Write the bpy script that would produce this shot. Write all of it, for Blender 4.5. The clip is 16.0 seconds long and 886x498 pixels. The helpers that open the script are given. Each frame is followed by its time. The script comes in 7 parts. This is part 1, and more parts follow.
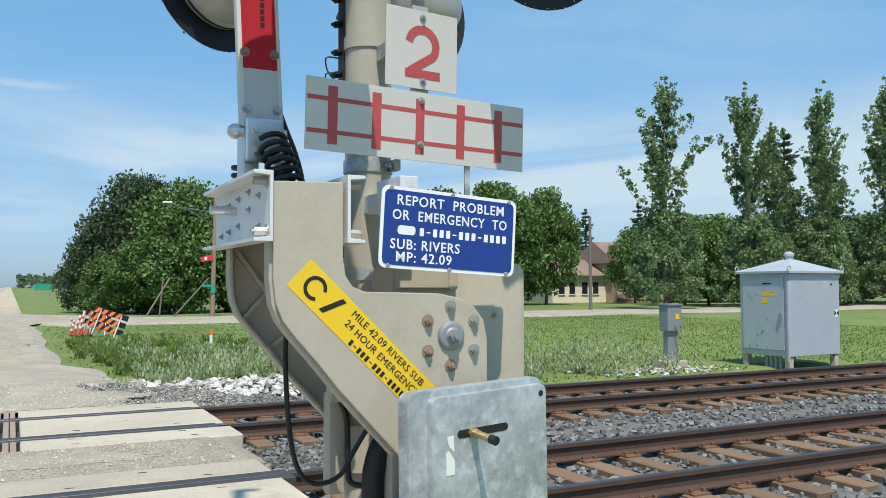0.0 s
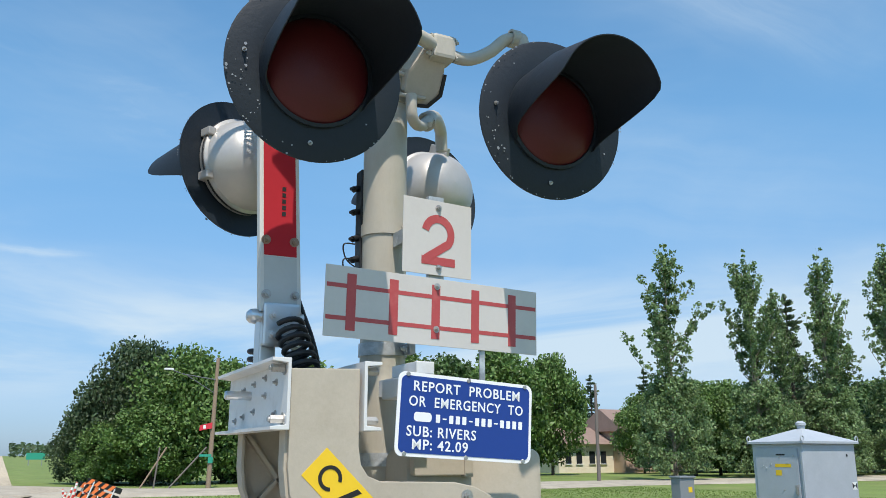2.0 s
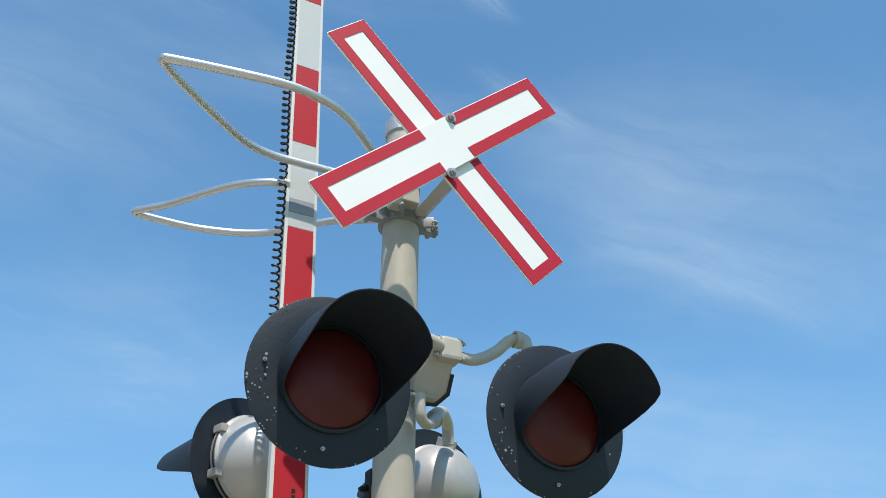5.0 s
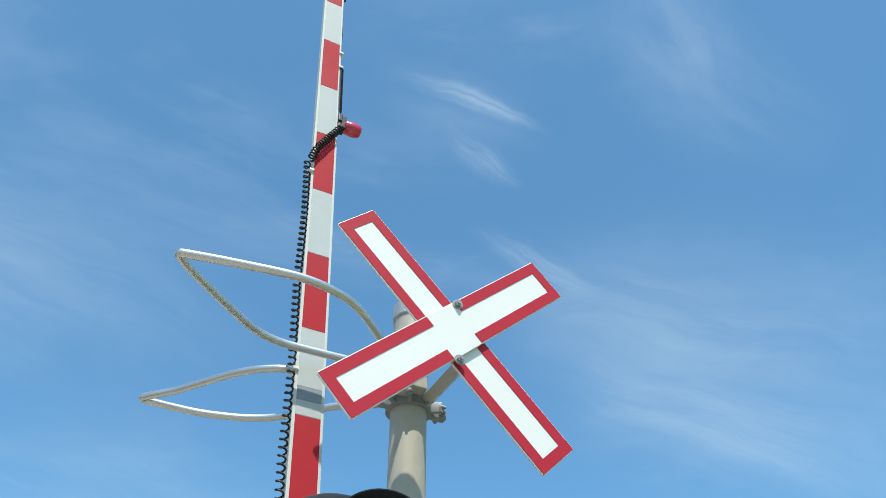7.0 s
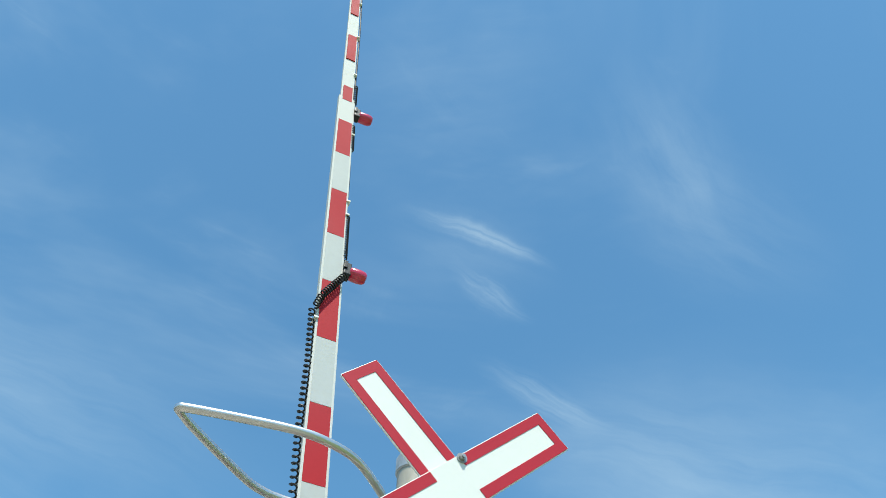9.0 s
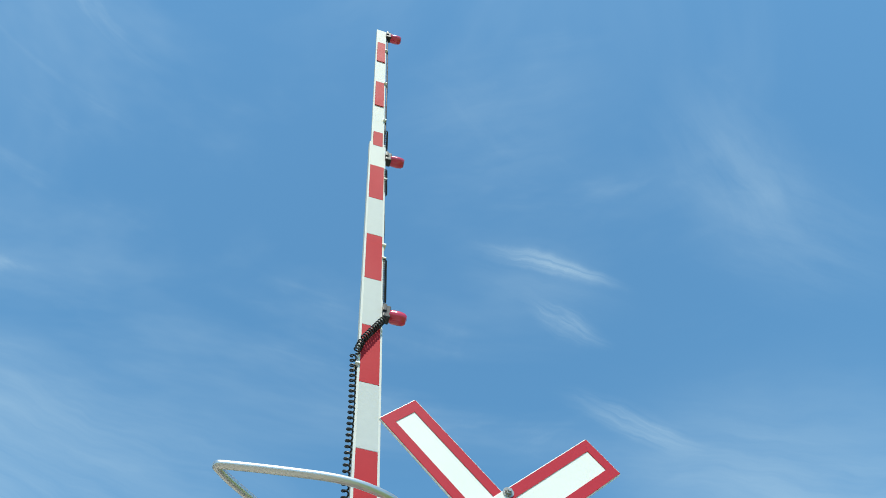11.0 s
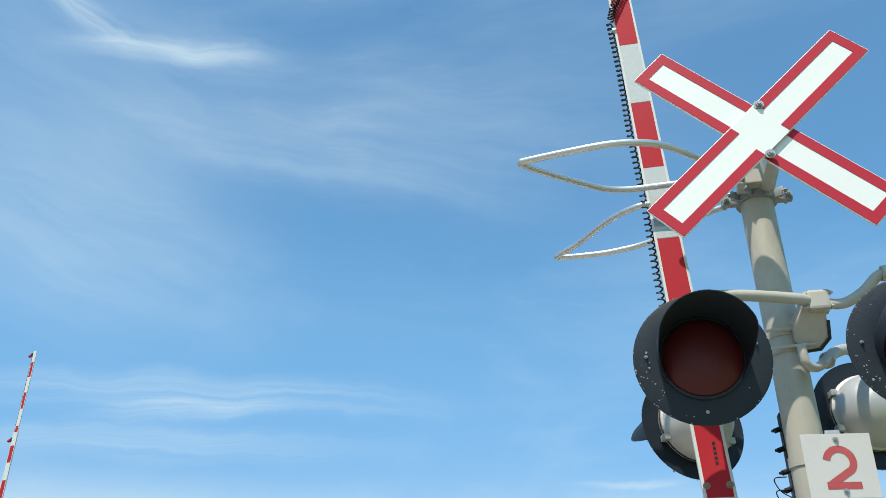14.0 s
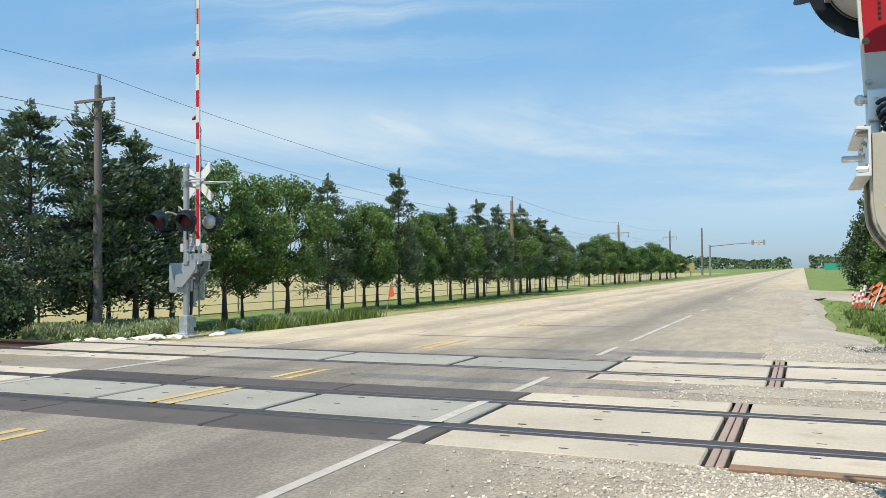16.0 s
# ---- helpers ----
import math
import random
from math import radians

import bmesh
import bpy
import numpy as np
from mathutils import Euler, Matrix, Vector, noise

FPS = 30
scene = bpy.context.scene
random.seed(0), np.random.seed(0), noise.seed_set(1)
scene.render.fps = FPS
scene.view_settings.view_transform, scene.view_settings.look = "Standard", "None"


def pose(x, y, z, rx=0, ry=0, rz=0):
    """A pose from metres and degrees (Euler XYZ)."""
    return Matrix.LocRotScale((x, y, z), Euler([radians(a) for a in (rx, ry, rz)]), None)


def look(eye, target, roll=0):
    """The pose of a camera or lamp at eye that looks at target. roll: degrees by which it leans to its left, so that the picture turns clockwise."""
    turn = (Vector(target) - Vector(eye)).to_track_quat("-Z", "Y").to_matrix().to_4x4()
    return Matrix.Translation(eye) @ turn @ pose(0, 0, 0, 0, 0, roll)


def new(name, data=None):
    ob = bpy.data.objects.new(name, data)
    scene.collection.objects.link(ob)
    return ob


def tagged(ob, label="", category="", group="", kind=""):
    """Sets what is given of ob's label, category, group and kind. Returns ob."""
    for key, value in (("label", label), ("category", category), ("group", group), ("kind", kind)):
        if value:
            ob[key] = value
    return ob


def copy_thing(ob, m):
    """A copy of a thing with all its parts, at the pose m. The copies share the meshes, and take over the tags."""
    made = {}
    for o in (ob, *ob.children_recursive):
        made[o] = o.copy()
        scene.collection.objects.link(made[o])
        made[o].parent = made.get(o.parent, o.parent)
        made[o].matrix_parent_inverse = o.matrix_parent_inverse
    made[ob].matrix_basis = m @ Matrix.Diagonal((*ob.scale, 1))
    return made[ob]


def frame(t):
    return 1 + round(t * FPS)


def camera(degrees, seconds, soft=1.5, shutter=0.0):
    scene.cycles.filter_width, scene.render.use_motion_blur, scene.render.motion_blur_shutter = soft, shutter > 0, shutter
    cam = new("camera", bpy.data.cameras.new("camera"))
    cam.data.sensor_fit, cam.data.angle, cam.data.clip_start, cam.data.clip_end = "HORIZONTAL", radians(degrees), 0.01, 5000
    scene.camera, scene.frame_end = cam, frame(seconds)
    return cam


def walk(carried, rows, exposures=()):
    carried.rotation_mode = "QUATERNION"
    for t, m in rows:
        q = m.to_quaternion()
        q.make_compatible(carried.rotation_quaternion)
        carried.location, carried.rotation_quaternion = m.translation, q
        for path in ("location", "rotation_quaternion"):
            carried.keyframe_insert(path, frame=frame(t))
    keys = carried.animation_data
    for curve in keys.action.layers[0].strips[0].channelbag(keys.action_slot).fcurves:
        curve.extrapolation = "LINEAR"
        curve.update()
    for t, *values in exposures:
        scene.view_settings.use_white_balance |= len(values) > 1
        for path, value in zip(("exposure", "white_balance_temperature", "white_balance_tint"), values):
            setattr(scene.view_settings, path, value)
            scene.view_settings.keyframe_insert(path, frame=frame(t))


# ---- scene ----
cam = camera(55.23, 16.0, soft=0.75)
# seconds, eye, target, roll
PATH = [
    (0, (0.451, -4.256, 1.582), (2.268, -0.697, 1.756), -0.10),
    (0.5, (0.452, -4.260, 1.594), (2.253, -0.717, 2.041), -0.02),
    (1, (0.436, -4.261, 1.605), (2.223, -0.737, 2.229), -0.01),
    (1.5, (0.423, -4.263, 1.617), (2.196, -0.761, 2.383), -0.06),
    (2, (0.405, -4.266, 1.634), (2.162, -0.799, 2.578), -0.12),
    (2.5, (0.389, -4.281, 1.642), (2.116, -0.861, 2.792), -0.00),
    (3, (0.369, -4.306, 1.652), (2.065, -0.939, 2.992), 0.12),
    (3.5, (0.354, -4.328, 1.661), (2.009, -1.030, 3.205), 0.07),
    (4, (0.347, -4.357, 1.677), (1.963, -1.129, 3.400), 0.14),
    (6.3, (0.290, -4.403, 1.738), (1.685, -1.617, 4.246), -0.21),
    (6.5, (0.286, -4.427, 1.747), (1.654, -1.674, 4.306), -0.13),
    (7, (0.281, -4.448, 1.759), (1.595, -1.796, 4.449), -0.13),
    (7.5, (0.276, -4.469, 1.772), (1.512, -1.941, 4.615), 0.05),
    (8, (0.286, -4.474, 1.776), (1.456, -2.054, 4.738), -0.02),
    (8.7, (0.268, -4.485, 1.801), (1.373, -2.192, 4.887), 0.39),
    (10.8, (0.413, -4.519, 1.810), (1.239, -2.307, 5.039), 0.62),
    (11, (0.437, -4.544, 1.807), (1.166, -2.295, 5.033), 0.57),
    (11.5, (0.517, -4.623, 1.776), (0.993, -2.258, 4.966), 0.44),
    (12, (0.533, -4.761, 1.752), (0.749, -2.180, 4.800), 0.51),
    (12.5, (0.503, -4.912, 1.714), (0.456, -2.131, 4.589), 0.48),
    (13, (0.659, -5.063, 1.654), (0.373, -2.020, 4.235), 0.95),
    (13.5, (0.744, -5.213, 1.602), (0.228, -1.905, 3.790), 0.24),
    (14, (0.759, -5.339, 1.519), (0.003, -1.892, 3.402), 0.04),
    (14.5, (0.742, -5.472, 1.455), (-0.141, -1.822, 2.831), -0.26),
    (15, (0.777, -5.546, 1.411), (-0.323, -1.792, 2.246), -0.47),
    (15.5, (0.792, -5.543, 1.382), (-0.561, -1.797, 1.756), -0.49),
    (16, (0.808, -5.563, 1.367), (-0.758, -1.884, 1.467), -0.44),
]
# the camera's own exposure and white balance drift a little on the way
EXPOSURE = [(0, -0.06, 6550, 11), (2.5, 0.02, 6500, 15), (4, 0.04, 6500, 15), (7, 0.10, 6400, 9), (11, 0.12, 6400, 4), (13.5, 0.10, 6450, 8), (15, 0.02, 6750, 12), (16, 0.03, 6850, 13)]
walk(cam, [(t, look(e, g, r)) for t, e, g, r in PATH], EXPOSURE)

# ---- world and sun ----
SUN_EL, SUN_AZ = 63.0, 197.0          # degrees; azimuth clockwise from +y
sx, sy, sz = (math.sin(radians(SUN_AZ)) * math.cos(radians(SUN_EL)),
              math.cos(radians(SUN_AZ)) * math.cos(radians(SUN_EL)), math.sin(radians(SUN_EL)))
world = bpy.data.worlds.new("sky_world")
scene.world = world
world.use_nodes = True
wn, wl = world.node_tree.nodes, world.node_tree.links
wn.clear()
w_out = wn.new("ShaderNodeOutputWorld")
w_bg = wn.new("ShaderNodeBackground")
w_sky = wn.new("ShaderNodeTexSky")
w_sky.sky_type, w_sky.sun_disc = "NISHITA", False
w_sky.sun_elevation, w_sky.sun_rotation = radians(SUN_EL), radians(SUN_AZ)
w_sky.air_density, w_sky.dust_density, w_sky.ozone_density = 1.0, 0.6, 1.5
w_bg.inputs[1].default_value = 0.107
w_co = wn.new("ShaderNodeTexCoord")


def w_noise(scale, rot, detail, rough, lo, hi, dist=0.6):
    mp = wn.new("ShaderNodeMapping")
    mp.inputs["Scale"].default_value, mp.inputs["Rotation"].default_value = scale, [radians(a) for a in rot]
    nz = wn.new("ShaderNodeTexNoise")
    nz.inputs["Scale"].default_value, nz.inputs["Detail"].default_value = 1.0, detail
    nz.inputs["Roughness"].default_value, nz.inputs["Distortion"].default_value = rough, dist
    rp = wn.new("ShaderNodeMapRange")
    rp.interpolation_type = "SMOOTHSTEP"
    rp.inputs[1].default_value, rp.inputs[2].default_value = lo, hi
    wl.new(w_co.outputs["Generated"], mp.inputs[0]); wl.new(mp.outputs[0], nz.inputs["Vector"])
    wl.new(nz.outputs["Fac"], rp.inputs[0])
    return rp.outputs[0]


def w_math(op, a, b):
    m = wn.new("ShaderNodeMath")
    m.operation = op
    for i, v in enumerate((a, b)):
        if isinstance(v, (int, float)):
            m.inputs[i].default_value = v
        else:
            wl.new(v, m.inputs[i])
    return m.outputs[0]


# thin cirrus: broad veils, finer streaks, and a hazy white band low down
veil = w_noise((1.6, 2.2, 4.5), (0, 8, 20), 5, 0.6, 0.46, 0.80)
streak = w_noise((3.0, 3.0, 16.0), (6, -8, 35), 8, 0.62, 0.54, 0.80, 1.2)
wisp = w_noise((5.0, 9.0, 9.0), (20, 30, -25), 7, 0.6, 0.62, 0.82, 1.0)
w_sep = wn.new("ShaderNodeSeparateXYZ")
wl.new(w_co.outputs["Generated"], w_sep.inputs[0])
low = wn.new("ShaderNodeMapRange")
low.interpolation_type = "SMOOTHSTEP"
for i, v in ((1, 0.42), (2, 0.02), (3, 0.0), (4, 1.0)):
    low.inputs[i].default_value = v
wl.new(w_sep.outputs["Z"], low.inputs[0])
cl = w_math("ADD", w_math("ADD", w_math("MULTIPLY", veil, 0.14), 0.035), w_math("MULTIPLY", w_math("MULTIPLY", streak, veil), 0.30))
cl = w_math("ADD", cl, w_math("MULTIPLY", wisp, 0.03))

# single cirrus clouds: from and to (azimuth, elevation), half width, strength, how torn
w_warp = wn.new("ShaderNodeTexNoise")
w_warp.inputs["Scale"].default_value, w_warp.inputs["Detail"].default_value = 9.0, 8
wl.new(w_co.outputs["Generated"], w_warp.inputs["Vector"])
w_off = wn.new("ShaderNodeVectorMath")
w_off.operation = "MULTIPLY_ADD"
wl.new(w_warp.outputs["Color"], w_off.inputs[0])
w_off.inputs[1].default_value = (0.045, 0.045, 0.045)
wl.new(w_co.outputs["Generated"], w_off.inputs[2])


def sky_dir(az, el):
    a, e = radians(az), radians(el)
    return Vector((math.sin(a) * math.cos(e), math.cos(a) * math.cos(e), math.sin(e)))


def cirrus(az0, el0, az1, el1, half, strength, torn):
    a, b = sky_dir(az0, el0), sky_dir(az1, el1)
    c = (a + b).normalized()
    u = (b - a).normalized()
    v = c.cross(u).normalized()
    mp = wn.new("ShaderNodeMapping")
    mp.vector_type = "TEXTURE"
    mp.inputs["Location"].default_value = c + Vector((0.0225, 0.0225, 0.0225))
    mp.inputs["Rotation"].default_value = Matrix((u, v, u.cross(v))).transposed().to_euler()
    mp.inputs["Scale"].default_value = ((b - a).length * 0.78, math.sin(radians(half)) * 1.25, 0.5)
    ln, rp = wn.new("ShaderNodeVectorMath"), wn.new("ShaderNodeMapRange")
    ln.operation = "LENGTH"
    rp.interpolation_type = "SMOOTHERSTEP"
    rp.inputs[1].default_value, rp.inputs[2].default_value = 1.0, 0.0
    wl.new(w_off.outputs[0], mp.inputs[0]); wl.new(mp.outputs[0], ln.inputs[0]); wl.new(ln.outputs["Value"], rp.inputs[0])
    m2, nz, r2 = wn.new("ShaderNodeMapping"), wn.new("ShaderNodeTexNoise"), wn.new("ShaderNodeMapRange")
    m2.inputs["Scale"].default_value = (0.9, 2.9, 1.0)
    m2.inputs["Location"].default_value = (az0, el0, half)
    nz.inputs["Scale"].default_value, nz.inputs["Detail"].default_value, nz.inputs["Roughness"].default_value = 1.0, 9, 0.62
    nz.inputs["Distortion"].default_value = 0.25
    r2.inputs[1].default_value, r2.inputs[2].default_value = 0.33, 0.70
    r2.inputs[3].default_value, r2.inputs[4].default_value = strength * (1 - torn), strength
    wl.new(mp.outputs[0], m2.inputs[0]); wl.new(m2.outputs[0], nz.inputs["Vector"]); wl.new(nz.outputs["Fac"], r2.inputs[0])
    return w_math("MULTIPLY", rp.outputs[0], r2.outputs[0])


for cloud in ((-47, 41.0, -38, 38.6, 1.3, 0.50, 0.8), (-42, 37.6, -27, 40.2, 1.1, 0.62, 0.6), (-40, 38.6, -24, 39.6, 3.0, 0.18, 0.8), (-54, 38, -28, 33, 8, 0.22, 0.6),
              (-54, 29, -26, 24, 9, 0.36, 0.6), (-40, 33.6, -3, 31.3, 3.6, 0.26, 0.7), (-44, 16.2, -12, 17.8, 1.7, 0.48, 0.8), (-30, 24, 0, 21, 5, 0.06, 0.8),
              (-46, 13.2, -16, 14.6, 1.4, 0.36, 0.8), (-3.6, 12.6, 3.8, 12.2, 0.4, 0.40, 0.5), (23, 53.6, 36, 50.0, 0.75, 0.36, 0.8), (20, 53, 36, 49, 3.0, 0.09, 0.6),
              (27.5, 49.9, 33.6, 46.6, 0.9, 0.26, 0.9), (30, 43.0, 39.5, 38.6, 1.1, 0.28, 0.9), (50, 61, 53, 49, 4.5, 0.13, 0.8), (47, 54, 60, 44, 5, 0.12, 0.8),
              (-32, 36.5, 8, 35, 5.0, 0.22, 0.7), (34, 37, 62, 27, 10, 0.24, 0.7), (36, 33.5, 56, 23, 3.2, 0.24, 0.8), (30, 40, 52, 33, 5, 0.14, 0.8),
              (18, 20, 60, 14, 7, 0.22, 0.7), (-4, 27, 14, 21, 5, 0.10, 0.8), (-36, 15.4, -24, 17.4, 1.1, 0.40, 0.8), (-28, 10.4, -23.5, 9.4, 0.9, 0.30, 0.8), (10, 60, 40, 62, 6, 0.08, 0.8)):
    cl = w_math("ADD", cl, cirrus(*cloud))


def w_range(src, lo, hi):
    r = wn.new("ShaderNodeMapRange")
    r.interpolation_type = "SMOOTHSTEP"
    r.inputs[1].default_value, r.inputs[2].default_value = lo, hi
    wl.new(src, r.inputs[0])
    return r.outputs[0]


bank = w_noise((1.3, 1.3, 6.0), (4, 6, 60), 6, 0.6, 0.36, 0.62, 0.8)
band = w_math("MULTIPLY", w_range(w_sep.outputs["Z"], 0.03, 0.11), w_range(w_sep.outputs["Z"], 0.235, 0.14))
cl = w_math("ADD", cl, w_math("MULTIPLY", band, w_math("ADD", w_math("MULTIPLY", bank, 0.78), w_math("MULTIPLY", streak, 0.25))))
cl = w_math("ADD", cl, w_math("MULTIPLY", low.outputs[0], 0.125))
cl = w_math("MINIMUM", cl, 0.85)
w_mix = wn.new("ShaderNodeMixRGB")
w_mix.inputs[2].default_value = (6.1, 7.6, 8.4, 1)
w_tint = wn.new("ShaderNodeMixRGB")
w_tint.blend_type = "MULTIPLY"
w_tint.inputs[0].default_value = 1.0
w_grade = wn.new("ShaderNodeMixRGB")
w_grade.inputs[1].default_value, w_grade.inputs[2].default_value = (0.95, 1.66, 1.80, 1), (0.70, 0.925, 1.19, 1)
w_hor = wn.new("ShaderNodeMixRGB")
w_hor.inputs[2].default_value = (0.58, 0.87, 1.38, 1)
wl.new(w_range(w_sep.outputs["Z"], 0.13, 0.0), w_hor.inputs[0]); wl.new(w_grade.outputs[0], w_hor.inputs[1])
wl.new(low.outputs[0], w_grade.inputs[0]); wl.new(w_hor.outputs[0], w_tint.inputs[2])
wl.new(w_sky.outputs[0], w_tint.inputs[1])
wl.new(cl, w_mix.inputs[0]); wl.new(w_tint.outputs[0], w_mix.inputs[1])
wl.new(w_mix.outputs[0], w_bg.inputs[0]); wl.new(w_bg.outputs[0], w_out.inputs[0])

sun_data = bpy.data.lights.new("sun", "SUN")
sun_data.energy, sun_data.angle, sun_data.color = 5.0, radians(0.53), (1.0, 0.93, 0.82)
sun = new("sun", sun_data)
sun.matrix_world = look((sx * 50, sy * 50, sz * 50), (0, 0, 0))
scene.view_settings.exposure = 0.0


# ---- materials ----
def mat(name, col, rough=0.6, metal=0.0, var=0.12, scale=(2.0, 40.0), stain=None, stain_amt=0.3, stain_scale=3.0,
        bump=0.15, bump_scale=None, spec=0.5, island=0.0, obj=0.0, coords="Object", stretch=(1, 1, 1), translucent=0.0, coat=0.0):
    m = bpy.data.materials.new(name)
    m.use_nodes = True
    n, l = m.node_tree.nodes, m.node_tree.links
    b = n["Principled BSDF"]
    b.inputs["Roughness"].default_value, b.inputs["Metallic"].default_value = rough, metal
    b.inputs["Specular IOR Level"].default_value = spec
    b.inputs["Coat Weight"].default_value = coat
    tc = n.new("ShaderNodeTexCoord")
    mp = n.new("ShaderNodeMapping")
    mp.inputs["Scale"].default_value = stretch
    if coords == "World":
        ge = n.new("ShaderNodeNewGeometry")
        l.new(ge.outputs["Position"], mp.inputs[0])
    else:
        l.new(tc.outputs[coords], mp.inputs[0])

    def noise_tex(sc, det=6, ro=0.6):
        t = n.new("ShaderNodeTexNoise")
        t.inputs["Scale"].default_value, t.inputs["Detail"].default_value, t.inputs["Roughness"].default_value = sc, det, ro
        l.new(mp.outputs[0], t.inputs["Vector"])
        return t.outputs["Fac"]
    big, fine = noise_tex(scale[0]), noise_tex(scale[1], 4, 0.7)

    def math_node(op, a, c):
        t = n.new("ShaderNodeMath")
        t.operation = op
        for i, v in enumerate((a, c)):
            if isinstance(v, (int, float)):
                t.inputs[i].default_value = v
            else:
                l.new(v, t.inputs[i])
        return t.outputs[0]
    mixed = math_node("ADD", math_node("MULTIPLY", big, 0.6), math_node("MULTIPLY", fine, 0.4))
    val = math_node("ADD", math_node("MULTIPLY", math_node("SUBTRACT", mixed, 0.5), var * 5.0), 1.0)
    if island:
        ge2 = n.new("ShaderNodeNewGeometry")
        val = math_node("MULTIPLY", val, math_node("ADD", math_node("MULTIPLY", ge2.outputs["Random Per Island"], island), 1.0 - island / 2))
    if obj:
        oi = n.new("ShaderNodeObjectInfo")
        val = math_node("MULTIPLY", val, math_node("ADD", math_node("MULTIPLY", oi.outputs["Random"], obj), 1.0 - obj / 2))
    hs = n.new("ShaderNodeHueSaturation")
    hs.inputs["Color"].default_value = (*col, 1)
    l.new(val, hs.inputs["Value"])
    out_col = hs.outputs[0]
    if stain:
        rp = n.new("ShaderNodeMapRange")
        rp.inputs[1].default_value, rp.inputs[2].default_value = 0.52, 0.72
        l.new(noise_tex(stain_scale, 8, 0.65), rp.inputs[0])
        mx = n.new("ShaderNodeMixRGB")
        mx.inputs[2].default_value = (*stain, 1)
        l.new(math_node("MULTIPLY", rp.outputs[0], stain_amt), mx.inputs[0])
        l.new(out_col, mx.inputs[1])
        out_col = mx.outputs[0]
    l.new(out_col, b.inputs["Base Color"])
    rr = n.new("ShaderNodeMapRange")
    rr.inputs[3].default_value, rr.inputs[4].default_value = max(rough - 0.12, 0.03), min(rough + 0.15, 1)
    l.new(big, rr.inputs[0]); l.new(rr.outputs[0], b.inputs["Roughness"])
    if bump:
        bp = n.new("ShaderNodeBump")
        bp.inputs["Strength"].default_value, bp.inputs["Distance"].default_value = bump, 0.01
        l.new(noise_tex(bump_scale, 5, 0.7) if bump_scale else fine, bp.inputs["Height"])
        l.new(bp.outputs[0], b.inputs["Normal"])
    if translucent:
        tr = n.new("ShaderNodeBsdfTranslucent")
        l.new(out_col, tr.inputs[0])
        ms = n.new("ShaderNodeMixShader")
        ms.inputs[0].default_value = translucent
        l.new(b.outputs[0], ms.inputs[1]); l.new(tr.outputs[0], ms.inputs[2])
        l.new(ms.outputs[0], n["Material Output"].inputs[0])
    return m


tan_paint = mat("tan_paint", (0.44, 0.395, 0.315), 0.55, var=0.10, scale=(3, 60), stain=(0.30, 0.25, 0.18), stain_amt=0.35, stain_scale=7, bump=0.06)
mast_paint = mat("mast_paint", (0.42, 0.395, 0.325), 0.5, var=0.10, scale=(4, 50), stain=(0.33, 0.29, 0.22), stain_amt=0.35, stain_scale=9, bump=0.08, stretch=(1, 1, 0.4))
galv = mat("galvanised_steel", (0.41, 0.44, 0.45), 0.46, 0.45, var=0.45, scale=(7, 38), stain=(0.74, 0.79, 0.81), stain_amt=0.8, stain_scale=16, bump=0.10)
alu = mat("aluminium", (0.62, 0.63, 0.63), 0.33, 0.85, var=0.05, scale=(3, 12), bump=0.0)
bright_white = mat("painted_channel", (0.72, 0.72, 0.70), 0.45, 0.2, var=0.05, scale=(6, 60), stain=(0.40, 0.36, 0.30), stain_amt=0.35, stain_scale=12, bump=0.05)
housing_silver = mat("silver_paint", (0.46, 0.45, 0.42), 0.40, 0.35, var=0.06, scale=(4, 50), stain=(0.35, 0.33, 0.30), stain_amt=0.3, stain_scale=9, bump=0.05)
black_paint = mat("weathered_black_paint", (0.012, 0.019, 0.027), 0.55, spec=0.35, var=0.12, scale=(5, 60), bump=0.12)
chip = mat("paint_chip", (0.30, 0.32, 0.34), 0.5, 0.4, var=0.05)
lens_red = mat("red_lens", (0.082, 0.011, 0.014), 0.36, spec=0.3, var=0.10, scale=(8, 150), bump=0.15, bump_scale=160)
lens_pink = mat("red_plastic_lens", (0.55, 0.02, 0.06), 0.12, var=0.08, scale=(20, 120), bump=0.1, coat=0.6)
refl_red = mat("red_reflective_sheeting", (0.42, 0.018, 0.028), 0.68, spec=0.22, var=0.06, scale=(2, 45), stain=(0.30, 0.02, 0.03), stain_amt=0.3, stain_scale=4, bump=0.03)
refl_white = mat("white_reflective_sheeting", (0.60, 0.61, 0.575), 0.66, spec=0.25, var=0.04, scale=(3, 45), bump=0.03)
refl_grey = mat("grey_reflective_sheeting", (0.46, 0.49, 0.475), 0.6, spec=0.3, var=0.06, scale=(3, 45), bump=0.03)
sign_face = mat("sign_face", (0.55, 0.53, 0.50), 0.5, var=0.05, scale=(4, 60), stain=(0.40, 0.38, 0.35), stain_amt=0.25, stain_scale=8, bump=0.03)
sign_red = mat("faded_sign_red", (0.42, 0.065, 0.065), 0.5, var=0.10, scale=(6, 60), stain=(0.55, 0.20, 0.18), stain_amt=0.25, stain_scale=25, bump=0.02)
cross_white = mat("crossbuck_white", (0.77, 0.78, 0.73), 0.4, var=0.02, scale=(3, 60), bump=0.02)
cross_red = mat("crossbuck_red", (0.43, 0.018, 0.036), 0.6, spec=0.25, var=0.05, scale=(3, 60), bump=0.02)
blue_sheet = mat("blue_sign_sheeting", (0.010, 0.045, 0.25), 0.4, var=0.06, scale=(3, 60), bump=0.02)
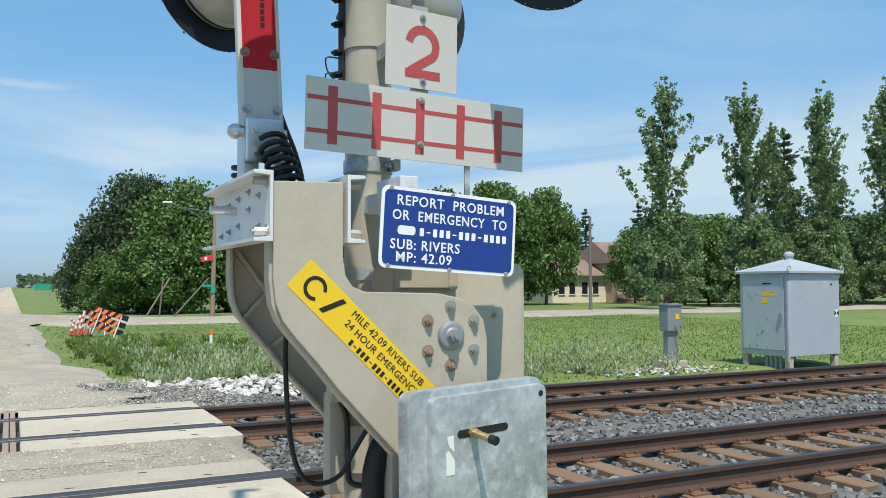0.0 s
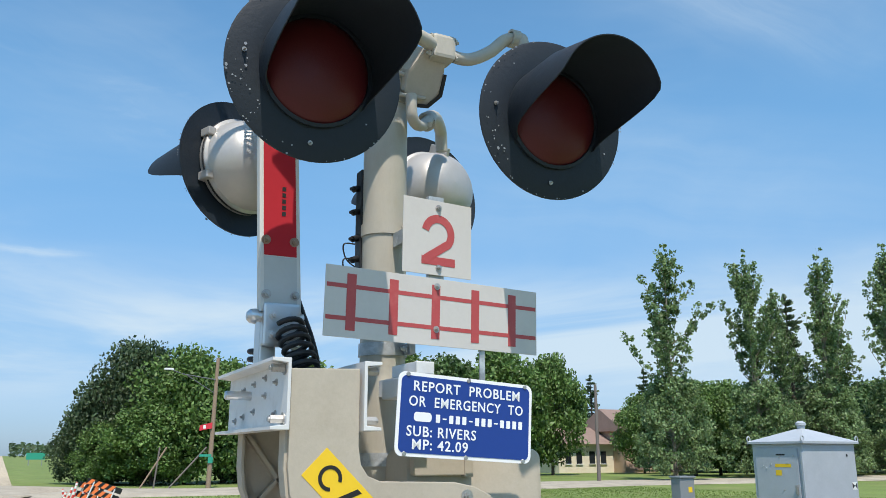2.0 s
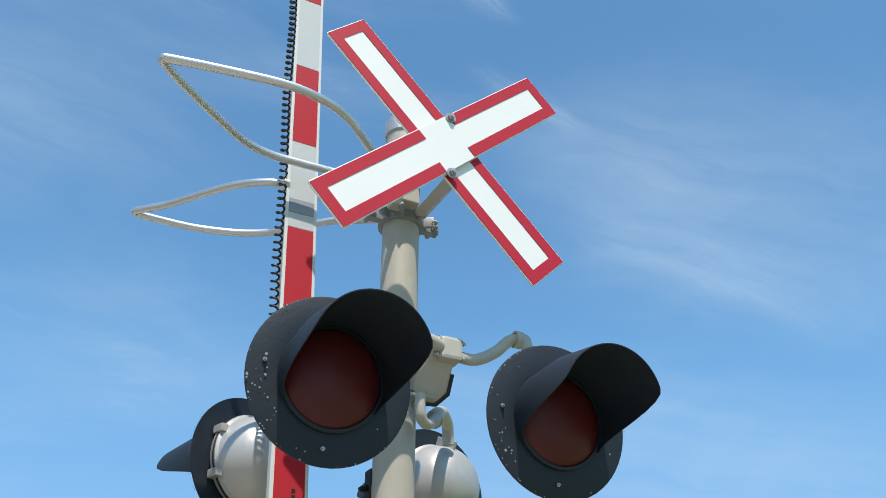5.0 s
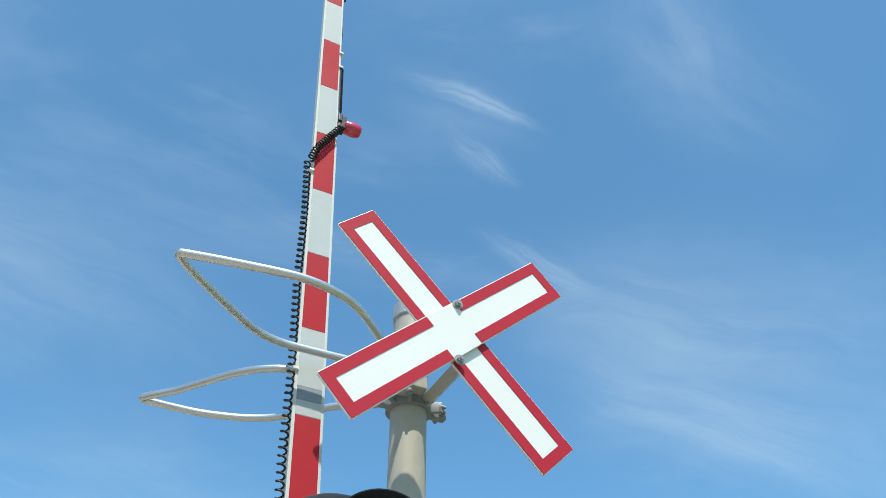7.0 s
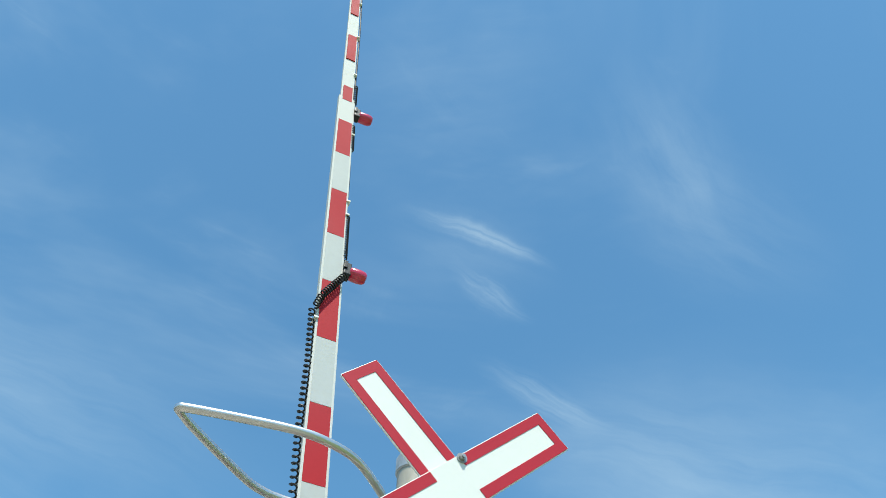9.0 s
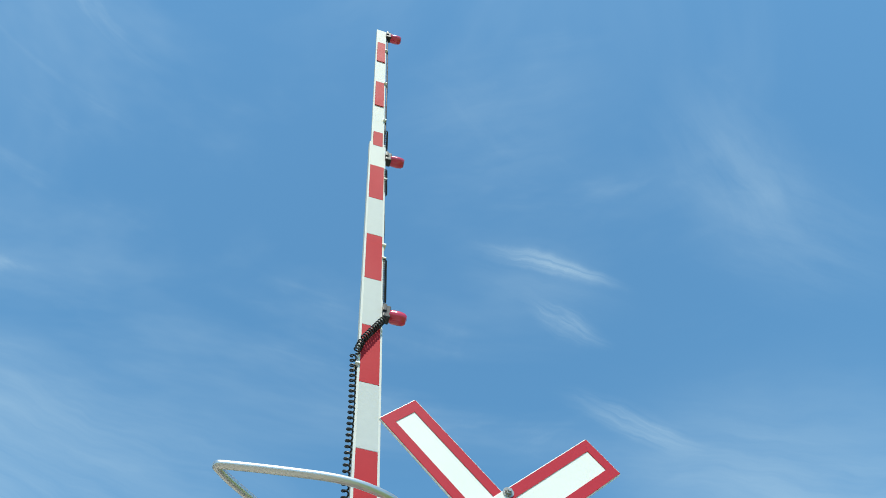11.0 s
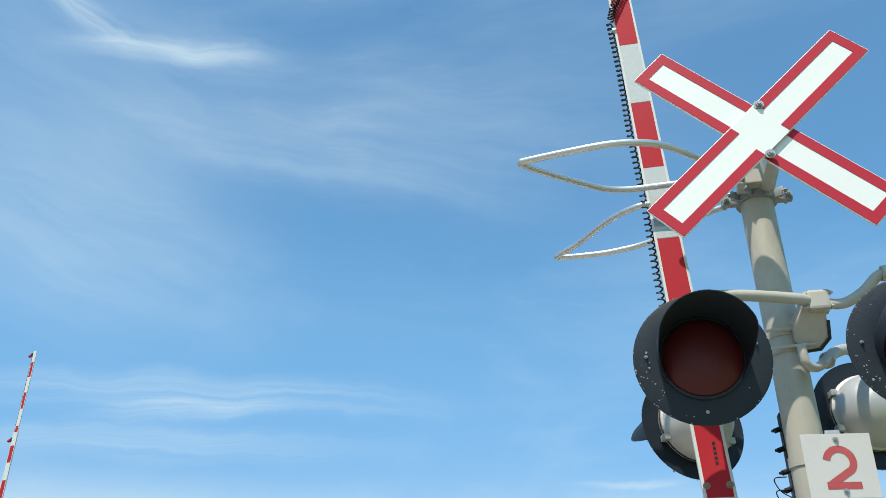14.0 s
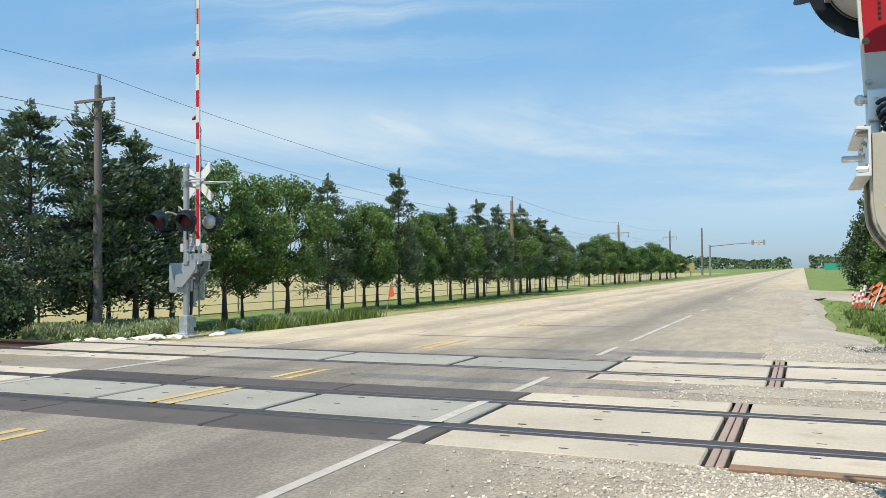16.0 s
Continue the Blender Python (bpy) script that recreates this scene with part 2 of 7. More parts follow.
blue_white = mat("blue_sign_white", (0.82, 0.83, 0.84), 0.4, var=0.02, bump=0.01)
yellow_sheet = mat("yellow_sticker", (0.80, 0.53, 0.02), 0.42, var=0.05, scale=(4, 60), bump=0.02)
ink = mat("black_ink", (0.012, 0.012, 0.012), 0.45, var=0.05, bump=0.0)
rubber = mat("black_rubber", (0.012, 0.013, 0.014), 0.5, var=0.15, scale=(8, 60), bump=0.1)
bolt_mat = mat("zinc_bolt", (0.42, 0.42, 0.40), 0.4, 0.7, var=0.15, scale=(20, 120), stain=(0.25, 0.13, 0.07), stain_amt=0.5, stain_scale=40, bump=0.1)
rust_bolt = mat("rusty_bolt", (0.32, 0.235, 0.17), 0.7, 0.3, var=0.2, scale=(20, 120), bump=0.15)
brass = mat("brass", (0.50, 0.40, 0.20), 0.4, 0.8, var=0.1, scale=(20, 90), bump=0.05)
rail_side = mat("rusty_rail", (0.085, 0.048, 0.034), 0.75, 0.15, var=0.15, scale=(2, 40), stain=(0.045, 0.032, 0.028), stain_amt=0.5, stain_scale=6, bump=0.15)
rail_top = mat("worn_rail_head", (0.10, 0.10, 0.11), 0.42, 0.7, var=0.12, scale=(2, 60), bump=0.03)
tie_wood = mat("weathered_tie", (0.20, 0.125, 0.072), 0.85, var=0.14, scale=(3, 30), stain=(0.10, 0.07, 0.05), stain_amt=0.6, stain_scale=3, bump=0.5, obj=0.5, stretch=(6, 1, 1), coords="World")
tie_plate = mat("rusty_tie_plate", (0.20, 0.10, 0.055), 0.8, 0.2, var=0.18, scale=(4, 50), bump=0.3)
stone_mat = mat("ballast_stone", (0.165, 0.16, 0.15), 0.85, var=0.12, scale=(4, 60), island=1.1, bump=0.3, coords="World")
ballast_bed = mat("ballast_bed", (0.13, 0.125, 0.12), 0.95, var=0.4, scale=(1.5, 22), bump=1.0, bump_scale=28, coords="World")
rubble_mat = mat("white_limestone", (0.54, 0.515, 0.465), 0.85, var=0.12, scale=(4, 40), stain=(0.36, 0.34, 0.30), stain_amt=0.5, stain_scale=6, island=0.5, bump=0.4, coords="World")
concrete = mat("panel_concrete", (0.45, 0.40, 0.31), 0.85, var=0.30, scale=(0.8, 30), stain=(0.30, 0.245, 0.17), stain_amt=0.85, stain_scale=1.6, bump=0.2, obj=0.22, coords="World")
grey_concrete = mat("grey_panel_concrete", (0.30, 0.295, 0.25), 0.85, var=0.28, scale=(0.8, 30), stain=(0.21, 0.20, 0.17), stain_amt=0.6, stain_scale=1.6, bump=0.2, obj=0.15, coords="World")
dark_panel = mat("dark_rubber_panel", (0.070, 0.062, 0.056), 0.8, var=0.30, scale=(0.8, 30), stain=(0.125, 0.105, 0.085), stain_amt=0.6, stain_scale=1.4, bump=0.2, obj=0.35, coords="World")
slot_mat = mat("dark_gap_filler", (0.052, 0.048, 0.046), 0.85, var=0.15, scale=(2, 40), bump=0.3, coords="World")
joint_steel = mat("brown_joint_steel", (0.36, 0.27, 0.215), 0.75, 0.2, var=0.15, scale=(3, 40), bump=0.15)
line_white = mat("worn_white_line", (0.43, 0.405, 0.345), 0.8, var=0.3, scale=(1.2, 18), stain=(0.31, 0.29, 0.26), stain_amt=0.95, stain_scale=9, bump=0.15, coords="World")
line_yellow = mat("worn_yellow_line", (0.52, 0.36, 0.12), 0.8, var=0.3, scale=(1.2, 18), stain=(0.31, 0.28, 0.22), stain_amt=0.95, stain_scale=4, bump=0.15, coords="World")
road_mat = mat("worn_asphalt", (0.228, 0.204, 0.164), 0.9, var=0.22, scale=(0.45, 14), stain=(0.30, 0.262, 0.20), stain_amt=0.45, stain_scale=0.30, bump=0.7, bump_scale=45, coords="World", stretch=(1, 0.45, 1))
road_dark = mat("asphalt_patch", (0.175, 0.168, 0.158), 0.9, var=0.34, scale=(0.8, 16), stain=(0.27, 0.255, 0.23), stain_amt=0.8, stain_scale=0.9, bump=0.45, bump_scale=70, coords="World")
pale_gravel = mat("pale_gravel", (0.50, 0.45, 0.365), 0.95, var=0.2, scale=(2, 40), island=0.6, bump=0.3, coords="World")
gravel_mat = mat("gravel_shoulder", (0.36, 0.32, 0.25), 0.95, var=0.38, scale=(0.8, 24), stain=(0.27, 0.25, 0.21), stain_amt=0.6, stain_scale=0.9, bump=0.9, bump_scale=40, coords="World")
grass_mat = mat("mown_grass", (0.135, 0.190, 0.040), 0.95, var=0.40, scale=(0.22, 9), stain=(0.27, 0.245, 0.10), stain_amt=0.55, stain_scale=0.3, bump=1.0, bump_scale=22, coords="World")
blade_mat = mat("grass_blades", (0.155, 0.230, 0.050), 0.8, var=0.10, scale=(0.2, 3), stain=(0.26, 0.25, 0.09), stain_amt=0.55, stain_scale=0.3, island=0.7, bump=0, coords="World", translucent=0.3)
sage_mat = mat("grey_green_weeds", (0.34, 0.40, 0.205), 0.85, var=0.10, scale=(0.4, 3), island=0.7, bump=0, coords="World", translucent=0.25)
field_mat = mat("dry_field", (0.33, 0.285, 0.125), 0.95, var=0.12, scale=(0.08, 6), stain=(0.24, 0.26, 0.10), stain_amt=0.5, stain_scale=0.12, bump=0.6, bump_scale=8, coords="World")
dry_verge = mat("dry_verge", (0.27, 0.245, 0.105), 0.95, var=0.35, scale=(0.5, 14), stain=(0.17, 0.20, 0.06), stain_amt=0.8, stain_scale=0.6, bump=0.8, bump_scale=25, coords="World")
leaf_light = mat("leaf_light_green", (0.112, 0.200, 0.048), 0.55, var=0.14, scale=(0.5, 4), island=0.9, bump=0, coords="World", translucent=0.22)
leaf_mid = mat("leaf_mid_green", (0.075, 0.142, 0.040), 0.55, var=0.14, scale=(0.5, 4), island=0.9, bump=0, coords="World", translucent=0.22)
leaf_dark = mat("leaf_dark_green", (0.060, 0.100, 0.042), 0.6, var=0.12, scale=(0.5, 4), island=0.8, bump=0, coords="World", translucent=0.25)
needle_mat = mat("pine_needles", (0.108, 0.158, 0.086), 0.6, var=0.12, scale=(0.6, 4), island=0.8, bump=0, coords="World", translucent=0.18)
poplar_leaf = mat("poplar_leaf", (0.185, 0.275, 0.115), 0.5, var=0.12, scale=(0.5, 4), island=1.0, bump=0, coords="World", translucent=0.4)
bark = mat("bark", (0.085, 0.065, 0.050), 0.95, var=0.2, scale=(3, 25), bump=0.8, coords="World", stretch=(1, 1, 0.25))
pale_bark = mat("pale_bark", (0.25, 0.22, 0.17), 0.9, var=0.2, scale=(3, 25), bump=0.6, coords="World", stretch=(1, 1, 0.3))
pole_wood = mat("weathered_pole_wood", (0.16, 0.14, 0.125), 0.9, var=0.15, scale=(4, 30), bump=0.5, stretch=(1, 1, 0.1))
pole_brown = mat("brown_pole_wood", (0.27, 0.20, 0.14), 0.9, var=0.15, scale=(4, 30), bump=0.5, stretch=(1, 1, 0.1))
wire_mat = mat("wire", (0.16, 0.17, 0.18), 0.5, 0.6, var=0.05, bump=0)
cab_paint = mat("grey_cabinet_paint", (0.44, 0.475, 0.50), 0.45, 0.2, var=0.08, scale=(2, 30), stain=(0.52, 0.55, 0.57), stain_amt=0.4, stain_scale=5, bump=0.05)
box_grey = mat("grey_box_paint", (0.25, 0.27, 0.28), 0.5, 0.2, var=0.08, scale=(3, 30), bump=0.05)
far_grey = mat("grey_signal_paint", (0.34, 0.36, 0.37), 0.5, 0.3, var=0.08, scale=(3, 40), bump=0.05)
orange_refl = mat("orange_sheeting", (0.85, 0.20, 0.05), 0.5, var=0.05, bump=0.02)
red_post = mat("red_plastic_post", (0.70, 0.07, 0.05), 0.5, var=0.06, bump=0.02)
flag_cloth = mat("faded_orange_cloth", (0.80, 0.17, 0.06), 0.85, var=0.08, scale=(6, 60), bump=0.1, translucent=0.3)
plaster = mat("cream_stucco", (0.72, 0.66, 0.52), 0.85, var=0.05, bump=0.2)
pink_wall = mat("tan_siding", (0.50, 0.36, 0.27), 0.85, var=0.07, bump=0.2)
roof_mat = mat("brown_shingles", (0.24, 0.17, 0.14), 0.9, var=0.15, scale=(1, 12), bump=0.4)
dark_glass = mat("window_glass", (0.02, 0.025, 0.03), 0.08, var=0.05, bump=0)
trailer_white = mat("white_trailer", (0.70, 0.72, 0.74), 0.5, var=0.05, bump=0.05)
green_sign = mat("green_sign", (0.02, 0.30, 0.20), 0.5, var=0.04, bump=0)
red_refl2 = mat("red_flag", (0.60, 0.03, 0.05), 0.7, var=0.06, bump=0.05)


def lane_wear(m, tan, tan_amt):
    """Wheel paths, sandy dust on the far left lane and coarse aggregate over an asphalt material."""
    n, l = m.node_tree.nodes, m.node_tree.links
    b = n["Principled BSDF"]
    src = b.inputs["Base Color"].links[0].from_socket
    ge, sp = n.new("ShaderNodeNewGeometry"), n.new("ShaderNodeSeparateXYZ")
    l.new(ge.outputs["Position"], sp.inputs[0])

    def op(kind, a, c):
        t = n.new("ShaderNodeMath")
        t.operation = kind
        for i, v in enumerate((a, c)):
            if isinstance(v, (int, float)):
                t.inputs[i].default_value = v
            else:
                l.new(v, t.inputs[i])
        return t.outputs[0]

    def ramp(v, a, c, lo=0.0, hi=1.0):
        r = n.new("ShaderNodeMapRange")
        r.interpolation_type = "SMOOTHSTEP"
        for i, q in enumerate((a, c, lo, hi)):
            r.inputs[i + 1].default_value = q
        l.new(v, r.inputs[0])
        return r.outputs[0]

    def grain(sc, det, stretch):
        mp, t = n.new("ShaderNodeMapping"), n.new("ShaderNodeTexNoise")
        mp.inputs["Scale"].default_value = stretch
        t.inputs["Scale"].default_value, t.inputs["Detail"].default_value = sc, det
        l.new(ge.outputs["Position"], mp.inputs[0]); l.new(mp.outputs[0], t.inputs["Vector"])
        return t.outputs["Fac"]
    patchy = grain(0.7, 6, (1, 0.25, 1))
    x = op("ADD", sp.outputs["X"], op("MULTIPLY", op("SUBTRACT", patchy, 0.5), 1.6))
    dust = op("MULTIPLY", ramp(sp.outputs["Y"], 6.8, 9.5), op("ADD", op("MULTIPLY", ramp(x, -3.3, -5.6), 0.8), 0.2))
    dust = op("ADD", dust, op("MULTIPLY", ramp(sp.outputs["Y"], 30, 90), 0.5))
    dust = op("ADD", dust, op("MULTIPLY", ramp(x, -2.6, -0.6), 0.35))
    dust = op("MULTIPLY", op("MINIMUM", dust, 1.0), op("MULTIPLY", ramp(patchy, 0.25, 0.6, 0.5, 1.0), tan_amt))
    mx = n.new("ShaderNodeMixRGB")
    mx.inputs[2].default_value = (*tan, 1)
    l.new(dust, mx.inputs[0]); l.new(src, mx.inputs[1])
    mul = None
    for x0 in (-4.75, -3.05, -7.9, -6.3):
        w = ramp(op("ABSOLUTE", op("SUBTRACT", x, x0), 0), 0.1, 0.65, 0.80, 1.0)
        mul = w if mul is None else op("MULTIPLY", mul, w)
    mul = op("MULTIPLY", mul, ramp(grain(34, 3, (1, 1, 1)), 0.34, 0.68, 0.82, 1.18))
    mul = op("MULTIPLY", mul, ramp(grain(3.0, 6, (1.6, 0.4, 1)), 0.36, 0.66, 0.91, 1.08))
    hs = n.new("ShaderNodeHueSaturation")
    l.new(mx.outputs[0], hs.inputs["Color"]); l.new(mul, hs.inputs["Value"]); l.new(hs.outputs[0], b.inputs["Base Color"])


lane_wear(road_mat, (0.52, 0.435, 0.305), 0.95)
lane_wear(road_dark, (0.30, 0.26, 0.20), 0.5)


# ---- mesh helpers ----
def thing(name, at=(0, 0, 0), label="", category="", group="", kind=""):
    ob = new(name)
    ob.empty_display_size = 0.2
    ob.location = at
    return tagged(ob, label, category, group, kind)


def origin_of(ob):
    while ob.parent:
        ob = ob.parent
    return Vector(ob.location)


def finish(bm, name, material, smooth=False):
    me = bpy.data.meshes.new(name)
    bmesh.ops.recalc_face_normals(bm, faces=bm.faces)
    if smooth:
        for f in bm.faces:
            f.smooth = True
    bm.to_mesh(me)
    bm.free()
    me.materials.append(material)
    return me


def part(name, bm, material, parent, label="", smooth=False):
    """Links a bmesh given in world coordinates as one mesh under a thing or part."""
    bm.transform(Matrix.Translation(-origin_of(parent)))
    me = finish(bm, name, material, smooth)
    if smooth:
        me.set_sharp_from_angle(angle=radians(40))
    ob = new(name, me)
    ob.parent = parent
    return tagged(ob, label)


def solo(name, bm, material, label, category, kind="", group="", smooth=False):
    ob = new(name, finish(bm, name, material, smooth))
    if smooth:
        ob.data.set_sharp_from_angle(angle=radians(40))
    return tagged(ob, label, category, group, kind)


def mesh_np(name, verts, faces, material):
    me = bpy.data.meshes.new(name)
    me.from_pydata(verts.tolist() if hasattr(verts, "tolist") else verts, [], faces.tolist() if hasattr(faces, "tolist") else faces)
    me.materials.append(material)
    return me


def box(bm, c, s, rot=None, bevel=0.0, seg=2):
    r = bmesh.ops.create_cube(bm, size=1.0)
    vs = r["verts"]
    bmesh.ops.scale(bm, vec=s, verts=vs)
    if bevel:
        es = list({e for v in vs for e in v.link_edges})
        r2 = bmesh.ops.bevel(bm, geom=es, offset=bevel, segments=seg, affect="EDGES", profile=0.6)
        vs = list({v for f in r2["faces"] for v in f.verts} | {v for v in vs if v.is_valid})
    m = Matrix.Translation(c) @ (rot.to_4x4() if rot is not None else Matrix.Identity(4))
    bmesh.ops.transform(bm, matrix=m, verts=vs)
    return bm


def turn(rx=0, ry=0, rz=0):
    return Euler([radians(a) for a in (rx, ry, rz)]).to_matrix()


def frame_along(d):
    d = Vector(d).normalized()
    a = Vector((0, 0, 1)) if abs(d.z) < 0.95 else Vector((1, 0, 0))
    u = d.cross(a).normalized()
    return u, u.cross(d).normalized(), d


def tube(bm, pts, r, seg=10, caps=True):
    """A round tube along a line of points; r is one radius or one per point."""
    pts = [Vector(p) for p in pts]
    rs = r if isinstance(r, (list, tuple)) else [r] * len(pts)
    rings = []
    u = None
    for i, p in enumerate(pts):
        d = (pts[min(i + 1, len(pts) - 1)] - pts[max(i - 1, 0)]).normalized()
        if u is None:
            u = frame_along(d)[0]
        u = (u - d * u.dot(d)).normalized()
        v = d.cross(u)
        rings.append([bm.verts.new(p + (u * math.cos(a) + v * math.sin(a)) * rs[i]) for a in [2 * math.pi * k / seg for k in range(seg)]])
    for a, b in zip(rings, rings[1:]):
        for k in range(seg):
            bm.faces.new((a[k], a[(k + 1) % seg], b[(k + 1) % seg], b[k]))
    if caps:
        bm.faces.new(rings[0][::-1])
        bm.faces.new(rings[-1])
    return bm


def cyl(bm, p0, p1, r, seg=20, bevel=0.0):
    p0, p1 = Vector(p0), Vector(p1)
    if not bevel:
        return tube(bm, [p0, p1], r, seg)
    d = (p1 - p0).normalized()
    return tube(bm, [p0, p0 + d * 0.0001, p0 + d * bevel, p1 - d * bevel, p1 - d * 0.0001, p1],
                [r - bevel, r - bevel, r, r, r - bevel, r - bevel], seg)


def curve_pts(ctrl, n=8):
    """Points of a smooth line through control points."""
    c = [Vector(p) for p in ctrl]
    c = [c[0] * 2 - c[1]] + c + [c[-1] * 2 - c[-2]]
    out = []
    for i in range(1, len(c) - 2):
        for k in range(n):
            t = k / n
            out.append(0.5 * ((2 * c[i]) + (c[i + 1] - c[i - 1]) * t + (2 * c[i - 1] - 5 * c[i] + 4 * c[i + 1] - c[i + 2]) * t * t
                              + (3 * c[i] - c[i - 1] - 3 * c[i + 1] + c[i + 2]) * t ** 3))
    return out + [c[-2]]


def prism(bm, poly, m, d, bevel=0.0):
    """A polygon (x, y) pushed d along local z, placed by the matrix m."""
    vs = [bm.verts.new((x, y, 0)) for x, y in poly]
    f = bm.faces.new(vs)
    r = bmesh.ops.extrude_face_region(bm, geom=[f])
    up = [v for v in r["geom"] if isinstance(v, bmesh.types.BMVert)]
    bmesh.ops.translate(bm, vec=(0, 0, d), verts=up)
    allv = vs + up
    if bevel:
        es = [e for e in {e for v in allv for e in v.link_edges} if abs(e.verts[0].co.z - e.verts[1].co.z) < 1e-6]
        r2 = bmesh.ops.bevel(bm, geom=es, offset=bevel, segments=2, affect="EDGES", profile=0.6)
        allv = list({v for v in allv if v.is_valid} | {v for f2 in r2["faces"] for v in f2.verts})
    bmesh.ops.transform(bm, matrix=m, verts=allv)
    return bm


FRONT = Matrix(((1, 0, 0, 0), (0, 0, 1, 0), (0, 1, 0, 0), (0, 0, 0, 1)))   # local x, y, z -> world x, z, y


def front(y):
    """Polygons drawn in world x, z stand at this y and are pushed towards +y."""
    return Matrix.Translation((0, y, 0)) @ FRONT


def rounded(x0, z0, x1, z1, r, n=5):
    out = []
    for cx, cz, a0 in ((x1 - r, z1 - r, 0), (x0 + r, z1 - r, 90), (x0 + r, z0 + r, 180), (x1 - r, z0 + r, 270)):
        for k in range(n + 1):
            a = radians(a0 + 90 * k / n)
            out.append((cx + r * math.cos(a), cz + r * math.sin(a)))
    return out


def hexbolt(bm, p, d, r=0.011, h=0.012, washer=True):
    p, d = Vector(p), Vector(d).normalized()
    if washer:
        cyl(bm, p, p + d * 0.003, r * 1.55, 16)
    tube(bm, [p + d * 0.002, p + d * (0.002 + h)], r, 6)
    cyl(bm, p + d * h, p + d * (h + 0.008), r * 0.55, 8)


def bolts(name, spots, material, parent, fix=None):
    """One part per bolt: place, direction, radius, height."""
    for p, d, r, h in spots:
        b = bmesh.new()
        hexbolt(b, p, d, r, h)
        part(name, fix(b) if fix else b, material, parent)


def lathe(bm, prof, base, axis, seg=36, a0=0.0, a1=360.0):
    """Turns (radius, height) pairs round the axis through base."""
    u, v, d = frame_along(axis)
    base = Vector(base)
    full = abs(a1 - a0) >= 360
    n = seg if full else seg + 1
    rings = []
    for r, h in prof:
        rings.append([bm.verts.new(base + d * h + (u * math.cos(t) + v * math.sin(t)) * max(r, 1e-4))
                      for t in [radians(a0 + (a1 - a0) * k / seg) for k in range(n)]])
    for a, b in zip(rings, rings[1:]):
        for k in range(n if full else n - 1):
            k2 = (k + 1) % n
            bm.faces.new((a[k], a[k2], b[k2], b[k]))
    return bm


def lettering(text, size, m, depth=0.0008, spacing=1.0, bold=0.0):
    """Text in Blender's own font as a bmesh; m puts its baseline start in the world."""
    cu = bpy.data.curves.new("lettering", "FONT")
    cu.body, cu.size, cu.extrude, cu.space_character, cu.offset = text, size, depth, spacing, bold
    cu.resolution_u = 3
    tmp = bpy.data.objects.new("lettering", cu)
    me = bpy.data.meshes.new_from_object(tmp)
    bm = bmesh.new()
    bm.from_mesh(me)
    bpy.data.meshes.remove(me)
    bpy.data.objects.remove(tmp)
    bm.transform(m)
    return bm


# ---- ground, road and tracks ----
N1, N2, F1, F2 = 1.338, 2.843, 5.642, 7.147      # the four rails, along x
ROAD_L, ROAD_R = -10.9, 0.9
rng = np.random.default_rng(4)


def smooth01(v):
    v = min(max(v, 0.0), 1.0)
    return v * v * (3 - 2 * v)


def ground_z(x, y):
    off = max(ROAD_L - 0.2 - x, x - ROAD_R - 0.2, 0.0)
    z = -0.13 - 0.17 * smooth01(off / 2.5)
    if -1.5 < y < 10.0 and off > 0:
        k = smooth01((y + 1.5) / 1.0) * smooth01((10.0 - y) / 1.0) * smooth01(off / 1.0)
        z -= 0.18 * k
    far = max(abs(x), abs(y))
    return z + (noise.noise((x * 0.15, y * 0.15, 0)) * 0.05 * smooth01(off / 3) if far < 200 else 0)


def axis_steps(lo, hi, fine_lo, fine_hi, step):
    a = list(np.arange(fine_lo, fine_hi, step))
    left, d = [], step
    v = fine_lo
    while v > lo:
        d *= 1.35
        v -= d
        left.append(v)
    right, d, v = [], step, a[-1]
    while v < hi:
        d *= 1.35
        v += d
        right.append(v)
    return left[::-1] + a + right


gx, gy = axis_steps(-2500, 2500, -26, 40, 0.6), axis_steps(-1500, 3500, -14, 52, 0.6)
gv = [(x, y, ground_z(x, y)) for y in gy for x in gx]
gf = [(j * len(gx) + i, j * len(gx) + i + 1, (j + 1) * len(gx) + i + 1, (j + 1) * len(gx) + i) for j in range(len(gy) - 1) for i in range(len(gx) - 1)]
tagged(new("ground", mesh_np("ground", gv, gf, grass_mat)), "green mown grass ground reaching the horizon", "ground", kind="structure")


def strip(y0, y1, xl, xr, z, step, amp, name):
    """A flat strip along y with ragged side edges; xl, xr are functions of y."""
    ys = [y0]
    d = step
    while ys[-1] < y1:
        ys.append(min(ys[-1] + d, y1))
        if ys[-1] > 60:
            d *= 1.25
    v, f = [], []
    for i, y in enumerate(ys):
        a = xl(y) + amp * noise.noise((y * 0.9, 3.1, 0)) + amp * 0.5 * noise.noise((y * 3.1, 8.1, 0))
        b = xr(y) + amp * noise.noise((y * 0.8, 9.7, 0)) + amp * 0.5 * noise.noise((y * 2.9, 1.3, 0))
        row = [a, a + (b - a) * 0.02, a + (b - a) * 0.98, b]
        for k, x in enumerate(row):
            v.append((x, y, z - (0.05 if k in (0, 3) else 0)))
        if i:
            for k in range(3):
                f.append((4 * (i - 1) + k, 4 * (i - 1) + k + 1, 4 * i + k + 1, 4 * i + k))
    return mesh_np(name, v, f, road_mat)


def right_edge(y):
    flare = smooth01(1 - abs(y - 43.5) / 9.0)
    return ROAD_R + 0.2 + (2.5 * flare if y > 30 else 0) + 1.5 * smooth01((11 - y) / 5) * (y > 7)


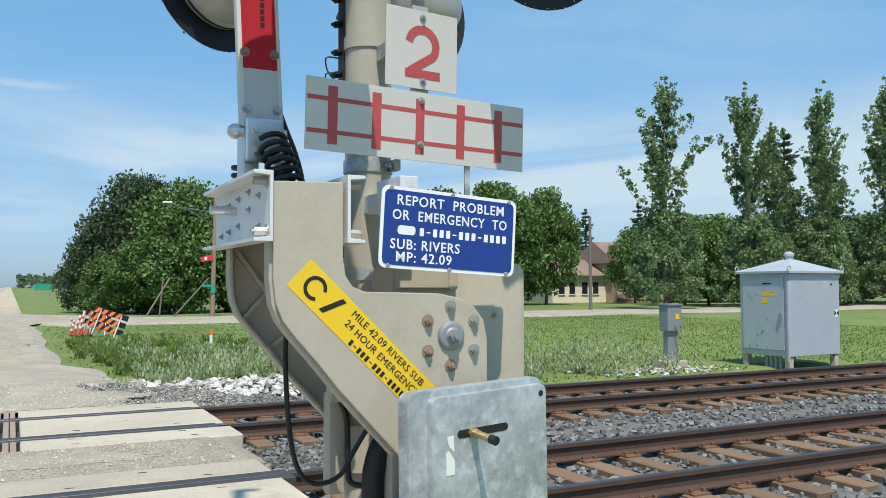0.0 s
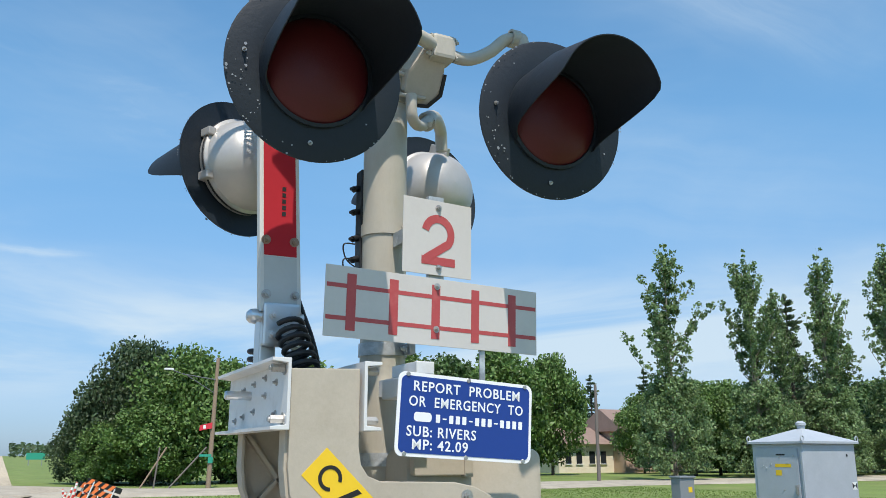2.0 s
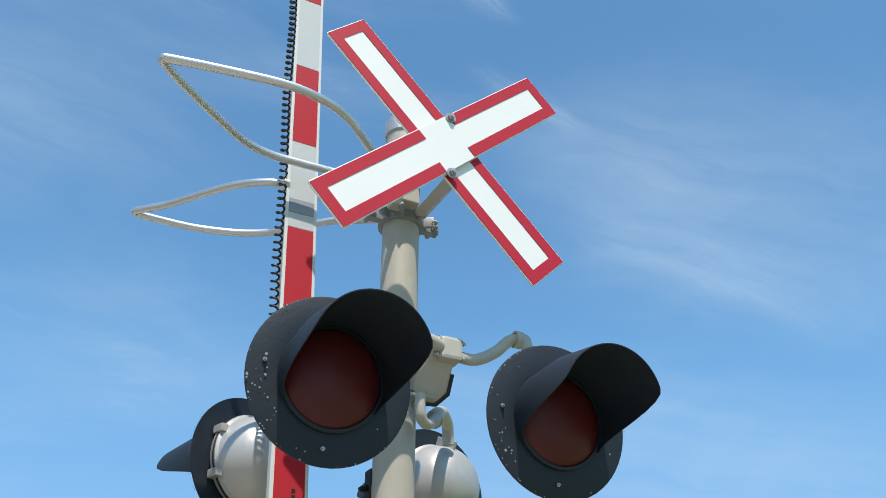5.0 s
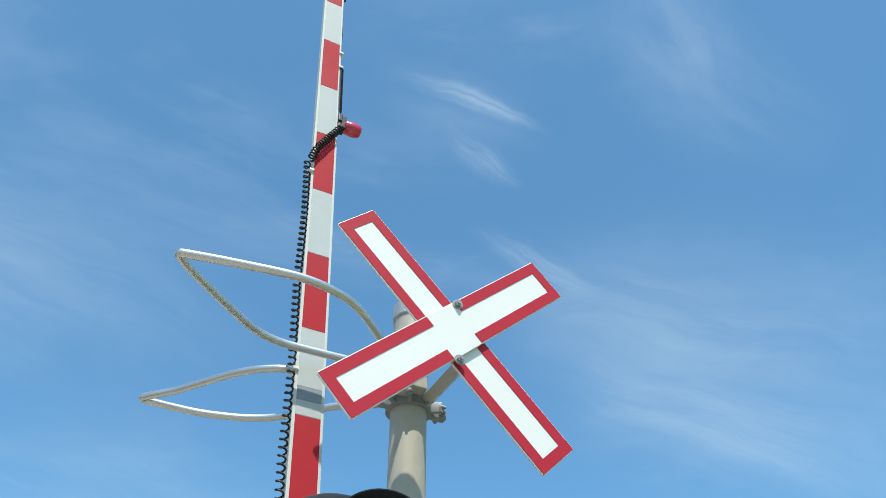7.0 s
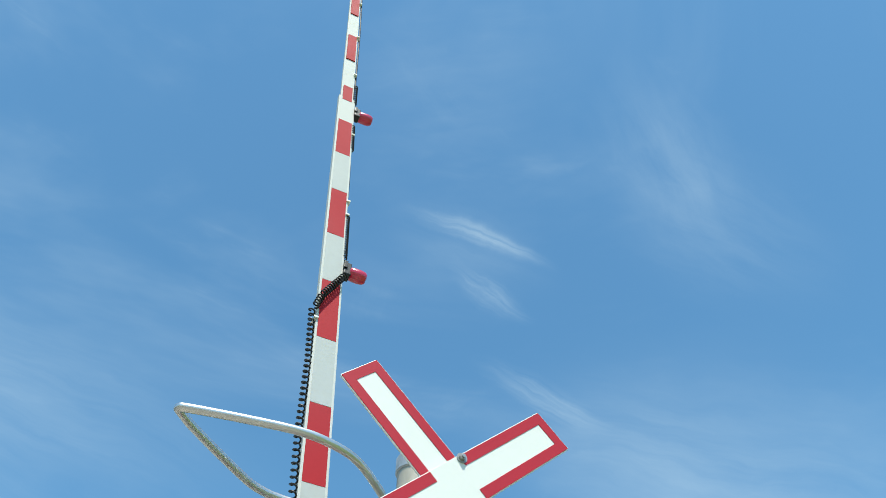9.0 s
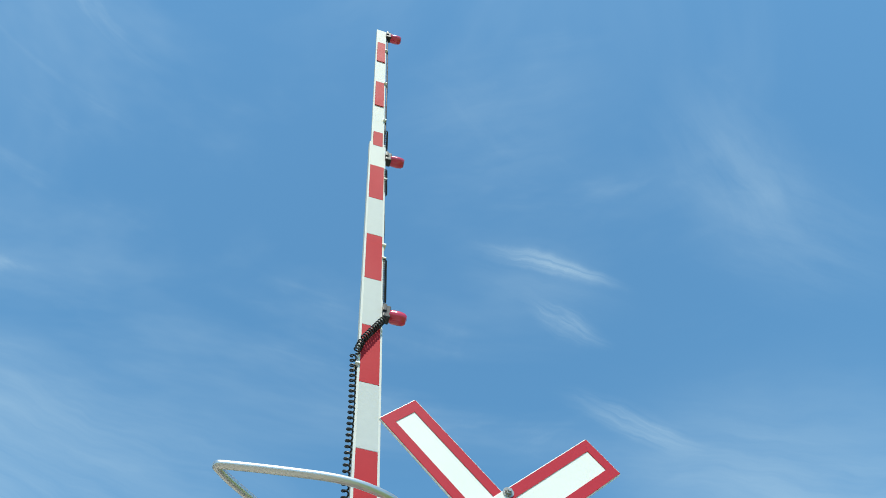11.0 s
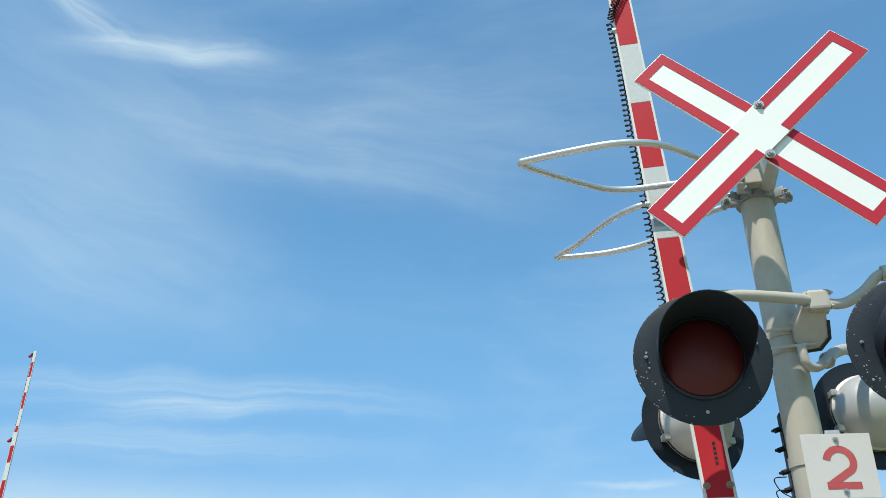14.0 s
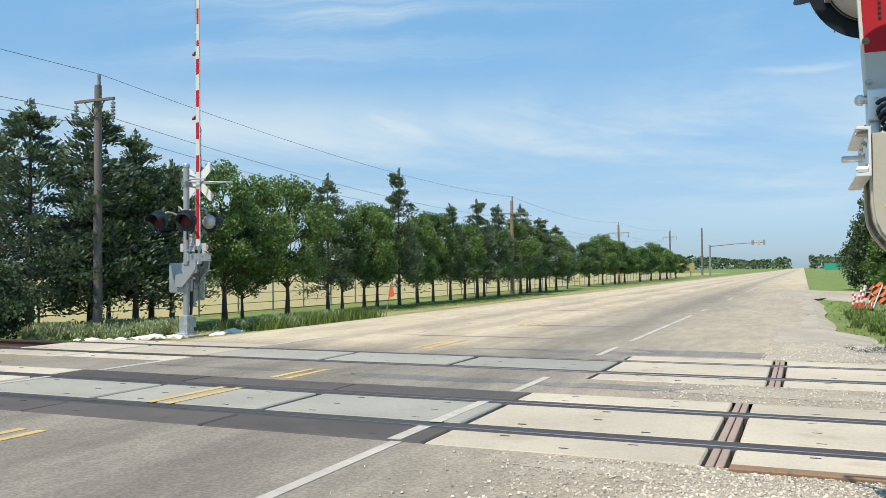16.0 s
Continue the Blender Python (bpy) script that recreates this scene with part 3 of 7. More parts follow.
road_label = "sun-bleached worn grey asphalt road over the tracks"
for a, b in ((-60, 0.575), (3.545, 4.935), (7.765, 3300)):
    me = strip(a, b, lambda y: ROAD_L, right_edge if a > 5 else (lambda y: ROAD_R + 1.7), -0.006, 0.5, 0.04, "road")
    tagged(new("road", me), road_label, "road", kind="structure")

# gravel shoulders and the gravel side road
bm = bmesh.new()
for y0, y1, x0, x1 in ((7.9, 15, 0.3, 2.2), (15, 38, 0.75, 1.45)):
    n = int((y1 - y0) / 0.12) if y1 < 60 else 300
    prev = None
    for i in range(n + 1):
        y = y0 + (y1 - y0) * i / n
        a = x0 + 0.30 * noise.noise((y * 0.45, 5, 0)) + 0.04 * noise.noise((y * 5.3, 7, 0))
        b = x1 + 0.22 * noise.noise((y * 0.25, 2, 0)) + 0.05 * noise.noise((y * 1.3, 4, 0)) + (1.2 * smooth01((11 - y) / 3) if y < 12 else 0)
        b = a + (b - a) * (0.05 + 0.95 * smooth01((y1 - y) / 3.5)) if y1 > 30 else b
        cur = [bm.verts.new((a, y, 0.0)), bm.verts.new(((a + b) / 2, y, -0.002)), bm.verts.new((b, y, ground_z(b, y) + 0.03))]
        if prev:
            for k in range(2):
                bm.faces.new((prev[k], prev[k + 1], cur[k + 1], cur[k]))
        prev = cur
solo("gravel_shoulder", bm, gravel_mat, "pale crushed gravel shoulder beside the asphalt road", "shoulder", kind="structure")
bm = bmesh.new()
prev = None
for i in range(420):
    y = 9.0 + 0.12 * i + 0.0014 * i * i
    a = -14.6 + 0.5 * noise.noise((y * 0.35, 12, 0)) + 0.12 * noise.noise((y * 2.1, 14, 0))
    cur = [bm.verts.new((x, y, z)) for x, z in ((a, ground_z(a, y) + 0.006), ((a - 10.8) / 2, ground_z((a - 10.8) / 2, y) + 0.035), (-10.72, -0.018))]
    if prev:
        for k in range(2):
            bm.faces.new((prev[k], prev[k + 1], cur[k + 1], cur[k]))
    prev = cur
solo("verge", bm, dry_verge, "dry yellowish grass verge along the asphalt road", "verge", kind="structure")
bm = bmesh.new()
prev = None
for i in range(90):
    x = -0.2 + (i * 0.6 if i < 60 else 36 + (i - 60) * 12)
    fl = 3.0 * smooth01(1 - (x + 0.2) / 6)
    a, b = 39.3 - fl + 0.3 * noise.noise((x * 0.5, 1, 0)), 47.6 + fl + 0.3 * noise.noise((x * 0.5, 7, 0))
    zr = -0.002 - 0.19 * smooth01((x - 1.0) / 9)
    cur = [bm.verts.new((x, y, zr if k in (1, 2) else min(zr, ground_z(x, y) + 0.004))) for k, y in enumerate((a, a + 0.6, b - 0.6, b))]
    if prev:
        for k in range(3):
            bm.faces.new((prev[k], prev[k + 1], cur[k + 1], cur[k]))
    prev = cur
solo("side_road", bm, gravel_mat, "pale gravel side road joining the asphalt road", "road", kind="structure")

# painted lines, worn and patched
bm = bmesh.new()
for x, w, segs in ((-2.22, 0.10, ((-40, 0.57), (3.56, 4.9), (7.8, 9.3), (10.6, 20), (22.5, 24), (33, 36), (48, 60), (80, 84))),
                   (-8.35, 0.12, ((-40, 0.55), (3.58, 4.9), (7.8, 9.8), (15, 17), (26, 29)))):
    for y0, y1 in segs:
        box(bm, (x, (y0 + y1) / 2, -0.004), (w, y1 - y0, 0.006))
for y0, y1 in ((0.62, 1.24), (1.46, 2.72)):
    box(bm, (-2.27, (y0 + y1) / 2, 0.003), (0.12, y1 - y0, 0.004))
box(bm, (-8.4, 2.1, 0.003), (0.1, 1.25, 0.004))
solo("edge_line", bm, line_white, "worn white edge line painted on the road", "road marking", kind="structure")
bm = bmesh.new()
for x in (-5.32, -5.56):
    for y0, y1 in ((-40, -0.1), (3.7, 4.7), (8.0, 9.8), (14.5, 15.5), (24, 26)):
        box(bm, (x, (y0 + y1) / 2, -0.004), (0.10, y1 - y0, 0.006))
    box(bm, (x, 2.08, 0.003), (0.10, 1.25, 0.004))
solo("centre_line", bm, line_yellow, "faded double yellow centre line painted on the road", "road marking", kind="structure")

# darker asphalt patches and sealed cracks
bm = bmesh.new()


def blob(bm, cx, cy, rx, ry, z, seed, n=160):
    vs = []
    for k in range(n):
        a = 2 * math.pi * k / n
        r = 1 + sum(am * noise.noise((math.cos(a) * fr + seed, math.sin(a) * fr, seed)) for am, fr in ((0.40, 1.5), (0.24, 4.0), (0.16, 10.0), (0.12, 24.0)))
        vs.append(bm.verts.new((cx + rx * r * math.cos(a), cy + ry * r * math.sin(a), z)))
    bm.faces.new(vs)


for i, (cx, cy, rx, ry) in enumerate(((-6.6, 4.45, 1.4, 0.13), (-3.6, 4.35, 1.3, 0.22), (-1.5, 8.35, 3.0, 0.22), (-5.5, 10.8, 1.6, 0.10), (-4.4, 14.5, 1.5, 0.16), (-0.3, 8.7, 1.6, 0.35), (-1.4, 4.3, 1.2, 0.2), (-6.0, 22, 1.8, 0.15))):
    blob(bm, cx, cy, rx, ry, -0.0045 + i * 0.0002, i * 3.3)
for s in range(12):
    x, y = rng.uniform(-9, 0), rng.uniform(9, 45)
    pts, along = [], rng.random() < 0.55
    for k in range(9):
        pts.append((x, y))
        x += rng.normal(0, 0.12) + (0 if along else 0.35)
        y += rng.normal(0, 0.12) + (0.7 if along else 0)
    for (x0, y0), (x1, y1) in zip(pts, pts[1:]):
        d = Vector((x1 - x0, y1 - y0, 0))
        q = Vector((-d.y, d.x, 0)).normalized() * rng.uniform(0.005, 0.014)
        bm.faces.new([bm.verts.new((px_, py_, -0.0022)) for px_, py_ in ((x0 - q.x, y0 - q.y), (x1 - q.x, y1 - q.y), (x1 + q.x, y1 + q.y), (x0 + q.x, y0 + q.y))])
solo("asphalt_patches", bm, road_dark, "darker asphalt patches and sealed cracks on the road", "road patch", kind="stuff")

# asphalt laid up to the rails of the far track
for y0, y1, x0, x1 in ((4.94, F1 - 0.09, -8.3, -1.72), (F2 + 0.09, 7.77, -8.3, -1.72)):
    bm = bmesh.new()
    box(bm, ((x0 + x1) / 2, (y0 + y1) / 2, -0.056), (x1 - x0, y1 - y0, 0.1))
    solo("road", bm, road_mat, road_label, "road", kind="structure")
# gravel washed over the edge of the asphalt
bm = bmesh.new()
for i, (cx, cy, rx, ry) in enumerate(((0.8, -0.7, 1.1, 0.9), (0.0, 0.25, 0.9, 0.22), (0.6, 4.3, 1.0, 0.35), (1.3, 8.9, 0.9, 0.6), (1.0, -2.6, 0.8, 1.4))):
    blob(bm, cx, cy, rx, ry, -0.0035 + i * 0.0003, 40 + i * 2.1, 220)
solo("gravel_patch", bm, gravel_mat, "pale gravel washed over the edge of the asphalt", "gravel", kind="structure")

# ballast bed beside the crossing
for x0, x1, s in ((2.55, 420, 1), (-12.6, -420, -1)):
    prof = ((-1.0, -0.52), (-0.3, -0.34), (0.3, -0.245), (3.9, -0.245), (4.25, -0.29), (4.6, -0.25), (8.2, -0.245), (8.8, -0.33), (9.8, -0.52))
    xs, x, d = [], x0, 0.25
    while abs(x) < 420:
        xs.append(x)
        x += d * s
        d = d if abs(x) < 25 else d * 1.2
    ys = np.interp(np.linspace(0, 1, 60), np.linspace(0, 1, len(prof)), [p[0] for p in prof])
    zs = np.interp(ys, [p[0] for p in prof], [p[1] for p in prof])
    v = [(x, y, z + 0.022 * noise.noise((x * 4, y * 4, 0)) + 0.02 * noise.noise((x * 1.1, y * 1.1, 5))) for x in xs for y, z in zip(ys, zs)]
    f = [(i * 60 + j, i * 60 + j + 1, (i + 1) * 60 + j + 1, (i + 1) * 60 + j) for i in range(len(xs) - 1) for j in range(59)]
    tagged(new("ballast_bed", mesh_np("ballast_bed", v, f, ballast_bed)), "grey crushed stone bed under the railway tracks", "ballast", kind="structure")


def stones(name, pts, sizes, material, label, category, flat=0.75):
    """One mesh of many rough stones."""
    n = len(pts)
    cube = np.array([(x, y, z) for x in (-1, 1) for y in (-1, 1) for z in (-1, 1)], float) * 0.62
    quads = np.array([(0, 1, 3, 2), (4, 6, 7, 5), (0, 4, 5, 1), (2, 3, 7, 6), (0, 2, 6, 4), (1, 5, 7, 3)])
    v = cube[None] * rng.uniform(0.55, 1.25, (n, 8, 3)) * np.array((1, 1, flat))
    a, b = rng.uniform(0, 6.3, n), rng.uniform(-0.8, 0.8, n)
    ca, sa, cb, sb = np.cos(a), np.sin(a), np.cos(b), np.sin(b)
    x, y, z = v[..., 0], v[..., 1], v[..., 2]
    y, z = y * cb[:, None] - z * sb[:, None], y * sb[:, None] + z * cb[:, None]
    x, y = x * ca[:, None] - y * sa[:, None], x * sa[:, None] + y * ca[:, None]
    v = np.stack([x, y, z], -1) * sizes[:, None, None] + pts[:, None, :]
    f = (quads[None] + (np.arange(n) * 8)[:, None, None]).reshape(-1, 4)
    return tagged(new(name, mesh_np(name, v.reshape(-1, 3), f, material)), label, category, kind="stuff")


def bed_z(y):
    return np.interp(y, [-1.0, -0.3, 0.3, 3.9, 4.25, 4.6, 8.2, 8.8, 9.8], [-0.52, -0.34, -0.245, -0.245, -0.29, -0.25, -0.245, -0.33, -0.52])


n = 24000
px_ = 2.6 + 36 * rng.random(n) ** 1.7
py_ = rng.uniform(-0.9, 9.6, n)
tie_gap = ((px_ - 2.9) % 0.53)
on_tie = (tie_gap < 0.22) & (((py_ > 0.75) & (py_ < 3.43)) | ((py_ > 5.05) & (py_ < 7.73)))
keep = ~(on_tie & (rng.random(n) < 0.93)) & (np.min(np.abs(py_[:, None] - np.array((N1, N2, F1, F2))), 1) > 0.1)
px_, py_ = px_[keep], py_[keep]
stones("track_ballast", np.stack([px_, py_, bed_z(py_) + 0.012 + rng.uniform(-0.01, 0.02, len(px_))], 1), rng.uniform(0.024, 0.058, len(px_)), stone_mat,
       "loose grey crushed stone ballast between the ties", "ballast")
n = 5000
px_, py_ = -12.7 - 22 * rng.random(n) ** 1.5, rng.uniform(-0.9, 9.6, n)
stones("track_ballast", np.stack([px_, py_, bed_z(py_) + 0.012], 1), rng.uniform(0.03, 0.06, n), stone_mat, "loose grey crushed stone ballast between the ties", "ballast")
n = 19000
px_ = np.concatenate([0.75 + 0.85 * rng.normal(size=13000), rng.uniform(-0.8, 2.6, 1500), rng.uniform(0.2, 3.4, 4500)])
py_ = np.concatenate([0.52 - 2.6 * rng.random(13000) ** 1.2, rng.uniform(3.55, 4.93, 1500), 7.8 + 3.6 * rng.random(4500) ** 1.2])
pz_ = np.where((px_ > 2.4), -0.08, -0.004)
stones("loose_gravel", np.stack([px_, py_, pz_ + 0.003], 1), 0.004 + 0.015 * rng.random(n) ** 2.5, pale_gravel, "loose pale gravel scattered beside the crossing panels", "gravel")
n = 3600
px_, py_ = 0.9 + 4.2 * rng.random(n) ** 0.8, 8.0 + 2.9 * rng.random(n) ** 1.2
stones("track_ballast", np.stack([px_, py_, np.full(n, -0.07) - 0.09 * np.maximum(px_ - 2, 0) + 0.02], 1), rng.uniform(0.02, 0.06, n), stone_mat, "loose grey crushed stone ballast between the ties", "ballast")


def railway(y0, label):
    t = thing("railway_track", (0, y0, 0), label, "railway track", "railway tracks", "structure")
    for y in (0.0, 1.505):
        prof = ((-0.07, -0.172), (0.07, -0.172), (0.07, -0.158), (0.016, -0.142), (0.009, -0.13), (0.009, -0.055), (0.035, -0.040), (0.035, -0.006), (-0.035, -0.006),
                (-0.035, -0.040), (-0.009, -0.055), (-0.009, -0.13), (-0.016, -0.142), (-0.07, -0.158))
        bm = bmesh.new()
        prism(bm, prof, Matrix.Translation((-420, y0 + y, 0)) @ Matrix(((0, 0, 1, 0), (1, 0, 0, 0), (0, 1, 0, 0), (0, 0, 0, 1))), 840)
        r = part("rail", bm, rail_side, t)
        bm = bmesh.new()
        prism(bm, ((-0.034, -0.0055), (0.034, -0.0055), (0.031, 0.0), (0.02, 0.002), (-0.02, 0.002), (-0.031, 0.0)),
              Matrix.Translation((-420, y0 + y, 0)) @ Matrix(((0, 0, 1, 0), (1, 0, 0, 0), (0, 1, 0, 0), (0, 0, 0, 1))), 840)
        part("rail_head", bm, rail_top, r, "worn dull steel running surface")
    bm = bmesh.new()
    box(bm, (0, 0, 0), (0.22, 2.6, 0.16), bevel=0.012, seg=1)
    tie_me = finish(bm, "tie", tie_wood)
    xs = [2.9 + 0.53 * i for i in range(92)] + [-12.8 - 0.53 * i for i in range(36)]
    for x in xs:
        o = new("tie", tie_me)
        o.parent = t
        o.location = (x + 0.11 + rng.normal(0, 0.012), 0.752 + rng.normal(0, 0.03), -0.262)
        o.rotation_euler = (0, 0, rng.normal(0, 0.012))
    bm = bmesh.new()
    for x in xs[:60]:
        for y in (0.0, 1.505):
            box(bm, (x + 0.11, y0 + y, -0.174), (0.19, 0.36, 0.018))
            for sxx in (-0.07, 0.07):
                for syy in (-0.115, 0.115):
                    box(bm, (x + 0.11 + sxx, y0 + y + syy, -0.155), (0.028, 0.03, 0.045))
    tagged(part("tie_plates", bm, tie_plate, t, "rusty tie plates with spike heads"), kind="stuff")
    return t


railway(N1, "rusty railway track nearest the signal, on wooden ties")
railway(F1, "rusty second railway track on wooden ties")

# crossing panels
deck = thing("crossing_deck", (0, 0, 0), "concrete and dark rubber panels flush with the rails", "crossing surface", kind="structure")
bm = bmesh.new()
for y in (N1, N2, F1, F2):
    box(bm, (-5.1, y + (0.02 if y in (N1, F1) else -0.02), -0.068), (15.4, 0.36, 0.12))
for y0, y1 in ((0.6, 3.52), (4.96, 7.74)):
    box(bm, (-5.1, (y0 + y1) / 2, -0.2), (15.4, y1 - y0, 0.16))
part("gap_filler", bm, slot_mat, deck, "dark flangeway filler beside the rails")
panel_cache = {}


def panel(name, x0, x1, y0, y1, material, z=0.0):
    key = (round(x1 - x0, 2), round(y1 - y0, 2), material.name)
    if key not in panel_cache:
        bm = bmesh.new()
        box(bm, (0, 0, 0), (x1 - x0, y1 - y0, 0.16), bevel=0.014, seg=1)
        panel_cache[key] = finish(bm, name, material)
    o = new(name, panel_cache[key])
    o.parent = deck
    o.location = ((x0 + x1) / 2, (y0 + y1) / 2, z - 0.08 + rng.normal(0, 0.002))
    o.rotation_euler = (rng.normal(0, 0.002), rng.normal(0, 0.001), 0)
    return o


# lifting slots are not cut: thin dark bars carry the shade of the recess
slots = bmesh.new()


def panel_row(y, bays, fields):
    for x0, x1, kind in bays:
        g = 0.045 if kind != "warm" else 0.014
        gauge_mat = concrete if kind in ("warm", "pale") else grey_concrete
        field_m = concrete if kind in ("warm", "pale") else dark_panel
        panel("gauge_panel", x0 + g, x1 - g, y + 0.175, y + 1.33, gauge_mat)
        if kind in fields:
            panel("field_panel", x0 + g * 0.4, x1 - g * 0.4, y - 0.745, y - 0.145, field_m)
            panel("field_panel", x0 + g * 0.4, x1 - g * 0.4, y + 1.645, y + 2.19, field_m)
        for yy in (y - 0.56, y - 0.25, y + 0.30, y + 0.75, y + 1.2, y + 1.72, y + 2.05):
            if kind not in fields and (yy < y or yy > y + 1.5):
                continue
            for q in ((0.25, 0.75) if rng.random() < 0.75 else (0.5,)):
                box(slots, (x0 + (x1 - x0) * q + rng.normal(0, 0.03), yy, -0.0005), (0.075, 0.022, 0.005))


panel_row(N1, ((0.305, 2.5, "warm"), (-2.0, 0.125, "warm"), (-4.2, -2.0, "dark"), (-6.4, -4.2, "dark"), (-8.6, -6.4, "dark"), (-10.8, -8.6, "pale"), (-12.6, -10.8, "pale")), ("warm", "dark", "pale"))
panel_row(F1, ((0.56, 2.72, "warm"), (-1.68, 0.38, "warm"), (-3.95, -1.69, "grey"), (-6.1, -3.95, "grey"), (-8.3, -6.1, "grey"), (-10.5, -8.3, "pale"), (-12.6, -10.5, "pale")), ("warm", "pale"))
tagged(part("lifting_slots", slots, slot_mat, deck, "small dark bars that stand for shaded lifting slots in the panels"), kind="stuff")
bm = bmesh.new()
for y, x in ((N1, 0.215), (F1, 0.47)):
    for y0, y1 in ((y - 0.745, y - 0.145), (y + 0.175, y + 1.33), (y + 1.645, y + 2.19)):
        box(bm, (x - 0.034, (y0 + y1) / 2, -0.056), (0.058, y1 - y0, 0.11), bevel=0.006, seg=1)
        box(bm, (x + 0.034, (y0 + y1) / 2, -0.056), (0.058, y1 - y0, 0.11), bevel=0.006, seg=1)
part("joint_plates", bm, joint_steel, deck, "brown steel end restraints between panels")
bm = bmesh.new()
box(bm, (1.42, 0.515, -0.035), (2.2, 0.13, 0.12), bevel=0.008, seg=1)
part("edge_timber", bm, tie_wood, deck, "weathered timber along the panel edge")


# ---- crossing signal ----
MX, MY, GZ = 1.452, -1.773, -0.10
sig = thing("crossing_signal", (MX, MY, GZ), "tan painted steel mast with railway flashers, crossbuck and signs", "crossing signal", "crossing signals")
bm = bmesh.new()
cyl(bm, (MX, MY, 0.3), (MX, MY, 4.05), 0.0725, 32)
mast = part("mast", bm, mast_paint, sig, smooth=True)
bm = bmesh.new()
lathe(bm, ((0.074, 3.98), (0.08, 3.985), (0.08, 4.05), (0.06, 4.085), (0.0, 4.095)), (MX, MY, 0), (0, 0, 1), 28)
part("mast_cap", bm, galv, mast, "grey metal cap", smooth=True)
bm = bmesh.new()
box(bm, (MX, MY, GZ + 0.02), (0.36, 0.36, 0.05), bevel=0.006)
box(bm, (MX, MY, GZ + 0.26), (0.25, 0.25, 0.44), bevel=0.02)
box(bm, (MX - 0.02, MY - 0.17, GZ + 0.30), (0.20, 0.10, 0.24), bevel=0.01)
for a in (45, 135, 225, 315):
    hexbolt(bm, (MX + 0.19 * math.cos(radians(a)), MY + 0.19 * math.sin(radians(a)), GZ + 0.045), (0, 0, 1), 0.02, 0.03)
part("base", bm, galv, sig, "galvanised mast base with anchor bolts")
bm = bmesh.new()
box(bm, (MX, MY, GZ - 0.1), (0.6, 0.6, 0.2), bevel=0.02)
part("footing", bm, concrete, sig, "concrete footing")

# bands round the mast
for z in (2.345, 1.955, 1.62):
    bm = bmesh.new()
    lathe(bm, ((0.0735, z - 0.02), (0.0775, z - 0.02), (0.0775, z + 0.02), (0.0735, z + 0.02)), (MX, MY, 0), (0, 0, 1), 28)
    box(bm, (MX + 0.055, MY - 0.085, z), (0.02, 0.05, 0.035), bevel=0.003)
    hexbolt(bm, (MX + 0.04, MY - 0.09, z), (-1, 0, 0), 0.009, 0.01)
    part("band_clamp", bm, galv if z < 2.3 else mast_paint, sig, smooth=True)

# terminal strip behind the mast
bm = bmesh.new()
box(bm, (MX - 0.066, MY + 0.045, 2.39), (0.02, 0.05, 0.34), bevel=0.004)
term = part("terminal_strip", bm, rubber, sig, "dark terminal strip with black clips")
for z in (2.5, 2.42, 2.33, 2.26):
    bm = bmesh.new()
    cyl(bm, (MX - 0.072, MY + 0.045, z), (MX - 0.10, MY + 0.03, z - 0.012), 0.011, 10)
    cyl(bm, (MX - 0.10, MY + 0.03, z - 0.012), (MX - 0.112, MY + 0.022, z - 0.014), 0.006, 8)
    part("clip", bm, rubber, term, smooth=True)
bm = bmesh.new()
for k in range(3):
    tube(bm, curve_pts([(MX - 0.09, MY + 0.02, 2.3 - k * 0.05), (MX - 0.14, MY + 0.0, 2.29 - k * 0.05), (MX - 0.12, MY + 0.03, 2.25 - k * 0.05), (MX - 0.08, MY + 0.03, 2.22 - k * 0.05)], 5), 0.0025, 6)
part("wire", bm, rubber, term)


# crossbuck
def blade(cx, cz, ang, length, width, y, th, cut, name, label):
    m = Matrix.Translation((cx, y, cz)) @ Matrix.Rotation(-radians(ang), 4, "Y") @ FRONT
    bm = bmesh.new()
    prism(bm, rounded(-length / 2, -width / 2, length / 2, width / 2, 0.008, 2), m, th, 0.0015)
    b = part(name, bm, cross_white, sig, label)
    e, w = 0.043, 0.0022
    for s in (-1, 1):
        bm = bmesh.new()
        hl, hw, c = length / 2 - 0.004, width / 2 - 0.004, cut
        c2 = cut + 0.02 if name == "upper_blade" else cut
        poly = [(c, -hw), (hl, -hw), (hl, hw), (c2, hw), (c2, hw - e), (hl - e, hw - e), (hl - e, -hw + e), (c, -hw + e)]
        prism(bm, [(s * px0, s * pz0) for px0, pz0 in poly], m @ Matrix.Translation((0, 0, -w)), w)
        part("red_border", bm, cross_red, b, "red reflective border")
    return b


XC, XY, XZ = 1.443, -2.196, 3.655
blade(XC, XZ, 42.9, 1.203, 0.196, XY, 0.008, 0.07, "upper_blade", "white crossbuck blade with red border")
blade(XC + 0.002, XZ - 0.005, -45.7, 1.203, 0.196, XY + 0.018, 0.008, 0.095, "lower_blade", "white crossbuck blade with red border")
bolts("crossbuck_bolt", [((x, XY - 0.001, z), (0, -1, 0), 0.014, 0.012) for x, z in ((XC + 0.015, XZ + 0.125), (XC + 0.02, XZ - 0.13))], bolt_mat, sig)
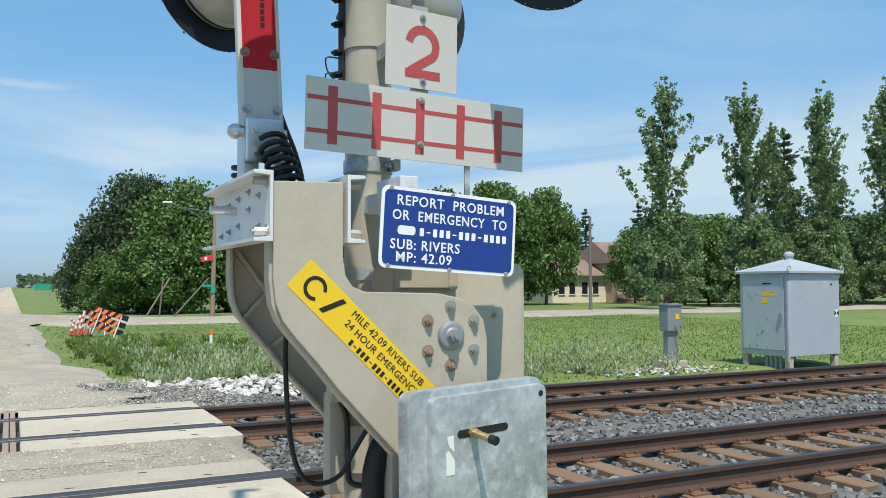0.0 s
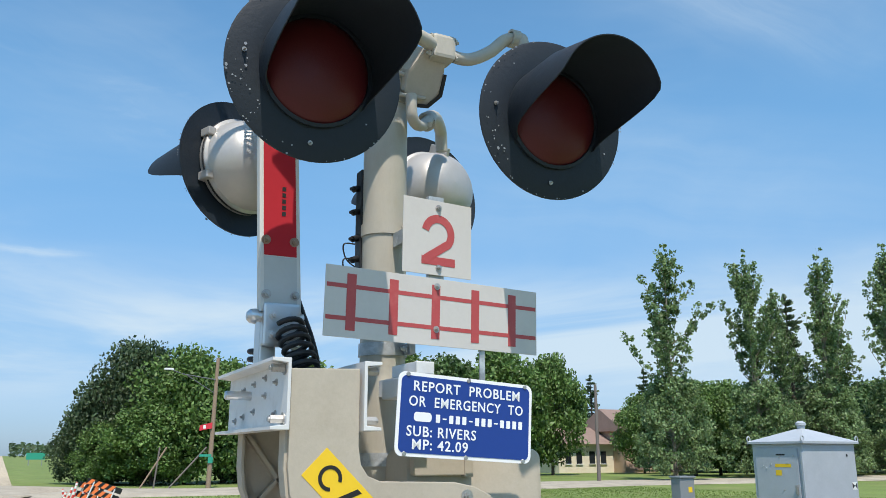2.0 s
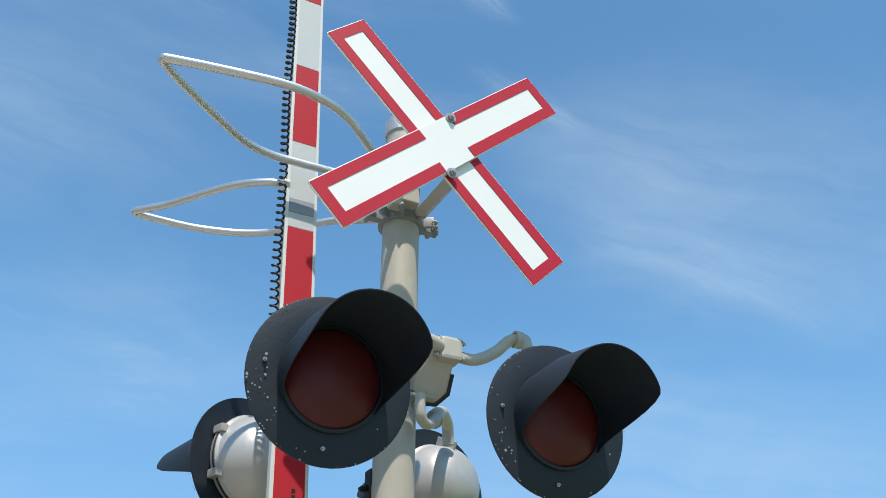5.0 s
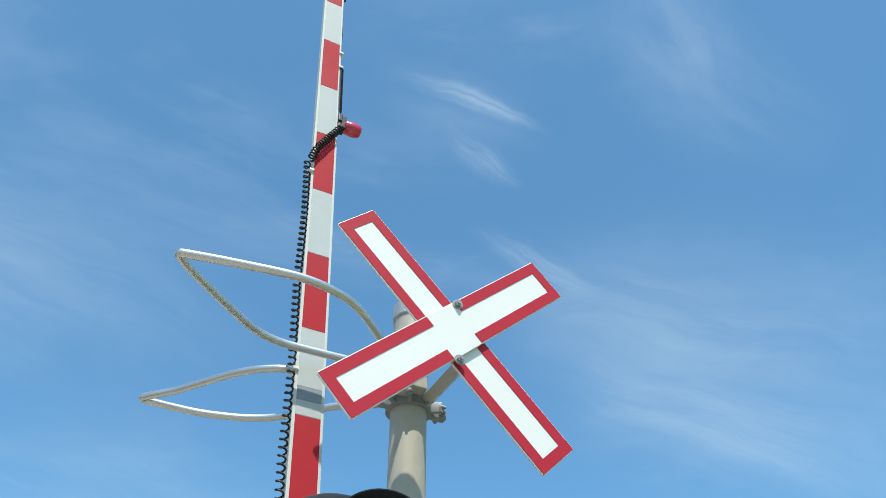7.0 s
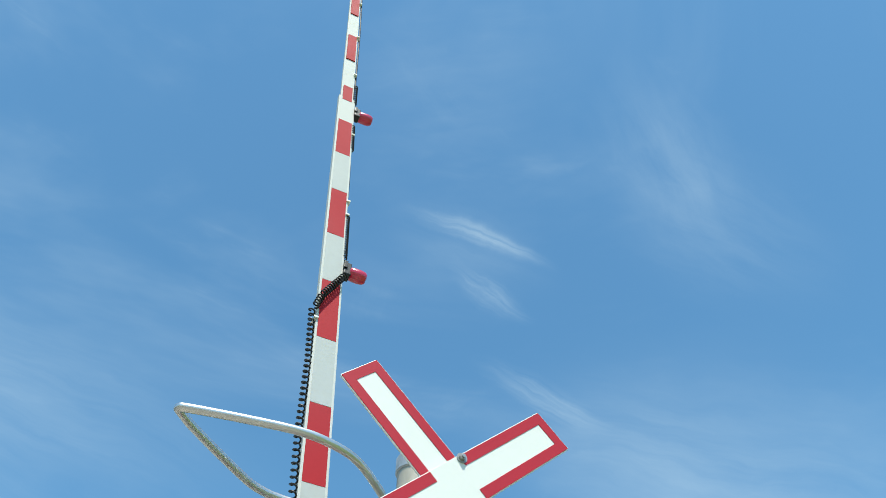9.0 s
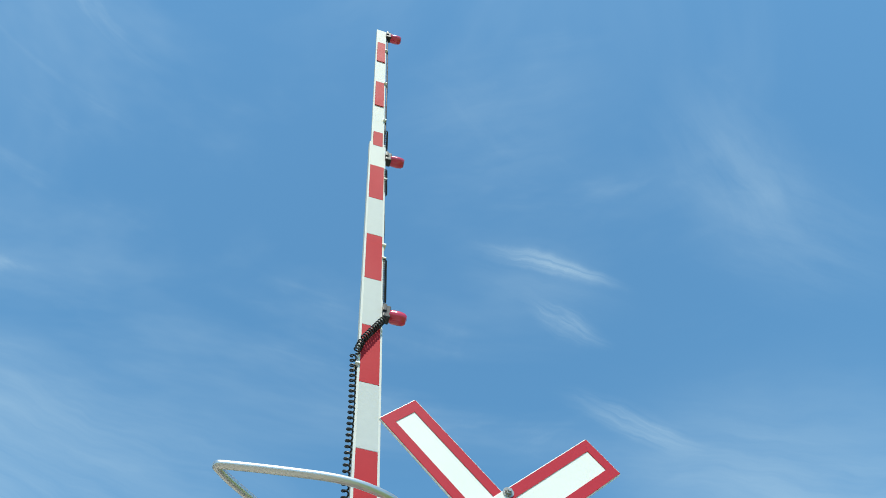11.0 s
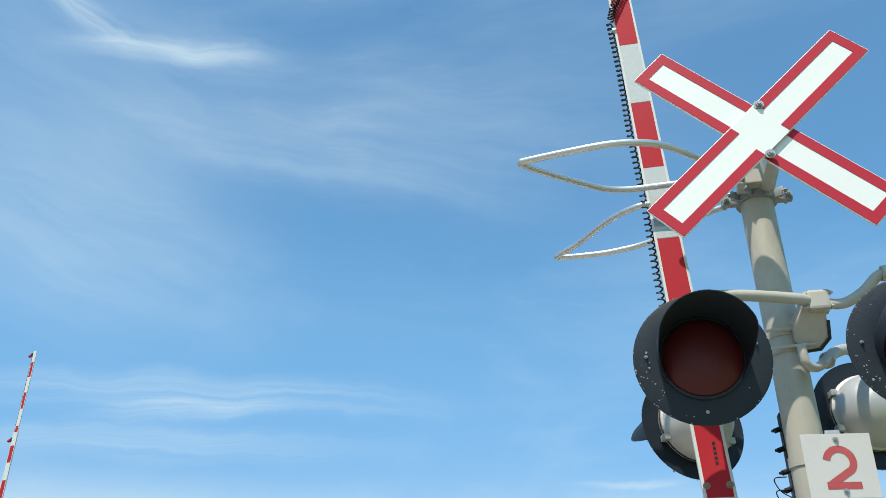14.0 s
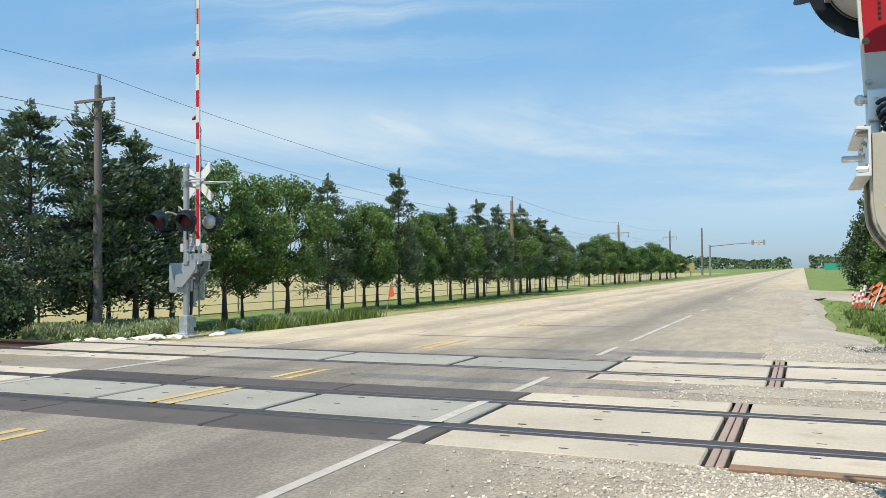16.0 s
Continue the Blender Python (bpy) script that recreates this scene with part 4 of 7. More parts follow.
# crossbuck bracket and mast collar
bm = bmesh.new()
lathe(bm, ((0.074, 3.53), (0.092, 3.53), (0.092, 3.575), (0.074, 3.575)), (MX, MY, 0), (0, 0, 1), 28)
for s in (-1, 1):
    box(bm, (MX + s * 0.12, MY - 0.01, 3.552), (0.07, 0.035, 0.045), bevel=0.004)
    hexbolt(bm, (MX + s * 0.135, MY - 0.03, 3.552), (0, -1, 0), 0.011, 0.014)
    hexbolt(bm, (MX + s * 0.135, MY + 0.01, 3.552), (0, 1, 0), 0.011, 0.03)
for q in (-150, -112, -68, -30):
    d = Vector((math.cos(radians(q)), math.sin(radians(q)), 0))
    box(bm, Vector((MX, MY, 3.552)) + d * 0.108, (0.05, 0.016, 0.045), rot=turn(0, 0, q), bevel=0.003)
    hexbolt(bm, Vector((MX, MY, 3.552)) + d * 0.125, d, 0.010, 0.016)
part("collar", bm, box_grey, sig, "dark grey bolted mast collar", smooth=True)
bm = bmesh.new()
for x, z0, z1 in ((MX + 0.045, 3.56, XZ - 0.12),):
    tube(bm, [(x, MY - 0.07, z0), (x - 0.01, XY + 0.035, z1)], 0.03, 4)
box(bm, (MX - 0.02, MY - 0.11, 3.60), (0.07, 0.07, 0.07), bevel=0.004)
box(bm, (MX - 0.06, MY - 0.10, 3.565), (0.06, 0.05, 0.03), bevel=0.003)
tube(bm, [(MX, MY - 0.05, 3.80), (MX + 0.012, XY + 0.03, XZ + 0.12)], 0.022, 4)
part("crossbuck_bracket", bm, mast_paint, sig, "tan steel bracket")


# flashing lights
def flasher(c, yaw, pitch, name, label):
    """One light: disc, hood, lens and round housing, aimed by yaw (0 looks to -y) and a downward tilt."""
    a = Matrix.Rotation(radians(yaw), 4, "Z") @ Matrix.Rotation(radians(pitch), 4, "X")
    f = (a @ Vector((0, -1, 0))).normalized()
    m = Matrix.Translation(c) @ a

    def at(x, y, z):
        return m @ Vector((x, y, z))
    bm = bmesh.new()
    lathe(bm, ((0.150, 0.004), (0.17, 0.006), (0.248, 0.0), (0.254, -0.002), (0.254, -0.008), (0.247, -0.006), (0.17, 0.0), (0.150, -0.002)), c, f, 56)
    disc = part(name, bm, black_paint, sig, label, smooth=True)
    # bare metal chips along the rim and scattered on the face
    r2 = np.random.default_rng(int(abs(c[0] * 1000)) + int(abs(c[1] * 100)))
    bm = bmesh.new()
    for k in range(64):
        ang, rad = r2.uniform(0, 6.283), (r2.uniform(0.2495, 0.2535) if k < 44 else r2.uniform(0.19, 0.245))
        if 44 <= k < 56:
            ang = r2.normal(3.5, 0.35)
        s = r2.uniform(0.0012, 0.0036) * (1 if k % 7 else 1.7)
        p = [at((rad * math.cos(ang)) + s * math.cos(q) * r2.uniform(0.6, 1.2), -0.0075, rad * math.sin(ang) + s * math.sin(q) * r2.uniform(0.6, 1.2)) for q in (0, 1.2, 2.5, 3.7, 5.0)]
        bm.faces.new([bm.verts.new(v) for v in p])
    tagged(part("paint_chips", bm, chip, disc, "chipped paint showing grey metal"), kind="stuff")
    bolts("disc_bolt", [(at(0.205 * math.cos(radians(q)), -0.006, 0.205 * math.sin(radians(q))), f, 0.0042, 0.004) for q in (175, 12, 268)], bolt_mat, disc)
    # hood: a long visor, open at the bottom
    bm = bmesh.new()
    n, th = 40, 0.003
    rows = {}
    for layer, r0 in ((0, 0.163), (1, 0.163 - th)):
        for k in range(n + 1):
            q = radians(-32 + 244 * k / n)
            top = max(0.0, math.sin(q))
            side = smooth01((math.sin(q) + 0.53) / 0.9)
            length = 0.03 + 0.29 * side ** 1.2 + 0.02 * top
            rr = r0 + 0.010 * side
            rows[layer, k, 0] = bm.verts.new(at(r0 * math.cos(q), -0.002, r0 * math.sin(q)))
            rows[layer, k, 1] = bm.verts.new(at(rr * math.cos(q), -length * 0.5, rr * math.sin(q) - 0.0))
            rows[layer, k, 2] = bm.verts.new(at(rr * math.cos(q), -length, rr * math.sin(q) - 0.02 * side))
    for k in range(n):
        for j in (0, 1):
            bm.faces.new((rows[0, k, j], rows[0, k + 1, j], rows[0, k + 1, j + 1], rows[0, k, j + 1]))
            bm.faces.new((rows[1, k, j], rows[1, k, j + 1], rows[1, k + 1, j + 1], rows[1, k + 1, j]))
        bm.faces.new((rows[0, k, 2], rows[0, k + 1, 2], rows[1, k + 1, 2], rows[1, k, 2]))
    for k in (0, n):
        for j in (0, 1):
            bm.faces.new((rows[0, k, j], rows[0, k, j + 1], rows[1, k, j + 1], rows[1, k, j]))
    part("hood", bm, black_paint, disc, "long black visor hood", smooth=True)
    bm = bmesh.new()
    lathe(bm, ((0.152, 0.0), (0.16, 0.004), (0.16, 0.016), (0.15, 0.018), (0.147, 0.006)), c, f, 48)
    part("lens_ring", bm, black_paint, disc, smooth=True)
    bm = bmesh.new()
    lathe(bm, ((0.150, 0.008), (0.145, 0.015), (0.11, 0.030), (0.06, 0.040), (0.0, 0.043)), c, f, 48)
    part("lens", bm, lens_red, disc, "unlit dark red glass lens", smooth=True)
    bm = bmesh.new()
    lathe(bm, ((0.172, -0.006), (0.178, -0.014), (0.178, -0.04), (0.168, -0.046), (0.160, -0.08), (0.135, -0.14), (0.10, -0.175), (0.05, -0.195), (0.0, -0.20)), c, f, 48)
    hs = part("housing", bm, housing_silver, disc, "round silver-painted lamp housing", smooth=True)
    bm = bmesh.new()
    lathe(bm, ((0.177, -0.026), (0.1805, -0.028), (0.1805, -0.034), (0.177, -0.036)), c, f, 48)
    part("seam", bm, rubber, disc, "dark seam round the housing", smooth=True)
    for ang in (30, 150, 205, 335):
        q = radians(ang)
        box(bm2 := bmesh.new(), at(0.178 * math.cos(q), 0.03, 0.178 * math.sin(q)), (0.03, 0.05, 0.03), rot=a.to_3x3(), bevel=0.004)
        part("latch", bm2, housing_silver, disc)
    bm = bmesh.new()
    box(bm, at(0, 0.095, 0.15), (0.012, 0.13, 0.07), rot=(a @ Matrix.Rotation(radians(-28), 4, "X")).to_3x3(), bevel=0.003)
    part("rib", bm, housing_silver, disc)
    return disc


LL, LR, BL, BR = Vector((1.068, -2.190, 2.659)), Vector((1.833, -2.208, 2.652)), Vector((1.067, -1.297, 2.652)), Vector((1.850, -1.26, 2.668))
flasher(LL, 1, 5, "flasher", "black round flasher with red lens above the gate")
flasher(LR, -2, 5, "flasher", "black round flasher with red lens facing the road")
flasher(BL, 205, 3.9, "flasher", "black flasher facing away with a silver housing")
flasher(BR, 190, 2.7, "flasher", "black flasher facing away with a silver housing")

# arms that carry the lights, and the junction box
bm = bmesh.new()
JZ = 2.955
tube(bm, curve_pts([(MX + 0.11, -1.93, JZ), (MX + 0.03, -1.98, JZ + 0.005), (1.25, -2.03, JZ + 0.02), (1.11, -2.045, JZ + 0.012), (1.082, -2.05, JZ - 0.04), (1.08, -2.06, JZ - 0.12)], 8), 0.024, 14)
part("light_arm", bm, mast_paint, sig, smooth=True)
bm = bmesh.new()
tube(bm, curve_pts([(MX + 0.14, -1.93, JZ - 0.005), (MX + 0.22, -1.95, JZ - 0.02), (MX + 0.30, -1.96, JZ + 0.02), (MX + 0.36, -1.97, JZ + 0.075), (MX + 0.41, -1.985, JZ + 0.085), (1.868, -1.995, JZ + 0.065), (1.875, -2.01, JZ - 0.02)], 8), 0.0215, 14)
for x in (MX + 0.39,):
    lathe(bm, ((0.024, -0.015), (0.032, -0.015), (0.032, 0.015), (0.024, 0.015)), (x, -1.978, JZ + 0.083), (1, 0, 0), 18)
part("light_arm", bm, mast_paint, sig, smooth=True)
bm = bmesh.new()
tube(bm, curve_pts([(MX - 0.05, -1.70, JZ - 0.14), (MX - 0.15, -1.60, JZ - 0.13), (1.12, -1.46, JZ - 0.10), (1.09, -1.42, JZ - 0.10), (1.085, -1.41, JZ - 0.15)], 8), 0.022, 14)
part("rear_light_arm", bm, mast_paint, sig, smooth=True)
bm = bmesh.new()
JT = Matrix.Translation((1.55, -1.95, 2.93)) @ Matrix.Rotation(radians(30), 4, "X") @ Matrix.Translation((-1.55, 1.95, -2.93))
poly = [(1.475, 2.79), (1.515, 2.75), (1.565, 2.755), (1.605, 2.80), (1.605, 2.87), (1.60, 2.93), (1.52, 2.94), (1.475, 2.86)]
prism(bm, poly, front(-1.94), 0.10, 0.010)
bm.transform(JT)
jb = part("junction_box", bm, tan_paint, sig, "cast tan junction box clamped to the mast")
bm = bmesh.new()
prism(bm, [(1.505, 2.742), (1.572, 2.748), (1.613, 2.795), (1.613, 2.87), (1.601, 2.87), (1.601, 2.80), (1.566, 2.76), (1.505, 2.754)], front(-1.945), 0.008, 0.001)
bm.transform(JT)
part("cover_gasket", bm, rubber, jb, "dark gasket line")
bm = bmesh.new()
box(bm, (MX + 0.125, -1.93, JZ), (0.085, 0.085, 0.085), bevel=0.012)
for s in (-1, 1):
    for z in (-0.03, 0.03):
        hexbolt(bm, (MX + 0.125 + s * 0.042, -1.955, JZ + z), (s, 0, 0), 0.009, 0.01)
part("arm_clamp", bm, mast_paint, jb)
bm = bmesh.new()
for z in (2.875, 2.80):
    cyl(bm, (MX + 0.1, MY - 0.10, z), (MX - 0.08, MY - 0.09, z), 0.007, 8)
    lathe(bm, ((0.0735, z - 0.016), (0.078, z - 0.016), (0.078, z + 0.016), (0.0735, z + 0.016)), (MX, MY, 0), (0, 0, 1), 24)
part("u_bolt", bm, mast_paint, jb, smooth=True)
bm = bmesh.new()
tube(bm, curve_pts([(1.488, -1.90, 2.79), (1.488, -1.90, 2.745), (1.495, -1.895, 2.712), (1.52, -1.875, 2.70), (1.556, -1.845, 2.715), (1.60, -1.80, 2.76)], 6), 0.019, 12)
part("conduit", bm, mast_paint, jb, smooth=True)
bm = bmesh.new()
tube(bm, curve_pts([(1.585, -1.81, 2.735), (1.605, -1.775, 2.765), (1.65, -1.70, 2.815), (1.72, -1.60, 2.865), (1.775, -1.52, 2.882), (1.815, -1.465, 2.872), (1.828, -1.445, 2.835), (1.832, -1.44, 2.80)], 6), 0.024, 14)
lathe(bm, ((0.025, -0.012), (0.032, -0.012), (0.032, 0.012), (0.025, 0.012)), (1.60, -1.783, 2.758), (0.3, 0.5, 0.6), 18)
cyl(bm, (1.575, -1.815, 2.735), (1.575, -1.86, 2.715), 0.010, 8)
part("elbow", bm, mast_paint, jb, "cast elbow that carries the rear light", smooth=True)

# plates on the mast share one slight turn
TS_YAW = Matrix.Translation((1.4995, -2.0775, 0)) @ Matrix.Rotation(radians(7.0), 4, "Z") @ Matrix.Translation((-1.4995, 2.0775, 0))


def ts(bm):
    bm.transform(TS_YAW)
    return bm


# plate with the count of tracks
bm = bmesh.new()
prism(bm, [(1.371, 2.146), (1.613, 2.146), (1.617, 2.374), (1.374, 2.374)], front(-2.083), 0.003, 0.0006)
two = part("track_count_plate", ts(bm), sign_face, sig, "off-white metal plate with a faded red numeral")
bm = bmesh.new()
line = [(0.0135, 0.104)] + [(0.059 + 0.0455 * math.cos(radians(a)), 0.0965 + 0.0455 * math.sin(radians(a))) for a in range(165, -41, -12)] + [(0.016, 0.018), (0.010, 0.006)]
sides = []
for k, q in enumerate(line):
    d = (Vector(line[min(k + 1, len(line) - 1)]) - Vector(line[max(k - 1, 0)])).normalized()
    sides.append((Vector(q) + Vector((-d.y, d.x)) * 0.0125, Vector(q) - Vector((-d.y, d.x)) * 0.0125))
for (a0, a1), (b0, b1) in zip(sides, sides[1:]):
    bm.faces.new([bm.verts.new((1.4355 + q.x, -2.0838, 2.176 + q.y)) for q in (a0, b0, b1, a1)])
bmesh.ops.remove_doubles(bm, verts=bm.verts, dist=1e-5)
bmesh.ops.solidify(bm, geom=bm.faces[:], thickness=0.0006)
box(bm, (1.4355 + 0.059, -2.0837, 2.176 + 0.0125), (0.118, 0.0006, 0.025))
part("numeral", ts(bm), sign_red, two, "faded red numeral")
bolts("bolt", [((1.495, -2.083, z), (0, -1, 0), 0.0065, 0.005) for z in (2.352, 2.168)], bolt_mat, two, ts)
bm = bmesh.new()
box(bm, (1.493, -2.066, 2.26), (0.05, 0.016, 0.26))
box(bm, (1.465, -1.96, 2.30), (0.03, 0.22, 0.045))
box(bm, (1.465, -1.96, 2.05), (0.03, 0.22, 0.045))
part("sign_bracket", bm, galv, sig)

bm = bmesh.new()
box(bm, (1.655, -2.055, 1.90), (0.018, 0.006, 0.26), bevel=0.001)
part("sign_strap", bm, galv, sig, "thin grey metal strap between the signs")

# plate with a drawing of a track
bm = bmesh.new()
prism(bm, [(1.127, 1.942), (1.862, 1.934), (1.868, 2.134), (1.131, 2.138)], front(-2.083), 0.003, 0.0006)
tsn = part("track_plate", ts(bm), sign_face, sig, "off-white metal plate with a faded red track drawing")


def ts_pt(u, v):
    a = Vector((1.127, 1.942)).lerp(Vector((1.862, 1.934)), u)
    b = Vector((1.131, 2.138)).lerp(Vector((1.868, 2.134)), u)
    return tuple(a.lerp(b, v))


def ts_bar(u0, v0, u1, v1, dy=0.0008):
    b2 = bmesh.new()
    prism(b2, [ts_pt(u0, v0), ts_pt(u1, v0), ts_pt(u1, v1), ts_pt(u0, v1)], front(-2.083 - dy), 0.001)
    return ts(b2)


for v in (0.235, 0.690):
    part("drawn_rail", ts_bar(0.006, v, 0.994, v + 0.060), sign_red, tsn)
for u in (0.108, 0.291, 0.484, 0.676, 0.866):
    part("drawn_tie", ts_bar(u - 0.0195, 0.10, u + 0.0195, 0.90, 0.0012), sign_red, tsn)
bolts("bolt", [((ts_pt(0.487, v)[0], -2.083, ts_pt(0.487, v)[1]), (0, -1, 0), 0.0065, 0.005) for v in (0.88, 0.24)], bolt_mat, tsn, ts)

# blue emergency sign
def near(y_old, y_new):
    """Scales about the camera's first position: a plate changes depth but looks the same from there."""
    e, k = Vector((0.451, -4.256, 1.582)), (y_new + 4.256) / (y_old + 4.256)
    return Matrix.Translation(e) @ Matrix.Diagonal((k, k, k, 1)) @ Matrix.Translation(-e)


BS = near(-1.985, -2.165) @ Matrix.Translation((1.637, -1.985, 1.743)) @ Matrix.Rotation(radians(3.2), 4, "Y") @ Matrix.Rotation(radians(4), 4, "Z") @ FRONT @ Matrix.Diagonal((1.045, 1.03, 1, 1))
bm = bmesh.new()
prism(bm, rounded(-0.229, -0.117, 0.229, 0.117, 0.022), BS, 0.003, 0.0006)
blue = part("emergency_sign", bm, blue_white, sig, "blue emergency sign with white lettering and border")
bm = bmesh.new()
prism(bm, rounded(-0.219, -0.107, 0.219, 0.107, 0.017), BS @ Matrix.Translation((0, 0, -0.0012)), 0.002)
part("blue_field", bm, blue_sheet, blue, "blue reflective field")


def blue_line(text, x, z, width, size):
    b2 = lettering(text, size, Matrix.Identity(4), 0.0004, 1.12, 0.0005)
    xs2 = [v.co.x for v in b2.verts]
    k = width / (max(xs2) - min(xs2))
    b2.transform(BS @ Matrix.Translation((x, z, -0.0018)) @ Matrix.Diagonal((k, 1, 1, 1)) @ Matrix.Translation((-min(xs2), 0, 0)))
    tagged(part("lettering", b2, blue_white, blue), "white lettering", kind="stuff")


LH = 0.0315
blue_line("REPORT  PROBLEM", -0.180, 0.066, 0.362, LH * 1.28)
blue_line("OR  EMERGENCY  TO", -0.193, 0.0235, 0.388, LH * 1.28)
blue_line("SUB: RIVERS", -0.196, -0.060, 0.228, LH * 1.28)
blue_line("MP: 42.09", -0.176, -0.096, 0.182, LH * 1.28)
bm = bmesh.new()
prism(bm, rounded(-0.175, -0.019, -0.118, 0.007, 0.010), BS @ Matrix.Translation((0, 0, -0.0018)), 0.0012)
part("logo_shape", bm, blue_white, blue, "plain white logo shape")
for k, wide in enumerate((1, 0, 1, 1, 1, 0, 1, 1, 1, 0, 1, 1, 1, 1)):
    a0, hh = -0.104 + 0.0219 * k, 0.0115 if wide else 0.002
    bm = bmesh.new()
    prism(bm, rounded(a0, -0.007 - hh, a0 + 0.0135, -0.007 + hh, 0.0018, 2), BS @ Matrix.Translation((0, 0, -0.0018)), 0.0012)
    part("number_bar", bm, blue_white, blue, "plain white bar")
for x in (-0.20, 0.0, 0.20):
    for z in (-0.1105, 0.1105):
        bm = bmesh.new()
        c = BS @ Vector((x, z, -0.001))
        cyl(bm, c, c + Vector((0, -0.003, 0)), 0.0062, 14, 0.001)
        part("rivet", bm, bolt_mat, blue)
bm = bmesh.new()
box(bm, (1.425, -2.06, 1.868), (0.055, 0.17, 0.035), bevel=0.003)
box(bm, (1.39, -2.06, 1.815), (0.06, 0.14, 0.055), bevel=0.004)
box(bm, (1.56, -2.145, 1.80), (0.36, 0.012, 0.03))
box(bm, (1.44, -1.93, 1.83), (0.05, 0.2, 0.05))
part("sign_bracket", bm, bright_white, sig, "white painted steel bracket")
bm = bmesh.new()
hexbolt(bm, (1.382, -2.131, 1.815), (0, -1, 0), 0.014, 0.011)
part("bolt", bm, bolt_mat, sig)


# ---- gate mechanism and gate arm ----
gate = thing("crossing_gate", (MX, MY - 0.001, GZ), "raised red and white gate arm on a tan mechanism", "crossing gate", "crossing gates")
# mechanism parts slide along the opening view's sight lines to a new depth
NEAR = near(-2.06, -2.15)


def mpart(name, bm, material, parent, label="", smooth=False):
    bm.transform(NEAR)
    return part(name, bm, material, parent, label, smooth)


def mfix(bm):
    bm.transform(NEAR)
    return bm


PY0, PY1 = -2.06, -1.50
PLATE = [(1.069, 1.862), (1.264, 1.868), (1.264, 1.66), (1.272, 1.61), (1.293, 1.58), (1.33, 1.566), (1.50, 1.562), (1.56, 1.560), (1.62, 1.548), (1.675, 1.522), (1.708, 1.48), (1.719, 1.425),
         (1.719, 1.05), (1.50, 1.035), (1.43, 1.108), (1.34, 1.205), (1.253, 1.300), (1.189, 1.378), (1.13, 1.445), (1.095, 1.49), (1.077, 1.535), (1.069, 1.60)]
for y, s in ((PY0, 1), (PY1, -1)):
    bm = bmesh.new()
    prism(bm, PLATE, front(y if s > 0 else y - 0.014), 0.014, 0.003)
    pl = mpart("side_plate", bm, tan_paint, gate, "tan painted steel side plate")
    # turned-in edge flange along the lower left, and ribs
    bm = bmesh.new()
    edge = [PLATE[i] for i in (0, 21, 20, 19, 18, 17, 16, 15, 14)]
    for (x0, z0), (x1, z1) in zip(edge, edge[1:]):
        yy = y + s * 0.014
        q = [bm.verts.new((x0, yy, z0)), bm.verts.new((x1, yy, z1)), bm.verts.new((x1, yy + s * 0.05, z1)), bm.verts.new((x0, yy + s * 0.05, z0))]
        bm.faces.new(q)
    bmesh.ops.remove_doubles(bm, verts=bm.verts, dist=0.0005)
    r = bmesh.ops.solidify(bm, geom=bm.faces[:], thickness=0.008)
    mpart("edge_flange", bm, tan_paint, pl)
    bm = bmesh.new()
    for (x0, z0), (x1, z1) in (((1.09, 1.70), (1.30, 1.42)), ((1.11, 1.47), (1.25, 1.62)), ((1.20, 1.38), (1.40, 1.52))):
        d = Vector((x1 - x0, 0, z1 - z0))
        box(bm, ((x0 + x1) / 2, y + s * 0.028, (z0 + z1) / 2), (d.length, 0.03, 0.012), rot=turn(0, -math.degrees(math.atan2(d.z, d.x)), 0))
    mpart("rib", bm, tan_paint, pl)
# unseen plate, added to keep the sun off the rear side plate
bm = bmesh.new()
box(bm, (1.168, (PY0 + PY1) / 2, 1.858), (0.19, PY1 - PY0 - 0.03, 0.010), bevel=0.002)
mpart("top_cover", bm, tan_paint, gate, "unseen tan plate added to shade between the side plates")
# hub with six bolts
HX, HZ = 1.597, 1.438
bm = bmesh.new()
lathe(bm, ((0.0, 0.022), (0.018, 0.022), (0.02, 0.018), (0.024, 0.014), (0.034, 0.013), (0.040, 0.010), (0.043, 0.004), (0.043, 0.0)), (HX, PY0, HZ), (0, -1, 0), 36)
tube(bm, [(HX, PY0 - 0.018, HZ), (HX, PY0 - 0.036, HZ)], 0.0175, 6)
cyl(bm, (HX, PY0 - 0.035, HZ), (HX, PY0 - 0.044, HZ), 0.010, 16)
mpart("hub", bm, box_grey, gate, "round steel pivot hub with a big nut")
for i, (x, z) in enumerate(((1.596, 1.522), (1.673, 1.479), (1.673, 1.393), (1.595, 1.351), (1.522, 1.395), (1.522, 1.482))):
    bm = bmesh.new()
    hexbolt(bm, (x, PY0, z), (0, -1, 0), 0.0118, 0.012)
    mpart("plate_bolt", bm, rust_bolt if i in (3, 4, 5) else bolt_mat, gate)

